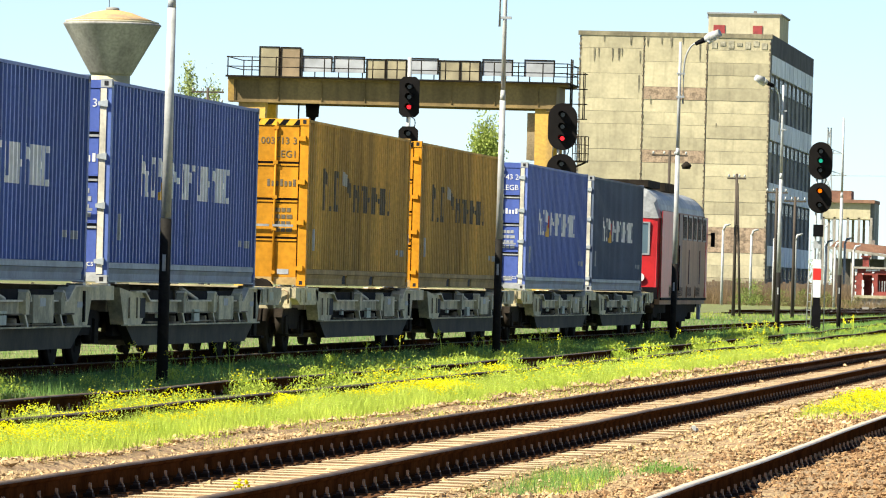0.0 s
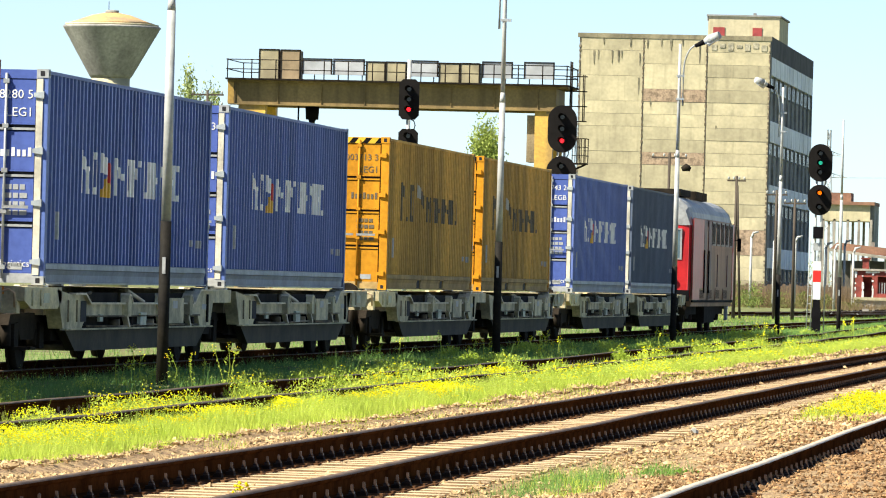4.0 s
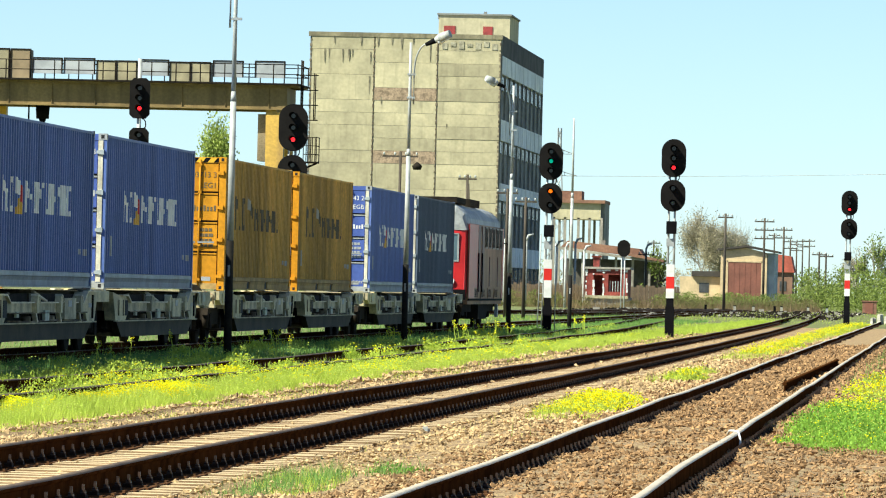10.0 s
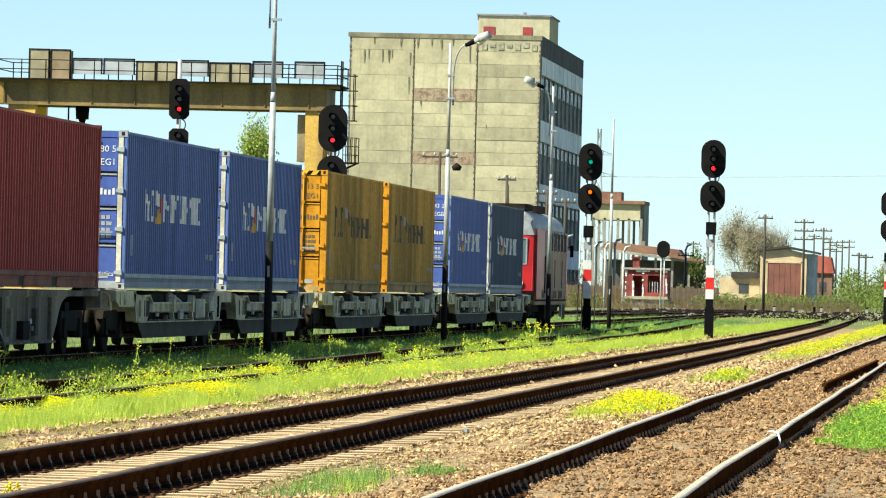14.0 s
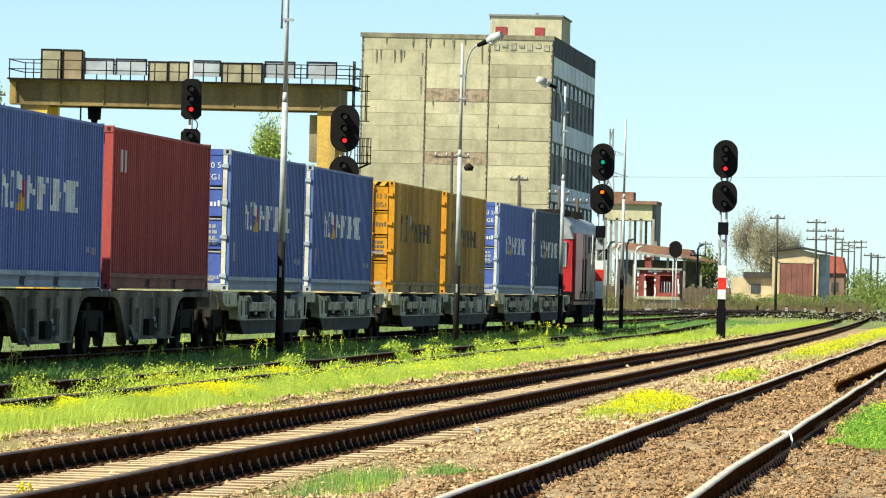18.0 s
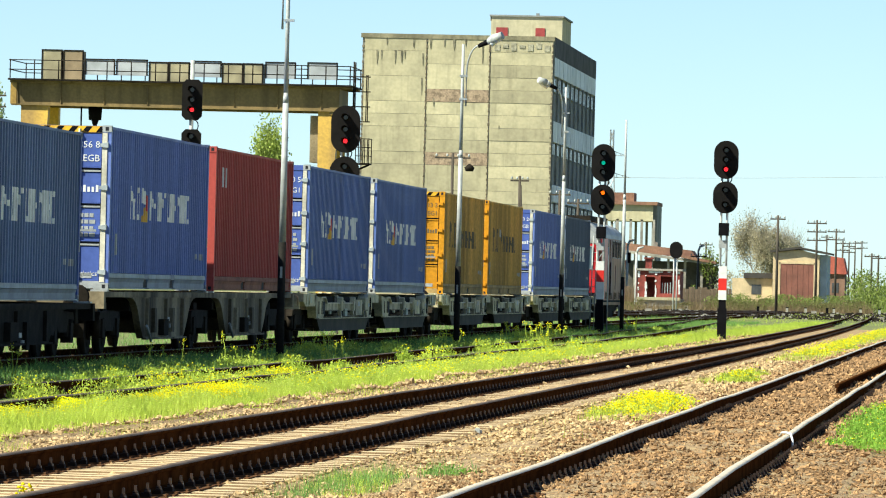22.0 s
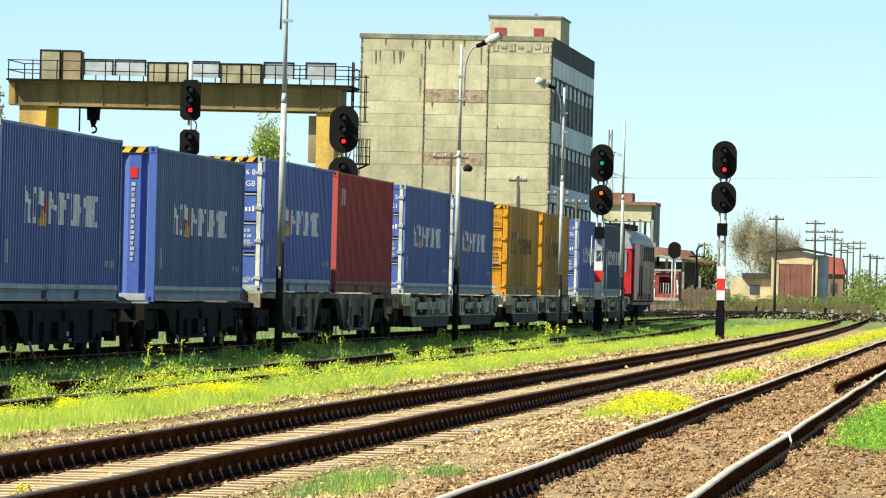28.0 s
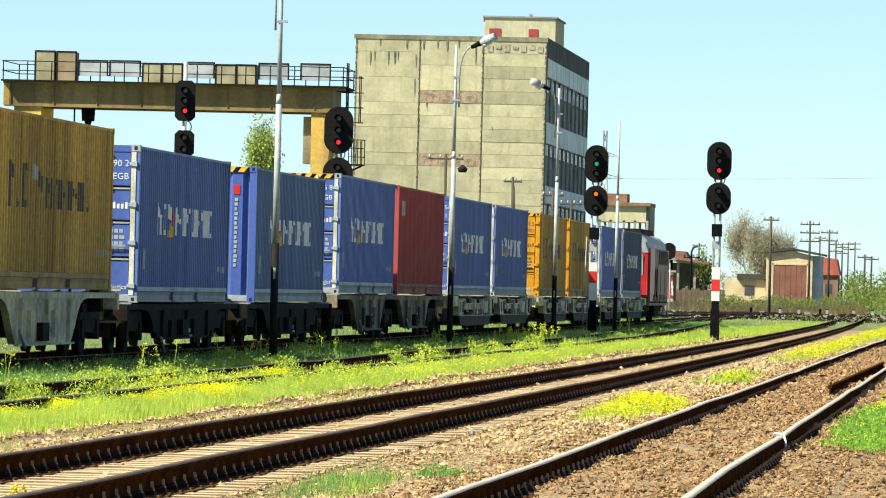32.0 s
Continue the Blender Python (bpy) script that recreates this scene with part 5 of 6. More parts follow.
    for a, b, top, m in rows:
        lo = 10.72 if m else 10.98
        p = part("sheet_panel", boxes((a + 38.35, b + 38.35, 1.2, 2.2 if m else 1.35, lo, top)), cols[m], c)
        part("panel_edge", boxes((a + 38.33, b + 38.37, 1.17, 1.38, top, top + 0.05), (a + 38.33, a + 38.38, 1.17, 1.38, lo, top), (b + 38.32, b + 38.37, 1.17, 1.38, lo, top)), SOOT_SHADE, p)
    bm = bmesh.new()
    for y in (-0.2, 0.5):
        tube(bm, (8.15, y, 9.0), (8.15, y, 11.8), 0.035, seg=6)
        tube(bm, (8.75, y, 9.0), (8.75, y, 11.2), 0.025, seg=6)
    for z in (9.0, 9.7, 10.4, 11.1):
        tube(bm, (7.9, -0.2, z), (8.95, -0.2, z), 0.03, seg=6)
    part("ladder_cage", bm, SOOT_SHADE, c)
    basket = part("service_basket", boxes((8.3, 8.95, -0.3, 1.0, 7.0, 7.06)), SOOT_SHADE, c, "small caged platform")
    for xx in (8.32, 8.53, 8.74, 8.93):
        for y in (-0.3, 1.0):
            part("bar", made((tube, (xx, y, 7.0), (xx, y, 8.2), 0.022, None, 6)), SOOT_SHADE, basket)
    for z in (7.4, 7.8, 8.2):
        part("rail", made((tube, (8.3, -0.3, z), (8.95, -0.3, z), 0.022, None, 6)), SOOT_SHADE, basket)
        part("rail", made((tube, (8.95, -0.3, z), (8.95, 1.0, z), 0.022, None, 6)), SOOT_SHADE, basket)
    part("bracket", made((tube, (7.6, 0.3, 6.4), (8.9, 0.3, 7.0), 0.05, None, 6)), SOOT_SHADE, basket)
    bm = bmesh.new()
    tube(bm, (-4.29, 1.6, 8.85), (-4.29, 1.6, 9.5), 0.3, 0.34, seg=14)
    tube(bm, (-4.29, 1.6, 8.6), (-4.29, 1.6, 8.9), 0.1, 0.2, seg=10)
    for i in range(7):
        a, b2 = -0.4 + i * 0.6, -0.4 + (i + 1) * 0.6
        tube(bm, (-4.29 + 0.16 * math.sin(a), 1.6, 8.42 - 0.16 * math.cos(a)), (-4.29 + 0.16 * math.sin(b2), 1.6, 8.42 - 0.16 * math.cos(b2)), 0.05, seg=6)
    part("hook_block", bm, BLACKP, c, "black crane hook block")
    part("cable", made((tube, (-4.95, 1.6, 8.3), (-4.95, 1.6, 9.5), 0.04)), BLACKP, c)
    part("trolley", boxes((-5.1, -3.9, 0.6, 2.8, 9.5, 9.75)), SOOT_SHADE, c)


crane()


# ---------------------------------------------------------------- water tower
def water_tower():
    w = thing("water_tower", (-125.7, 700, 0), "grey concrete funnel water tower with a rusty tan roof", "water tower")
    conc = mat("stained_tower_concrete", (0.30, 0.30, 0.29), 0.9, vary=0.4, scale=0.25, fine=3, streak=True, second=(0.17, 0.17, 0.17))
    part("shaft", made((lathe, [(2.6, -0.3), (2.25, 12), (2.2, 23.6)], 28)), PANEL, w, "pale concrete shaft")
    part("tank", made((lathe, [(2.3, 23.6), (2.5, 23.9), (5.5, 29.2), (5.62, 29.35), (5.5, 29.5)], 40)), conc, w, "grey stained funnel tank")
    part("rim", made((lathe, [(5.3, 29.5), (5.35, 29.72), (5.15, 29.75)], 40)), PANEL, w)
    part("tank_roof", made((lathe, [(5.2, 29.72), (4.0, 30.1), (2.2, 30.75), (0.9, 31.0)], 36)), mat("rusty_tan_roof", (0.50, 0.32, 0.13), 0.8, vary=0.35, scale=0.5, fine=4, second=(0.32, 0.24, 0.15)), w, "tan rusty shallow cone roof")
    part("hatch", made((lathe, [(0.8, 30.95), (0.75, 31.3), (0.3, 31.35)], 14)), MILL, w)
    part("mast", made((tube, (-0.4, 0, 31.2), (-0.4, 0, 32.3), 0.04)), SOOT_SHADE, w)


water_tower()


# ---------------------------------------------------------------- poles and wires
def wood_pole(at, height, arms=1, span=1.6, label="weathered wooden telegraph pole with a crossarm", lean=0.0, twin=False):
    p = thing("telegraph_pole", at, label, "pole", "telegraph poles")
    part("pole", made((tube, (0, 0, -0.4), (lean, 0, height), 0.10, 0.07, 10)), WOODP, p)
    if twin:
        part("stay", made((tube, (0.35, 0.1, -0.4), (0.05 + lean, 0, height - 0.5), 0.07, 0.06, 8)), WOODP, p)
    for k in range(arms):
        z = height - 0.25 - k * 0.6
        a = part("crossarm", boxes((lean - span / 2, lean + span / 2, -0.05, 0.05, z - 0.045, z + 0.045)), WOODP, p)
        n = 4
        for i in range(n):
            x = lean - span / 2 + 0.08 + i * (span - 0.16) / (n - 1)
            part("insulator", made((lathe, [(0.03, z + 0.06), (0.055, z + 0.1), (0.055, z + 0.16), (0.03, z + 0.22)], 8, (x, 0, 0))), MASTW, a)
    return p


wood_pole((-53.96, 330, 0), 11.3, 2, 1.75, twin=True)
pl = wood_pole((-29.0, 330, 0), 8.5, 1, 1.9, "dark wooden pole with a crossarm and a hanging lamp")
part("lamp", made((lathe, [(0.05, 7.95), (0.28, 7.75), (0.2, 7.55)], 10, (0.9, 0, 0))), SOOT_SHADE, pl)
wood_pole((-25.55, 332, 0), 7.4, 1, 1.0, twin=True)
wood_pole((-22.6, 335, 0), 6.3, 1, 1.2)
wood_pole((-24.3, 345, 0), 6.9, 1, 1.2)
wood_pole((-14.1, 400, 0), 6.5, 1, 1.0, "wooden telegraph pole in front of the shed")
for x, y, h, n in ((-12.75, 440, 6.75, 3), (-17.5, 640, 7.7, 1), (-12.15, 470, 6.5, 2), (-13.87, 560, 6.4, 2), (-15.2, 640, 6.8, 2), (-15.5, 680, 7.5, 2), (-15.63, 720, 7.9, 2), (-10.05, 500, 4.9, 1), (-9.6, 505, 4.8, 1), (-22.5, 470, 4.4, 1), (-26.15, 560, 6.0, 1)):
    wood_pole((x, y, 0), h, n, 1.1 + 0.1 * n)


def wire(a, b, sag, name="overhead_wire", r=0.02):
    bm = bmesh.new()
    a, b = Vector(a), Vector(b)
    pts = [a.lerp(b, i / 14) - Vector((0, 0, sag * (1 - (2 * i / 14 - 1) ** 2))) for i in range(15)]
    hose(bm, pts, r, 4)
    solid(name, bm, GALV, "thin sagging overhead wire", "wire", "overhead wires")


wire((-71.1, 1200, 23.4), (60, 1100, 27.0), 0.9, r=0.045)
wire((-78.3, 1200, 23.4), (-140, 1250, 25.6), 1.0, r=0.04)


def pylon():
    p = thing("power_pylon", (-74.7, 1200, 0), "grey lattice power pylon on the skyline", "pylon")
    bm = bmesh.new()
    def half(z):
        return 2.2 - 1.9 * min(1, z / 28) ** 0.8
    zs = [0, 4, 8, 12, 15, 18, 20.5, 23, 25.5, 28, 30, 32.6]
    for a, b in zip(zs, zs[1:]):
        for sx in (-1, 1):
            for sy in (-1, 1):
                tube(bm, (sx * half(a), sy * half(a), a), (sx * half(b), sy * half(b), b), 0.14, seg=4)
            tube(bm, (sx * half(a), -half(a), a), (-sx * half(b), -half(b), b), 0.09, seg=4)
    part("tower", bm, GALV, p)
    for z, w in ((27.6, 2.9), (23.4, 3.6)):
        for s in (-1, 1):
            bm = bmesh.new()
            tube(bm, (s * 0.3, 0, z + 0.9), (s * w, 0, z), 0.07, seg=4)
            tube(bm, (s * 0.3, 0, z), (s * w, 0, z), 0.07, seg=4)
            for q in (0.3, 0.6):
                tube(bm, (s * w * q, 0, z), (s * w * q, 0, z + 0.9 * (1 - q)), 0.05, seg=4)
            part("arm", bm, GALV, p)
    return p


pylon()

# ---------------------------------------------------------------- sheds and ruins beyond the junction
CREAM = mat("cream_render", (0.60, 0.47, 0.29), 0.9, vary=0.2, scale=0.8, fine=6, bump=0.2)
BRICK = mat("worn_red_brick", (0.26, 0.05, 0.04), 0.85, vary=0.4, scale=2, fine=10, bump=0.3)
RUSTR = mat("rusty_sheet_roof", (0.23, 0.125, 0.08), 0.85, vary=0.4, scale=0.6, fine=5, second=(0.20, 0.10, 0.07))
DKROOF = mat("dark_tar_roof", (0.05, 0.045, 0.04), 0.9, vary=0.3)
PALEB = mat("pale_blue_render", (0.45, 0.52, 0.56), 0.9, vary=0.2, scale=1)
BROWND = mat("brown_garage_door", (0.22, 0.085, 0.06), 0.7, vary=0.2, scale=1, fine=6)
TILE = mat("bright_red_roof_tiles", (0.42, 0.10, 0.07), 0.8, vary=0.25, scale=1, fine=6)
OLDC = mat("old_grey_concrete", (0.33, 0.31, 0.27), 0.9, vary=0.35, scale=0.7, fine=6, bump=0.3)


def shed():
    s = thing("garage_shed", (-14.2, 450, 0), "cream garage shed with a brown door and thin dark roof", "shed")
    bm = bmesh.new()
    prism(bm, [(-1.95, -0.3), (1.4, -0.3), (1.4, 4.35), (-0.1, 4.7), (-1.95, 4.45)], 0, 9, "y")
    part("wall", bm, CREAM, s)
    part("side_wall", boxes((1.42, 1.95, 0.4, 9, -0.3, 4.35)), PALEB, s, "pale blue side wall")
    bm = bmesh.new()
    prism(bm, [(-2.15, 4.46), (-0.1, 4.74), (2.2, 4.36), (2.2, 4.5), (-0.1, 4.9), (-2.15, 4.6)], -0.3, 9.3, "y")
    part("roof", bm, DKROOF, s)
    d = part("garage_door", boxes((-1.4, 1.0, -0.06, 0.1, -0.2, 3.65)), BROWND, s, "wide brown garage door")
    part("frame", boxes((-1.52, -1.4, -0.09, 0.05, -0.2, 3.75), (1.0, 1.12, -0.09, 0.05, -0.2, 3.75), (-1.52, 1.12, -0.09, 0.05, 3.65, 3.77)), CREAM, d)
    for k in range(7):
        part("batten", boxes((-1.38 + k * 0.4, -1.36 + k * 0.4, -0.075, -0.06, -0.2, 3.64)), BROWND, d)
    a = thing("lean_to", (-17.5, 451, 0), "low cream lean-to with a dark flat roof", "shed")
    part("wall", boxes((-1.6, 1.3, 0, 5, -0.3, 2.55)), CREAM, a)
    part("roof", boxes((-0.75, 1.35, -0.3, 5.2, 2.55, 2.95)), DKROOF, a)
    part("window", boxes((-0.2, 0.5, -0.03, 0.05, 1.4, 2.1)), PANE, a)
    h = thing("red_roofed_house", (-13.4, 520, 0), "small brick house with a bright red tiled roof", "house")
    part("wall", boxes((-0.9, 0.75, 0, 6, -0.3, 3.3)), mat("dull_brown_house_wall", (0.24, 0.14, 0.10), 0.9, vary=0.3, scale=1), h)
    part("window", boxes((-0.3, 0.25, -0.03, 0.05, 1.7, 2.5)), PANE, h)
    part("roof", made((prism, [(-1.0, 3.25), (0.9, 3.25), (0.6, 4.6), (-0.6, 4.75)], -0.2, 6.2, "y")), TILE, h)


shed()


def hut():
    h = thing("ruined_brick_hut", (-21.65, 400, 0), "ruined red brick hut with white quoins on a rubble base", "hut")
    part("base", boxes((-1.5, 1.45, -0.1, 4, -0.3, 0.95)), OLDC, h, "pale rubble base")
    part("ledge", boxes((-1.4, 1.4, -0.25, 0.1, 0.86, 1.05)), PANEL, h)
    bm = boxes((-1.35, -0.85, 0, 0.4, 0.95, 2.75), (-0.25, 0.1, 0, 0.4, 0.95, 2.75), (0.95, 1.35, 0, 0.4, 0.95, 2.75), (-0.85, -0.25, 0, 0.4, 2.35, 2.75), (0.1, 0.95, 0, 0.4, 2.4, 2.75), (0.1, 0.95, 0, 0.4, 0.95, 1.3))
    box(bm, -1.35, -0.95, 0.4, 4, 0.95, 2.75)
    box(bm, 0.95, 1.35, 0.4, 4, 0.95, 2.75)
    part("wall", bm, BRICK, h)
    part("interior", boxes((-0.95, 0.95, 1.0, 4, 0.95, 2.7)), BRICK, h)
    part("roof", boxes((-1.5, 1.5, -0.15, 4.1, 2.75, 2.88)), OLDC, h)
    bm = bmesh.new()
    for x in (-1.36, -0.9, -0.27, 1.24):
        z = 1.05
        while z < 2.5:
            e = z + random.uniform(0.06, 0.3)
            if random.random() < 0.72:
                box(bm, x + random.uniform(-0.02, 0.03), x + random.uniform(0.07, 0.14), -0.02 - random.random() * 0.02, 0.02, z, e)
            z = e + 0.01
    x = -1.3
    while x < 1.2:
        e = x + random.uniform(0.1, 0.4)
        if random.random() < 0.75:
            box(bm, x, e, -0.02 - random.random() * 0.02, 0.02, 2.6 + random.uniform(-0.05, 0.05), 2.72)
        x = e + 0.02
    tagged(part("quoin_work", bm, WHITE, h, "white painted quoins"), kind="stuff")
    part("window_bars", boxes(*[(0.2 + k * 0.17, 0.23 + k * 0.17, 0.1, 0.14, 1.3, 2.0) for k in range(4)]), WHITE, h)
    part("chimney", boxes((-0.95, -0.55, 1, 1.5, 2.85, 3.5), (-1.05, -0.45, 0.9, 1.6, 3.5, 3.6)), BRICK, h)
    rng = random.Random(4)
    bm = bmesh.new()
    for k in range(46):
        x, y, r = rng.uniform(-1.6, 2.0), rng.uniform(-1.4, -0.1), rng.uniform(0.1, 0.3)
        box(bm, x, x + r, y, y + r, -0.3, -0.2 + r * 1.6 + (y + 1.4) * 0.35)
    PLACED.append(tagged(solid("rubble_heap", bm, OLDC, "heap of pale broken masonry before the ruined hut", "rubble"), kind="stuff"))
    PLACED[-1].matrix_basis = pose(-21.65, 400, 0)


hut()


def ruin():
    r = thing("concrete_loading_frame", (-33, 560, 0), "old concrete frame with a raised slab on columns", "structure")
    for x in (-2.2, -1.2, 0.0, 1.0, 2.1):
        for y in (0, 8):
            part("column", boxes((x - 0.1, x + 0.12, y, y + 0.3, -0.3, 7.9)), OLDC, r)
    part("end_wall", boxes((1.9, 2.35, 0.3, 8, -0.3, 9.2)), MILL, r)
    part("hopper", boxes((-2.4, 2.0, 0, 8, 7.75, 9.2)), PANEL, r, "pale concrete hopper box")
    part("cap", boxes((-2.6, 2.4, -0.3, 8.3, 9.2, 9.5)), RUSTR, r)
    part("upper_box", boxes((-2.3, 0.2, 1, 5, 9.5, 10.3)), RUSTR, r)
    l = thing("long_low_shed", (-28, 520, 0), "long low ruined shed with a rusty sheet roof", "shed")
    part("wall", boxes((-3.9, 4.0, 1.2, 9, -0.3, 4.0)), mat("dark_shed_wall", (0.09, 0.085, 0.075), 0.9), l)
    part("canopy", made((prism, [(-4.2, 4.75), (4.3, 3.75), (4.3, 3.95), (-4.2, 5.0)], -0.6, 9, "y")), OLDC, l)
    part("roof", made((prism, [(-4.2, 4.95), (2.9, 4.2), (2.4, 4.95), (-3.6, 5.5)], 2, 8, "y")), RUSTR, l, "rusty red roof sheets")
    for x, z in ((-3.0, 5.45), (-0.9, 5.25), (1.2, 5.05)):
        part("roof_vent", boxes((x, x + 0.35, 4, 4.4, z - 0.3, z + 0.35)), OLDC, l)
    part("roof_edge", made((prism, [(1.7, 4.3), (4.6, 3.85), (4.6, 4.05), (1.7, 4.55)], -0.8, 6, "y")), RUSTR, l)
    for x in (-3.6, -2.2, -0.8, 0.6, 2.0, 3.4):
        part("column", boxes((x - 0.1, x + 0.1, -0.1, 0.15, -0.3, 4.3)), OLDC, l)
    # pale posts with bent tops
    for x, y, h in ((-29.2, 370, 5.0), (-27.65, 372, 4.75), (-26.2, 371, 4.55), (-25.0, 372, 4.55), (-22.75, 374, 4.15), (-21.75, 376, 4.0), (-24.6, 395, 4.4), (-23.6, 398, 4.6), (-22.2, 430, 4.6), (-20.6, 430, 4.6)):
        p = thing("concrete_post", (x, y, 0), "slim whitish concrete post with a bent top", "post", "concrete posts")
        bm = bmesh.new()
        tube(bm, (0, 0, -0.3), (0, 0, h - 0.25), 0.085, 0.07, seg=8)
        part("shaft", bm, MASTW, p)
        bm = bmesh.new()
        tube(bm, (0, 0, h - 0.3), (0.12, 0, h), 0.07, seg=8)
        tube(bm, (0.08, 0, h - 0.02), (0.42, 0, h + 0.08), 0.08, 0.05, seg=8)
        part("bent_top", bm, MASTW, p)
    f = thing("board_fence", (-29.5, 414, 0), "brown weathered board fence in dry reeds", "fence")
    pm = finish(boxes((0, 0.19, 0, 0.03, -0.3, 1.75)), "board", mat("brown_fence_board", (0.14, 0.10, 0.068), 0.9, vary=0.3, rand=0.25))
    for i in range(90):
        b = new("board", pm)
        b.parent = f
        b.matrix_basis = pose(-6.5 + i * 0.205, random.uniform(-0.02, 0.02), random.uniform(-0.12, 0.06))
    part("rail", boxes((-6.5, 12.0, 0.03, 0.09, 0.4, 0.5), (-6.5, 12.0, 0.03, 0.09, 1.3, 1.4)), WOODP, f)


ruin()


# the buildings and poles beyond the junction stand well back
for ob in PLACED:
    x, y = ob.location.x, ob.location.y
    if "hut" in ob.name or "rubble" in ob.name or "fence" in ob.name:
        set_back(ob, 1.4)
    elif "concrete_post" in ob.name:
        set_back(ob, 1.5)
    elif y >= 400 and ("shed" in ob.name or "lean_to" in ob.name or "house" in ob.name or "frame" in ob.name or "pole" in ob.name):
        set_back(ob, 1.3)

# ---------------------------------------------------------------- junction ahead
def centre_d(y):
    return -27.5 + 0.045 * (y - 380)


def centre_e(y):
    return -22.5 + 0.028 * (y - 380)


OLDW = mat("grimy_white_paint", (0.45, 0.44, 0.38), 0.8, vary=0.4, scale=2, fine=10)
OILY = mat("oily_dark_ballast", (0.075, 0.062, 0.045), 0.95, vary=0.5, scale=0.8, fine=6, bump=0.5, second=(0.16, 0.14, 0.09))
ys = [370 + 10 * i for i in range(30)]
bed = [(centre_d(y) - 3.2 + random.uniform(-0.5, 0.5) if q == 0 else centre_e(y) + 2.2 + random.uniform(-0.5, 0.5), y, -0.21) for y in ys for q in (0, 1)]
tagged(new("junction_ballast", soup("junction_ballast", bed, [(2 * i, 2 * i + 1, 2 * i + 3, 2 * i + 2) for i in range(29)], OILY)), "dark oily ballast of the junction tracks", "ballast", kind="structure")


for nm, ce, a, b in (("track_d", centre_d, 370, 660), ("track_e", centre_e, 370, 660)):
    t = track(nm, "dark oily railway track in the junction ahead", ce, a, b, RUST, RAILTOP_D, 0.01)
    rows = []
    y = a
    while y < b:
        rows.append((ce(y) - 1.25, ce(y) + 1.25, y, y + 0.25, -0.24, -0.15))
        y += 0.62
    ob = new("timber_sleepers", soup("timber_sleepers", *box_soup(rows), SOOT_SHADE))
    ob.parent = t
    tagged(ob, "black oily timber sleepers", kind="stuff")

for x, y, m in ((-19.6, 514, BLACKP), (-17.2, 514, OLDW), (-13.9, 514, BLACKP), (-13.5, 520, OLDW), (-9.6, 514, MASTW), (-11.5, 530, OLDW), (-15.6, 512, OLDW)):
    s = thing("switch_lantern", (x, y, -0.2), "low switch lantern beside the junction points", "switch stand", "switch lanterns")
    part("stand", boxes((-0.24, 0.24, -0.1, 0.1, 0, 0.2)), SOOT_SHADE, s)
    part("lantern", boxes((-0.1, 0.1, -0.1, 0.1, 0.2, 0.55)), m, s)
    part("cap", boxes((-0.12, 0.12, -0.12, 0.12, 0.55, 0.62)), BLACKP, s)
stones("junction_rubble", 2600, -29, -7, 395, 600, 0.075, OLDC, "pale broken stone and rubble about the junction")
stones("junction_clinker", 5200, -29, -7, 395, 600, 0.10, SOOT_SHADE, "black clinker and oily clods between the junction tracks")
rb = thing("rusty_trackside_box", (-6.9, 580, 0), "rusty brown sheet box beside the far tracks", "box")
part("body", boxes((-0.66, 0.66, 0, 1.6, -0.3, 0.92)), RUSTR, rb)
part("lid", boxes((-0.74, 0.74, -0.08, 1.68, 0.92, 1.02)), RUSTR, rb)
part("door", boxes((-0.4, 0.35, -0.03, 0.02, -0.2, 0.8)), BROWND, rb)
for x, y, w_, h_ in ((-4.05, 352, 0.2, 0.4), (-3.62, 349, 0.26, 0.62), (-3.3, 353, 0.18, 0.5), (-3.0, 347, 0.3, 0.34)):
    bm = bmesh.new()
    prism(bm, [(-w_ / 2, -0.3), (w_ / 2, -0.3), (w_ / 2 - 0.03, h_ - 0.25), (0.0, h_ - 0.2), (-w_ / 2 + 0.02, h_ - 0.27)], 0, 0.3, "y")
    st = solid("marker_stone", bm, OLDW, "pale leaning concrete marker stone by the track", "marker", "marker stones")
    st.matrix_basis = pose(x, y, 0, 0, 0, 10 * x)
part_row = random.Random(8)
for k in range(70):
    x, y = part_row.uniform(-28, -8), part_row.uniform(400, 545)
    r = part_row.uniform(0.08, 0.26)
    bm = boxes((x, x + r * part_row.uniform(0.8, 2.2), y, y + r, -0.3, -0.2 + r * part_row.uniform(0.6, 1.5)))
    solid("concrete_block", bm, OLDC if k % 2 else SOOT_SHADE, "broken concrete block by the junction tracks", "block", "blocks by the junction")

# a stray rail left between the polished rails, and a cable tied over one of them
st = tagged(new("loose_rail", rail_mesh(lambda y: -2.42 + (y - 96) * 0.0045, 0, 96, 134, RUST, RUST)), "short rusty guard rail lying inside the polished track", "rail")
bm = bmesh.new()
pts = [(-2.07, 60.6, -0.03), (-2.045, 60.5, 0.012), (-2.0, 60.35, 0.016), (-1.95, 60.2, 0.01), (-1.925, 60.0, -0.05), (-1.915, 59.8, -0.15)]
hose(bm, pts, 0.011, 8)
solid("cable", bm, WHITE, "white cable looped over the polished rail", "cable")
for x, y, sx, m in ((-6.55, 46.2, 0.06, MASTW), (-6.1, 39.5, 0.05, MASTW), (-5.5, 66, 0.05, MASTW)):
    bm = boxes((x, x + sx * 1.6, y, y + sx, -0.2, -0.165), (x + sx * 0.2, x + sx * 1.2, y - sx * 0.3, y + sx * 0.4, -0.2, -0.145))
    solid("litter_scrap", bm, m, "small pale scrap of litter on the sleepers", "litter", "scraps of litter")

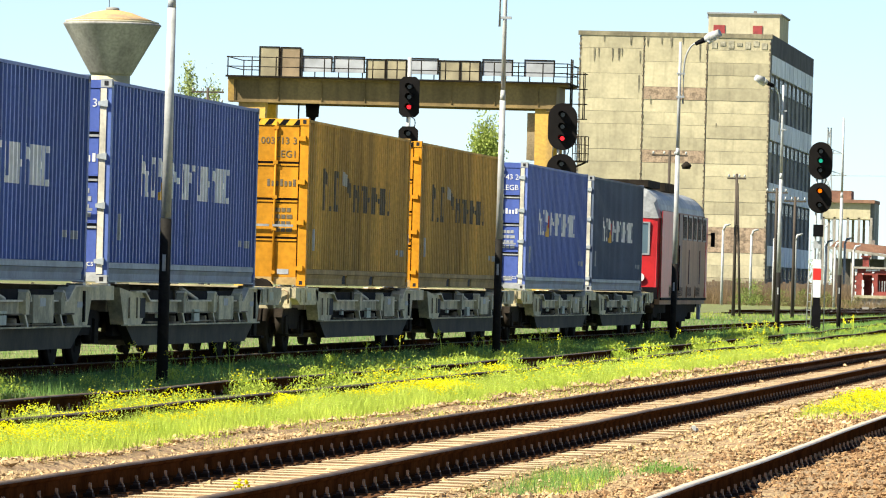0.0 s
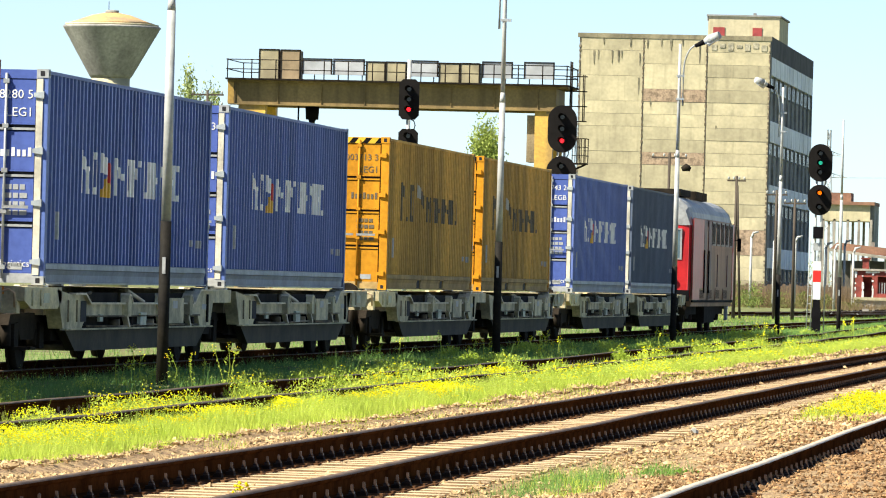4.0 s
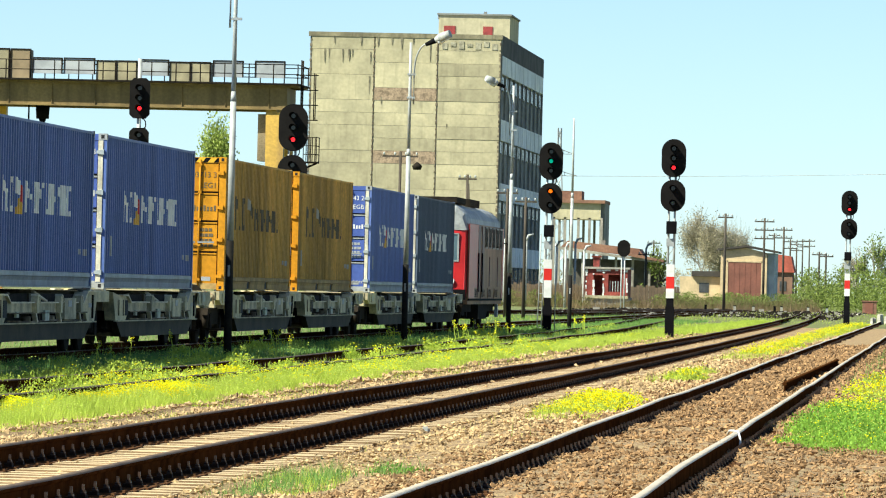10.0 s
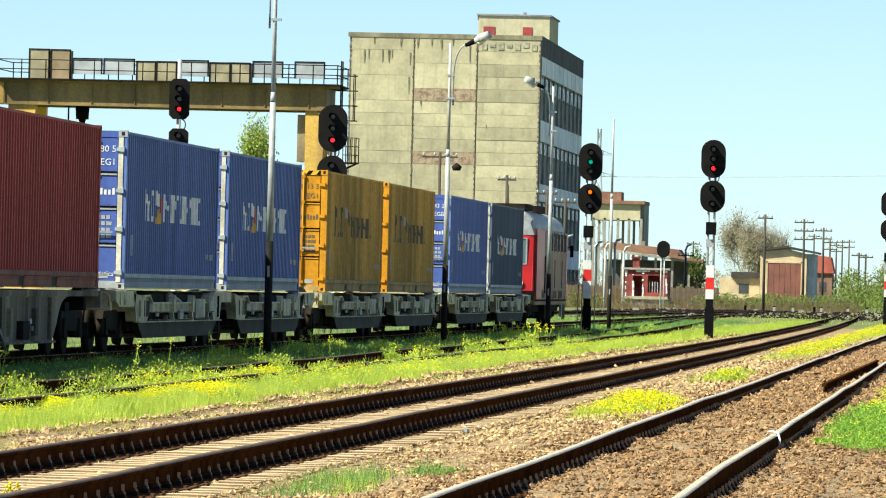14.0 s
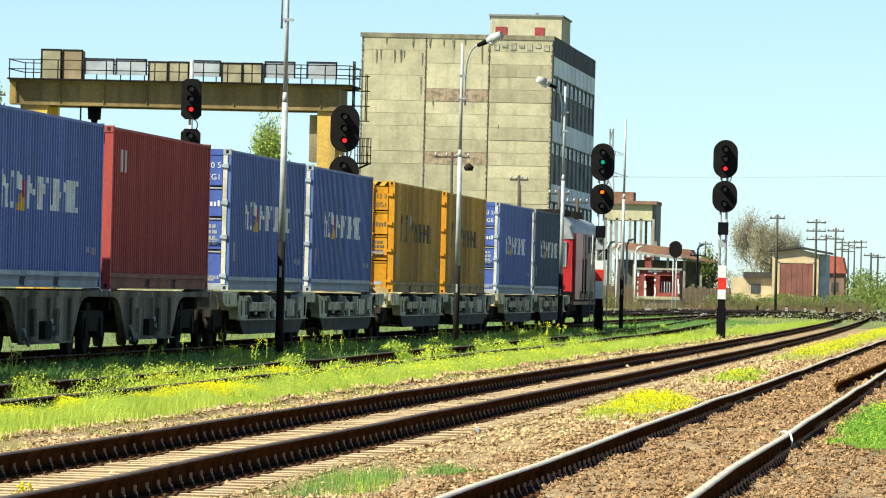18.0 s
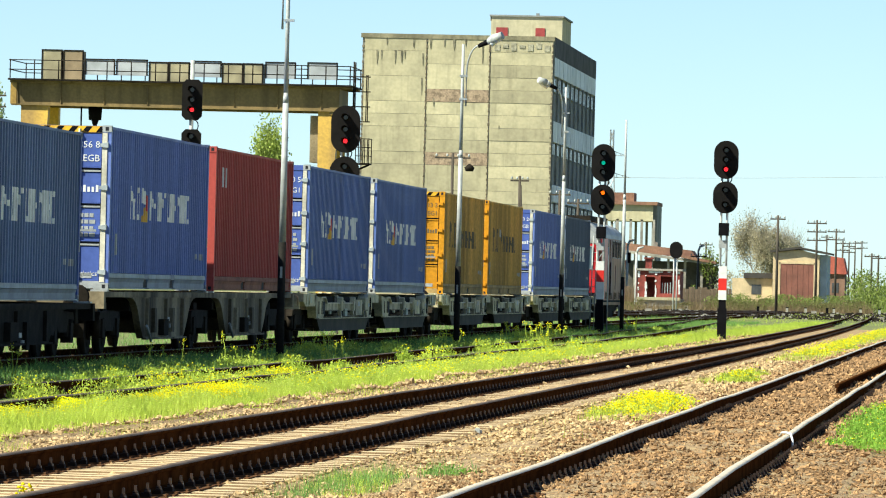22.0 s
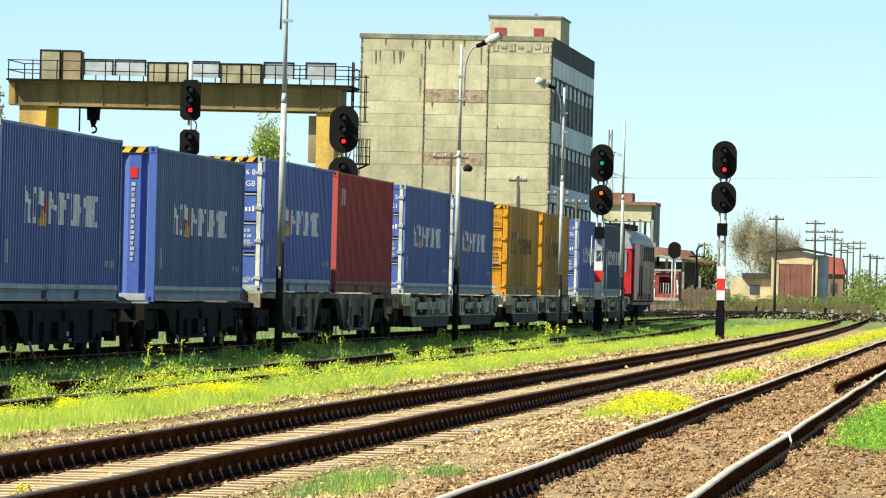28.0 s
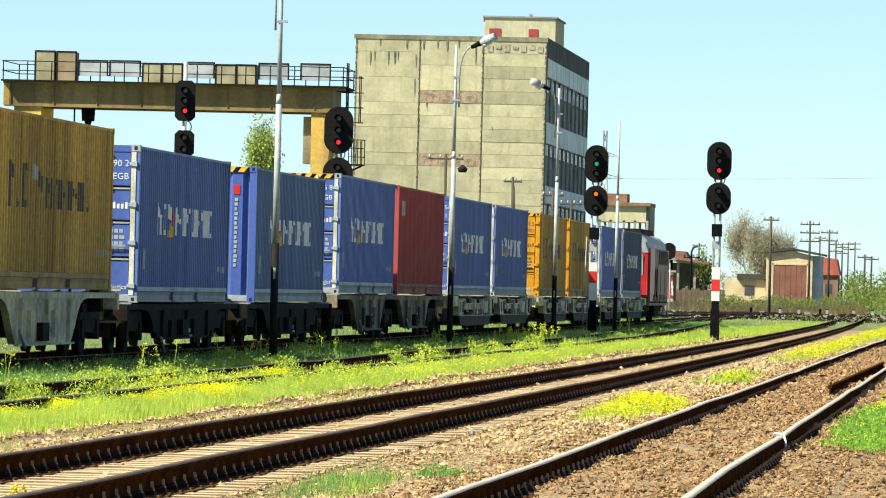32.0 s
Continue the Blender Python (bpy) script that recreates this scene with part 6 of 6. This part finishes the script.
# ---------------------------------------------------------------- grass and weeds
GRASS = leafy("bright_spring_grass", (0.50, 0.60, 0.10), (0.37, 0.50, 0.07))
GRASS_D = leafy("dark_spring_grass", (0.20, 0.36, 0.09), (0.12, 0.25, 0.07))
STRAW = leafy("dry_reed", (0.27, 0.20, 0.115), (0.18, 0.125, 0.07))
PETAL = leafy("yellow_petals", (0.95, 0.86, 0.02), (0.9, 0.78, 0.015), rand=0.12)
LEAF_S = leafy("spring_tree_leaf", (0.24, 0.30, 0.08), (0.15, 0.21, 0.055))
LEAF_P = leafy("pale_blossom_leaf", (0.44, 0.40, 0.28), (0.31, 0.29, 0.19))


def turf(name, zones, material, label, seed):
    """Grass blades as slim leaning triangles; zone: (n, x0, x1, y0, y1, h0, h1, patchy)."""
    rng = np.random.default_rng(seed)
    V, F, k = [], [], 0
    for n, x0, x1, y0, y1, h0, h1, patchy in zones:
        y = y0 * (y1 / y0) ** rng.random(n)
        x = x0 + (x1 - x0) * rng.random(n)
        if patchy:
            f = np.array([noise.noise((a * 1.1, b * 0.35, seed)) for a, b in zip(x, y)])
            keep = f > patchy - 0.5
            x, y, f = x[keep], y[keep], f[keep]
        n = len(x)
        far = np.clip(y / 60, 0.8, 4.0)
        lush = np.array([noise.noise((a * 2.2, b * 0.7, seed + 4)) + 0.5 * noise.noise((a * 7, b * 2.5, seed)) for a, b in zip(x, y)])
        h = (h0 + (h1 - h0) * rng.random(n) ** 1.6) * np.clip(1 + 0.9 * lush, 0.4, 1.5)
        w = (0.0022 + 0.0028 * rng.random(n)) * far
        a = rng.random(n) * 6.283
        z = np.where((x > -20) & (x < 4), np.array([ground_height(p, q) for p, q in zip(x, y)]), -0.25) - 0.02
        d = np.stack([np.cos(a) * w, np.sin(a) * w, np.zeros(n)], 1)
        base = np.stack([x, y, z], 1)
        lean = np.stack([rng.normal(size=n) * 0.3 * h, rng.normal(size=n) * 0.3 * h, h], 1)
        v = np.stack([base - d, base + d, base + lean], 1)
        V.append(v.reshape(-1, 3))
        i = np.arange(n)[:, None] * 3 + k
        F += np.concatenate([i, i + 1, i + 2], 1).tolist()
        k += n * 3
    tagged(new(name, soup(name, np.concatenate(V).tolist(), F, material)), label, "grass", kind="stuff")


turf("verge_grass", [(300000, -10.6, -9.1, 48, 340, 0.03, 0.16, 0), (22000, -12.0, -10.5, 42, 300, 0.05, 0.16, 0.5), (14000, -9.3, -8.7, 55, 340, 0.04, 0.12, 0.4), (9000, -13.1, -12.2, 60, 300, 0.05, 0.2, 0.5)], GRASS, "bright green grass strip between the tracks", 1)
turf("trackside_grass", [(110000, -15.9, -12.3, 62, 330, 0.05, 0.17, 0.12), (16000, -26, -17.5, 90, 380, 0.06, 0.25, 0.2), (6000, -15.6, -12.4, 62, 200, 0.1, 0.3, 0.6)], GRASS_D, "darker rough grass beside the container train", 2)
turf("ballast_weeds", [(2000, -5.2, -4.5, 43, 49, 0.04, 0.12, 0.5), (2500, -4.85, -4.0, 72, 85, 0.05, 0.18, 0.3), (1500, -5.0, -4.2, 104, 118, 0.05, 0.16, 0.35), (9000, -5.2, -3.95, 140, 330, 0.06, 0.22, 0.25), (1500, -5.5, -4.0, 55, 140, 0.04, 0.16, 0.85)], GRASS, "low grass tufts growing in the stone", 3)
turf("roadside_grass", [(3000, -1.5, 0.6, 62, 100, 0.04, 0.12, 0.35), (5000, -1.6, 0.6, 100, 330, 0.06, 0.28, 0.2), (700, -1.4, 0.3, 40, 58, 0.04, 0.14, 0.8), (2600, -5.2, -4.5, 43, 49, 0.05, 0.18, 0.5), (420, -4.9, -4.6, 46, 48, 0.08, 0.24, 0.3), (420, -4.45, -4.15, 48, 50.5, 0.06, 0.2, 0.3)], GRASS_D, "lush green grass beside the polished rails", 4)
turf("far_grass", [(14000, -50, -17.5, 300, 375, 0.05, 0.16, 0.2), (7000, -16, 14, 330, 600, 0.06, 0.2, 0.2), (4000, -16.2, -9, 330, 560, 0.05, 0.16, 0.2)], GRASS, "rough grass beyond the junction", 5)
turf("dry_reeds", [(12000, -50, -32.6, 566, 578, 0.8, 2.3, 0.3), (9000, -33, -11, 545, 566, 0.4, 1.3, 0.35)], STRAW, "dry brown reeds and stalks along the fence", 6)


def blooms(name, zones, label, seed, size=0.0092, material=None):
    """Small yellow flower heads; zone: (n, x0, x1, y0, y1, z0, z1, patchy)."""
    rng = np.random.default_rng(seed)
    V, F, k = [], [], 0
    base = np.array([(1, 0, 0), (-1, 0, 0), (0, 1, 0), (0, -1, 0), (0, 0, 0.7), (0, 0, -0.7)], float)
    tri = np.array([(0, 2, 4), (2, 1, 4), (1, 3, 4), (3, 0, 4), (2, 0, 5), (1, 2, 5), (3, 1, 5), (0, 3, 5)])
    for n, x0, x1, y0, y1, z0, z1, patchy in zones:
        y = y0 * (y1 / y0) ** rng.random(n)
        x = x0 + (x1 - x0) * rng.random(n)
        f = np.array([noise.noise((a * 1.3, b * 0.28, seed)) for a, b in zip(x, y)])
        keep = f > patchy - 0.5
        x, y = x[keep], y[keep]
        n = len(x)
        z = -0.17 + z0 + (z1 - z0) * rng.random(n)
        s = size * (0.6 + 0.8 * rng.random(n)) * np.clip(y / 70, 0.8, 1.6)
        v = base[None] * s[:, None, None] * (0.7 + 0.6 * rng.random((n, 6, 1))) + np.stack([x, y, z], 1)[:, None]
        V.append(v.reshape(-1, 3))
        F += (np.arange(n)[:, None, None] * 6 + tri[None] + k).reshape(-1, 3).tolist()
        k += n * 6
    tagged(new(name, soup(name, np.concatenate(V).tolist(), F, material or PETAL)), label, "flowers", kind="stuff")


blooms("yellow_flowers", [(6500, -10.75, -10.0, 46, 84, 0.12, 0.17, 0.58), (1500, -10.5, -9.2, 84, 160, 0.1, 0.22, 0.75), (2200, -10.4, -9.1, 48, 240, 0.1, 0.22, 0.85), (300, -4.9, -4.2, 104, 118, 0.12, 0.2, 0.6), (2600, -5.0, -4.0, 145, 320, 0.12, 0.25, 0.45), (700, -1.4, 0.4, 72, 110, 0.15, 0.25, 0.55)], "low yellow flowers scattered through the grass", 7)


turf_heads = leafy("pale_grass_heads", (0.56, 0.64, 0.16), (0.45, 0.56, 0.11))


LUSH = leafy("lush_green_leaf", (0.24, 0.42, 0.06), (0.14, 0.31, 0.04))


def clumps(zones, seed, green=None):
    """Cushions of leafy stems topped with yellow; zone: (n, x0, x1, y0, y1, radius, height, share of bloom)."""
    rng = np.random.default_rng(seed)
    gv, gf, pv, pf = [], [], [], []
    tri = np.array([(0, 2, 4), (2, 1, 4), (1, 3, 4), (3, 0, 4), (2, 0, 5), (1, 2, 5), (3, 1, 5), (0, 3, 5)])
    octa = np.array([(1, 0, 0), (-1, 0, 0), (0, 1, 0), (0, -1, 0), (0, 0, 0.7), (0, 0, -0.7)], float)
    gk = pk = 0
    for n, x0, x1, y0, y1, rad, high, bloom in zones:
        for c in range(n):
            cx, cy = rng.uniform(x0, x1), rng.uniform(y0, y1)
            r, h = rad * rng.uniform(0.6, 1.2), high * rng.uniform(0.6, 1.1)
            m = int(900 * (r / 0.4))
            a, q = rng.random(m) * 6.283, np.sqrt(rng.random(m))
            x, y = cx + r * q * np.cos(a), cy + 1.8 * r * q * np.sin(a)
            top = h * (1 - 0.75 * q ** 2) * rng.uniform(0.55, 1.0, m)
            far = np.clip(cy / 60, 0.9, 2.2)
            b = np.stack([x, y, np.full(m, -0.2)], 1)
            e = b + np.stack([rng.normal(size=m) * 0.06, rng.normal(size=m) * 0.06, top + 0.03], 1)
            # small leaves turned at random, all through the cushion
            mid = b + (e - b) * rng.uniform(0.3, 1.0, (m, 1))
            w, q = rng.normal(size=(m, 3)) * 0.0048 * far, rng.normal(size=(m, 3)) * np.array([0.007, 0.007, 0.012]) * far
            v = np.stack([mid - w, mid - q, mid + w, mid + q], 1)
            gv.append(v.reshape(-1, 3))
            i = np.arange(m)[:, None] * 4 + gk
            gf += np.concatenate([i, i + 1, i + 2, i + 3], 1).tolist()
            gk += m * 4
            k = int(m * 0.26 * bloom * rng.uniform(0.5, 1.5))
            if k > 0:
                pick = rng.choice(m, min(m, k), replace=False)
                s = 0.0078 * far * rng.uniform(0.6, 1.5, len(pick))
                v = octa[None] * s[:, None, None] * (0.7 + 0.6 * rng.random((len(pick), 6, 1))) + e[pick][:, None]
                pv.append(v.reshape(-1, 3))
                pf += (np.arange(len(pick))[:, None, None] * 6 + tri[None] + pk).reshape(-1, 3).tolist()
                pk += len(pick) * 6
    tagged(new("flowering_tufts", soup("flowering_tufts", np.concatenate(gv).tolist(), gf, green or GRASS)), "leafy green tufts of flowering weeds", "weeds", kind="stuff")
    tagged(new("tuft_flowers", soup("tuft_flowers", np.concatenate(pv).tolist(), pf, PETAL)), "yellow flowers crowning the green tufts", "flowers", kind="stuff")


clumps([(16, -10.5, -9.7, 46, 58, 0.42, 0.2, 2.2), (16, -10.75, -9.95, 60, 73, 0.4, 0.18, 2.2), (16, -10.5, -9.8, 74, 84, 0.36, 0.18, 2.2), (7, -12.0, -10.8, 60, 76, 0.3, 0.24, 0.8), (7, -11.6, -10.4, 84, 118, 0.34, 0.24, 0.9), (14, -13.3, -12.5, 84, 100, 0.3, 0.3, 0.02), (12, -13.1, -12.4, 104, 175, 0.36, 0.3, 0.02), (10, -12.2, -10.8, 76, 96, 0.32, 0.34, 0.15), (8, -10.9, -9.6, 86, 98, 0.34, 0.3, 0.3), (16, -10.6, -9.4, 84, 160, 0.4, 0.24, 0.4), (30, -12.4, -10.2, 60, 170, 0.3, 0.36, 0.12), (26, -10.4, -9.4, 52, 200, 0.35, 0.24, 0.2), (44, -15.3, -12.6, 66, 260, 0.32, 0.28, 0.0), (14, -4.7, -4.2, 74, 84, 0.36, 0.26, 1.3), (5, -4.8, -4.4, 105, 117, 0.35, 0.22, 0.1), (34, -4.9, -4.1, 150, 320, 0.4, 0.24, 0.45), (9, -1.2, -0.2, 78, 112, 0.34, 0.3, 0.8)], 31)
clumps([(70, -1.45, -0.1, 61, 84, 0.32, 0.22, 0.03), (3, -4.45, -4.25, 48.5, 50, 0.12, 0.12, 0)], 32, LUSH)


def tall_weeds(groups, seed):
    """Thin branching weeds with pale yellow tips, in loose groups."""
    rng = random.Random(seed)
    sv, sf, pv, pf = [], [], [], []
    for g in range(groups):
        gy = 70 * (230 / 70) ** rng.random()
        gx = rng.uniform(-13.6, -12.5)
        for i in range(rng.randint(4, 9)):
            x, y, h = gx + rng.gauss(0, 0.25), gy + rng.gauss(0, 0.8), rng.uniform(0.16, 0.46)
            w = 0.004 * max(1, y / 70)
            p = Vector((x, y, -0.2))
            tip = p + Vector((rng.gauss(0, 0.08), rng.gauss(0, 0.08), h + 0.2))
            mid = p.lerp(tip, 0.55) + Vector((rng.gauss(0, 0.03), 0, 0))
            k = len(sv)
            sv += [(p.x - w, p.y, p.z), (p.x + w, p.y, p.z), (mid.x + w, mid.y, mid.z), (mid.x - w, mid.y, mid.z), (tip.x + w * 0.5, tip.y, tip.z), (tip.x - w * 0.5, tip.y, tip.z)]
            sf += [(k, k + 1, k + 2, k + 3), (k + 3, k + 2, k + 4, k + 5)]
            for q in range(14):
                c = p.lerp(tip, rng.uniform(0.15, 0.98))
                a, l = rng.uniform(0, 6.28), rng.uniform(0.012, 0.035)
                k = len(sv)
                sv += [tuple(c), (c.x + l * math.cos(a), c.y + l * math.sin(a), c.z + 0.015), (c.x + 1.8 * l * math.cos(a), c.y + 1.8 * l * math.sin(a), c.z + rng.uniform(-0.01, 0.04)), (c.x + l * math.cos(a), c.y + l * math.sin(a), c.z - 0.012)]
                sf.append((k, k + 1, k + 2, k + 3))
            for q in range(9):
                c = tip + Vector((rng.gauss(0, 0.03), rng.gauss(0, 0.03), rng.uniform(-0.12, 0.03)))
                r = 0.006 * max(1, y / 80)
                k = len(pv)
                pv += [(c.x - r, c.y, c.z), (c.x, c.y - r, c.z - r), (c.x + r, c.y, c.z), (c.x, c.y + r, c.z + r)]
                pf += [(k, k + 1, k + 2), (k, k + 2, k + 3)]
    tagged(new("tall_weeds", soup("tall_weeds", sv, sf, GRASS)), "thin tall green weeds between the tracks", "weeds", kind="stuff")
    tagged(new("weed_flowers", soup("weed_flowers", pv, pf, PETAL)), "yellow tips of the tall weeds", "flowers", kind="stuff")


blooms("grass_heads", [(14000, -10.5, -9.1, 48, 190, 0.06, 0.2, 0.2), (5000, -15.6, -12.2, 66, 250, 0.05, 0.25, 0.45), (1500, -1.4, 0.4, 60, 110, 0.1, 0.22, 0.3)], "pale seed heads over the grass", 9, 0.0075, turf_heads)
tall_weeds(12, 11)
single = thing("wild_flower", (-6.35, 40.6, -0.19), "single yellow wild flower growing between the rails", "flower")
bm = bmesh.new()
rq = random.Random(2)
for i in range(26):
    c = Vector((rq.uniform(-0.05, 0.05), rq.uniform(-0.05, 0.05), rq.uniform(0.07, 0.17)))
    tube(bm, c, c + Vector((0, 0, 0.014)), 0.013, 0.006, seg=6)
part("bloom", bm, PETAL, single)
bm = bmesh.new()
for i in range(7):
    tube(bm, (0, 0, 0), (rq.uniform(-0.05, 0.05), rq.uniform(-0.05, 0.05), rq.uniform(0.08, 0.15)), 0.005, 0.003, seg=5)
part("stem", bm, GRASS_D, single)


# ---------------------------------------------------------------- trees and bushes
def leaves(pts, size, rng):
    v, f = [], []
    for c in pts:
        q = Euler((rng.uniform(0, 6.3), rng.uniform(0, 6.3), rng.uniform(0, 6.3))).to_matrix()
        s = size * rng.uniform(0.6, 1.3)
        k = len(v)
        v += [tuple(c + q @ (Vector(p) * s)) for p in ((-0.5, 0, 0), (0, -0.32, 0.05), (0.5, 0, 0), (0, 0.32, 0.05))]
        f.append((k, k + 1, k + 2, k + 3))
    return v, f


def tree(at, height, width, label, leaf, n, size, seed, trunk=0.2, clear=0.25, bark=None, narrow=False, fuzz=0.14, twigs=0):
    rng = random.Random(seed)
    t = thing("tree", at, label, "tree", "trees")
    bm = bmesh.new()
    tips = []

    def grow(p, d, l, r, depth):
        e = p + d * l
        tube(bm, p, e, r, r * 0.68, seg=6 if depth < 2 else 4, caps=False)
        if depth >= 4:
            tips.append((p, e))
            return
        if depth >= 2:
            tips.append((p, e))
        for k in range(rng.randint(3, 4)):
            sp = 0.28 if narrow else 0.62
            nd = (d + Vector((rng.gauss(0, sp), rng.gauss(0, sp), rng.gauss(0.12, 0.25)))).normalized()
            grow(e if k < 2 else p.lerp(e, rng.uniform(0.5, 0.95)), nd, l * rng.uniform(0.62, 0.82), r * 0.58, depth + 1)
    grow(Vector((0, 0, -0.3)), Vector((0, 0, 1)), height * clear, trunk, 0)
    lo = min(min(p.z, e.z) for p, e in tips)
    hi = max(e.z for p, e in tips)
    wid = max(max(abs(e.x), abs(e.y)) for p, e in tips)
    fz, fx = height / hi, width / 2 / wid
    for v in bm.verts:
        v.co = Vector((v.co.x * fx, v.co.y * fx, v.co.z * fz))
    for p, e in tips if twigs else ():
        for k in range(twigs):
            a = p.lerp(e, rng.uniform(0.3, 1))
            b = a + (e - p).normalized() * 0.35 + Vector((rng.gauss(0, 1), rng.gauss(0, 1), rng.gauss(0.2, 1))) * 0.4
            tube(bm, Vector((a.x * fx, a.y * fx, a.z * fz)), Vector((b.x * fx, b.y * fx, b.z * fz)), 0.012, 0.006, seg=3, caps=False)
    part("trunk", bm, bark or WOODP, t)
    pts = []
    for i in range(n):
        p, e = tips[rng.randrange(len(tips))]
        c = p.lerp(e, rng.uniform(0.2, 1.15)) + Vector((rng.gauss(0, 1), rng.gauss(0, 1), rng.gauss(0, 1))) * fuzz
        pts.append(Vector((c.x * fx, c.y * fx, c.z * fz)))
    ob = new("crown", soup("crown", *leaves(pts, size, rng), leaf))
    ob.parent = t
    return t


GREYB = mat("pale_grey_bark", (0.30, 0.28, 0.24), 0.9, vary=0.3)
tree((-44.5, 380, -0.2), 11.0, 2.2, "slim upright green tree beyond the crane", leafy("fresh_upright_leaf", (0.36, 0.43, 0.11), (0.24, 0.31, 0.08)), 20000, 0.17, 3, clear=0.12, narrow=True, fuzz=0.22)
tree((-68.9, 420, -0.2), 15.6, 6.0, "light green spring tree behind the containers", leafy("pale_green_spring_leaf", (0.42, 0.50, 0.20), (0.32, 0.40, 0.15)), 7000, 0.22, 5, fuzz=0.3)
tree((-20.6, 540, -0.2), 8.0, 5.6, "pale tree in thin young blossom and leaf", LEAF_P, 34000, 0.13, 7, trunk=0.13, bark=GREYB, clear=0.2, fuzz=0.3, twigs=6)
tree((-18.6, 560, -0.2), 6.6, 3.0, "thin pale tree with bare twigs", LEAF_P, 12000, 0.12, 8, trunk=0.1, bark=GREYB, clear=0.2, fuzz=0.28, twigs=5)
tree((-6.1, 560, -0.2), 7.2, 3.6, "green spring tree at the yard's far end", LEAF_S, 1600, 0.2, 9, bark=GREYB)
tree((-3.2, 580, -0.2), 7.8, 5.0, "leafy green tree beyond the distant signal", LEAF_S, 2600, 0.2, 10, bark=GREYB)
tree((-8.2, 600, -0.2), 6.4, 4.0, "grey green young tree on the skyline", LEAF_P, 1500, 0.16, 12, bark=GREYB)
tree((-23.6, 520, -0.2), 5.6, 3.2, "light green shrub tree by the low shed", LEAF_S, 1500, 0.18, 13)
tree((0.5, 560, -0.2), 7.4, 5.0, "leafy green tree by the tracks", LEAF_S, 2200, 0.2, 14)


def bush_bank(name, zones, leaf, label, seed, size=0.20, spread=1.0):
    """Low scrub as loose leaf clumps; zone: (n, x0, x1, y0, y1, height)."""
    rng = random.Random(seed)
    pts = []
    for n, x0, x1, y0, y1, h in zones:
        heads = [(rng.uniform(x0, x1), rng.uniform(y0, y1), rng.uniform(0.25, 1.0) * h, rng.uniform(0.5, 1.1)) for i in range(max(3, n // 130))]
        for i in range(n):
            cx, cy, hh, r = heads[rng.randrange(len(heads))]
            u = rng.random() ** 0.6
            rr = r * math.sqrt(max(0.05, 1 - u * u * 0.8))
            pts.append(Vector((cx + rng.gauss(0, 0.5) * rr * spread, cy + rng.gauss(0, 0.6) * rr * spread, -0.2 + hh * u)))
    tagged(new(name, soup(name, *leaves(pts, size, rng), leaf)), label, "bushes", kind="stuff")


bush_bank("scrub_bushes", [(15000, -26, -11.5, 556, 580, 1.7), (3000, -42, -30, 560, 590, 1.6), (1200, -40.5, -38.6, 523, 534, 3.0), (1200, -34.4, -32.2, 616, 670, 4.0), (2000, -26.6, -21.4, 650, 690, 4.2)], LEAF_S, "fresh green scrub bushes along the yard edge", 21, 0.15)
bush_bank("dull_scrub", [(12000, -26, -11.5, 550, 572, 1.3), (3500, -42, -27, 548, 558, 1.1), (9000, -14, 10, 728, 830, 5.6)], leafy("dull_olive_leaf", (0.22, 0.22, 0.08), (0.15, 0.15, 0.06)), "dull olive scrub before the shed", 22, 0.14)
bush_bank("green_thicket", [(30000, -14.8, 8, 610, 690, 4.5)], leafy("yellow_green_thicket_leaf", (0.25, 0.32, 0.08), (0.16, 0.22, 0.055)), "dense yellow green thicket beyond the yard", 25, 0.24, 2.0)
bush_bank("far_tree_line", [(9000, -110, 30, 900, 960, 7.0)], LEAF_S, "distant line of green trees on the horizon", 23, 0.6, 3.0)
bush_bank("middle_tree_line", [(7000, -60, -16, 830, 880, 5.4)], LEAF_P, "hazy grey green shrubs behind the sheds", 24, 0.3, 1.6)

for ob in PLACED:
    if ob.name.startswith("tree") and ob.location.y >= 500:
        set_back(ob, 1.3)

# ---------------------------------------------------------------- sleepers and clips of the near tracks
SLEEP = finish(made((prism, [(-0.15, -0.36), (0.15, -0.36), (0.125, -0.19), (-0.125, -0.19)], -1.28, 1.28, "x")), "sleeper", CONC)
# side faces darker than the tops: dust, with their shade put into the colour
SLEEP.materials.append(mat("dusty_shade_sleeper_side", (0.27, 0.18, 0.10), 0.95, vary=0.35, scale=3, fine=25, bump=0.3))
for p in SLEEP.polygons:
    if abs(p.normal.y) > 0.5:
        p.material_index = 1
for i in range(300):
    y = 30.0 + i * 0.6
    o = new("sleeper", SLEEP)
    o.parent = track_a
    o.matrix_basis = pose(centre_a(y) + random.uniform(-0.02, 0.02), y, random.uniform(-0.008, 0.004), 0, 0, random.uniform(-0.6, 0.6))
fastenings(centre_a, 30.0, 330, track_a)
fastenings(centre_b, 30.3, 330, track_b, top=-0.175)
fastenings(centre_train, 80.0, 200, track_train, top=-0.175)
fastenings(centre_c, 60.0, 130, track_c, top=-0.175)


# ---------------------------------------------------------------- what moves
def gone(t):
    """Metres that the train has rolled after t seconds: it picks up speed."""
    return 2.53 * t + 0.0275 * t * t


def motions():
    for ob in MOVERS:
        p = ob.location.copy()
        walk(ob, [(t, pose(p.x, p.y + gone(t), p.z)) for t in range(33)])
    for w, y, r in WHEELS:
        walk(w, [(k * 4 / 30, pose(0, y, r) @ Matrix.Rotation(-gone(k * 4 / 30) / r, 4, "X")) for k in range(241)])


motions()
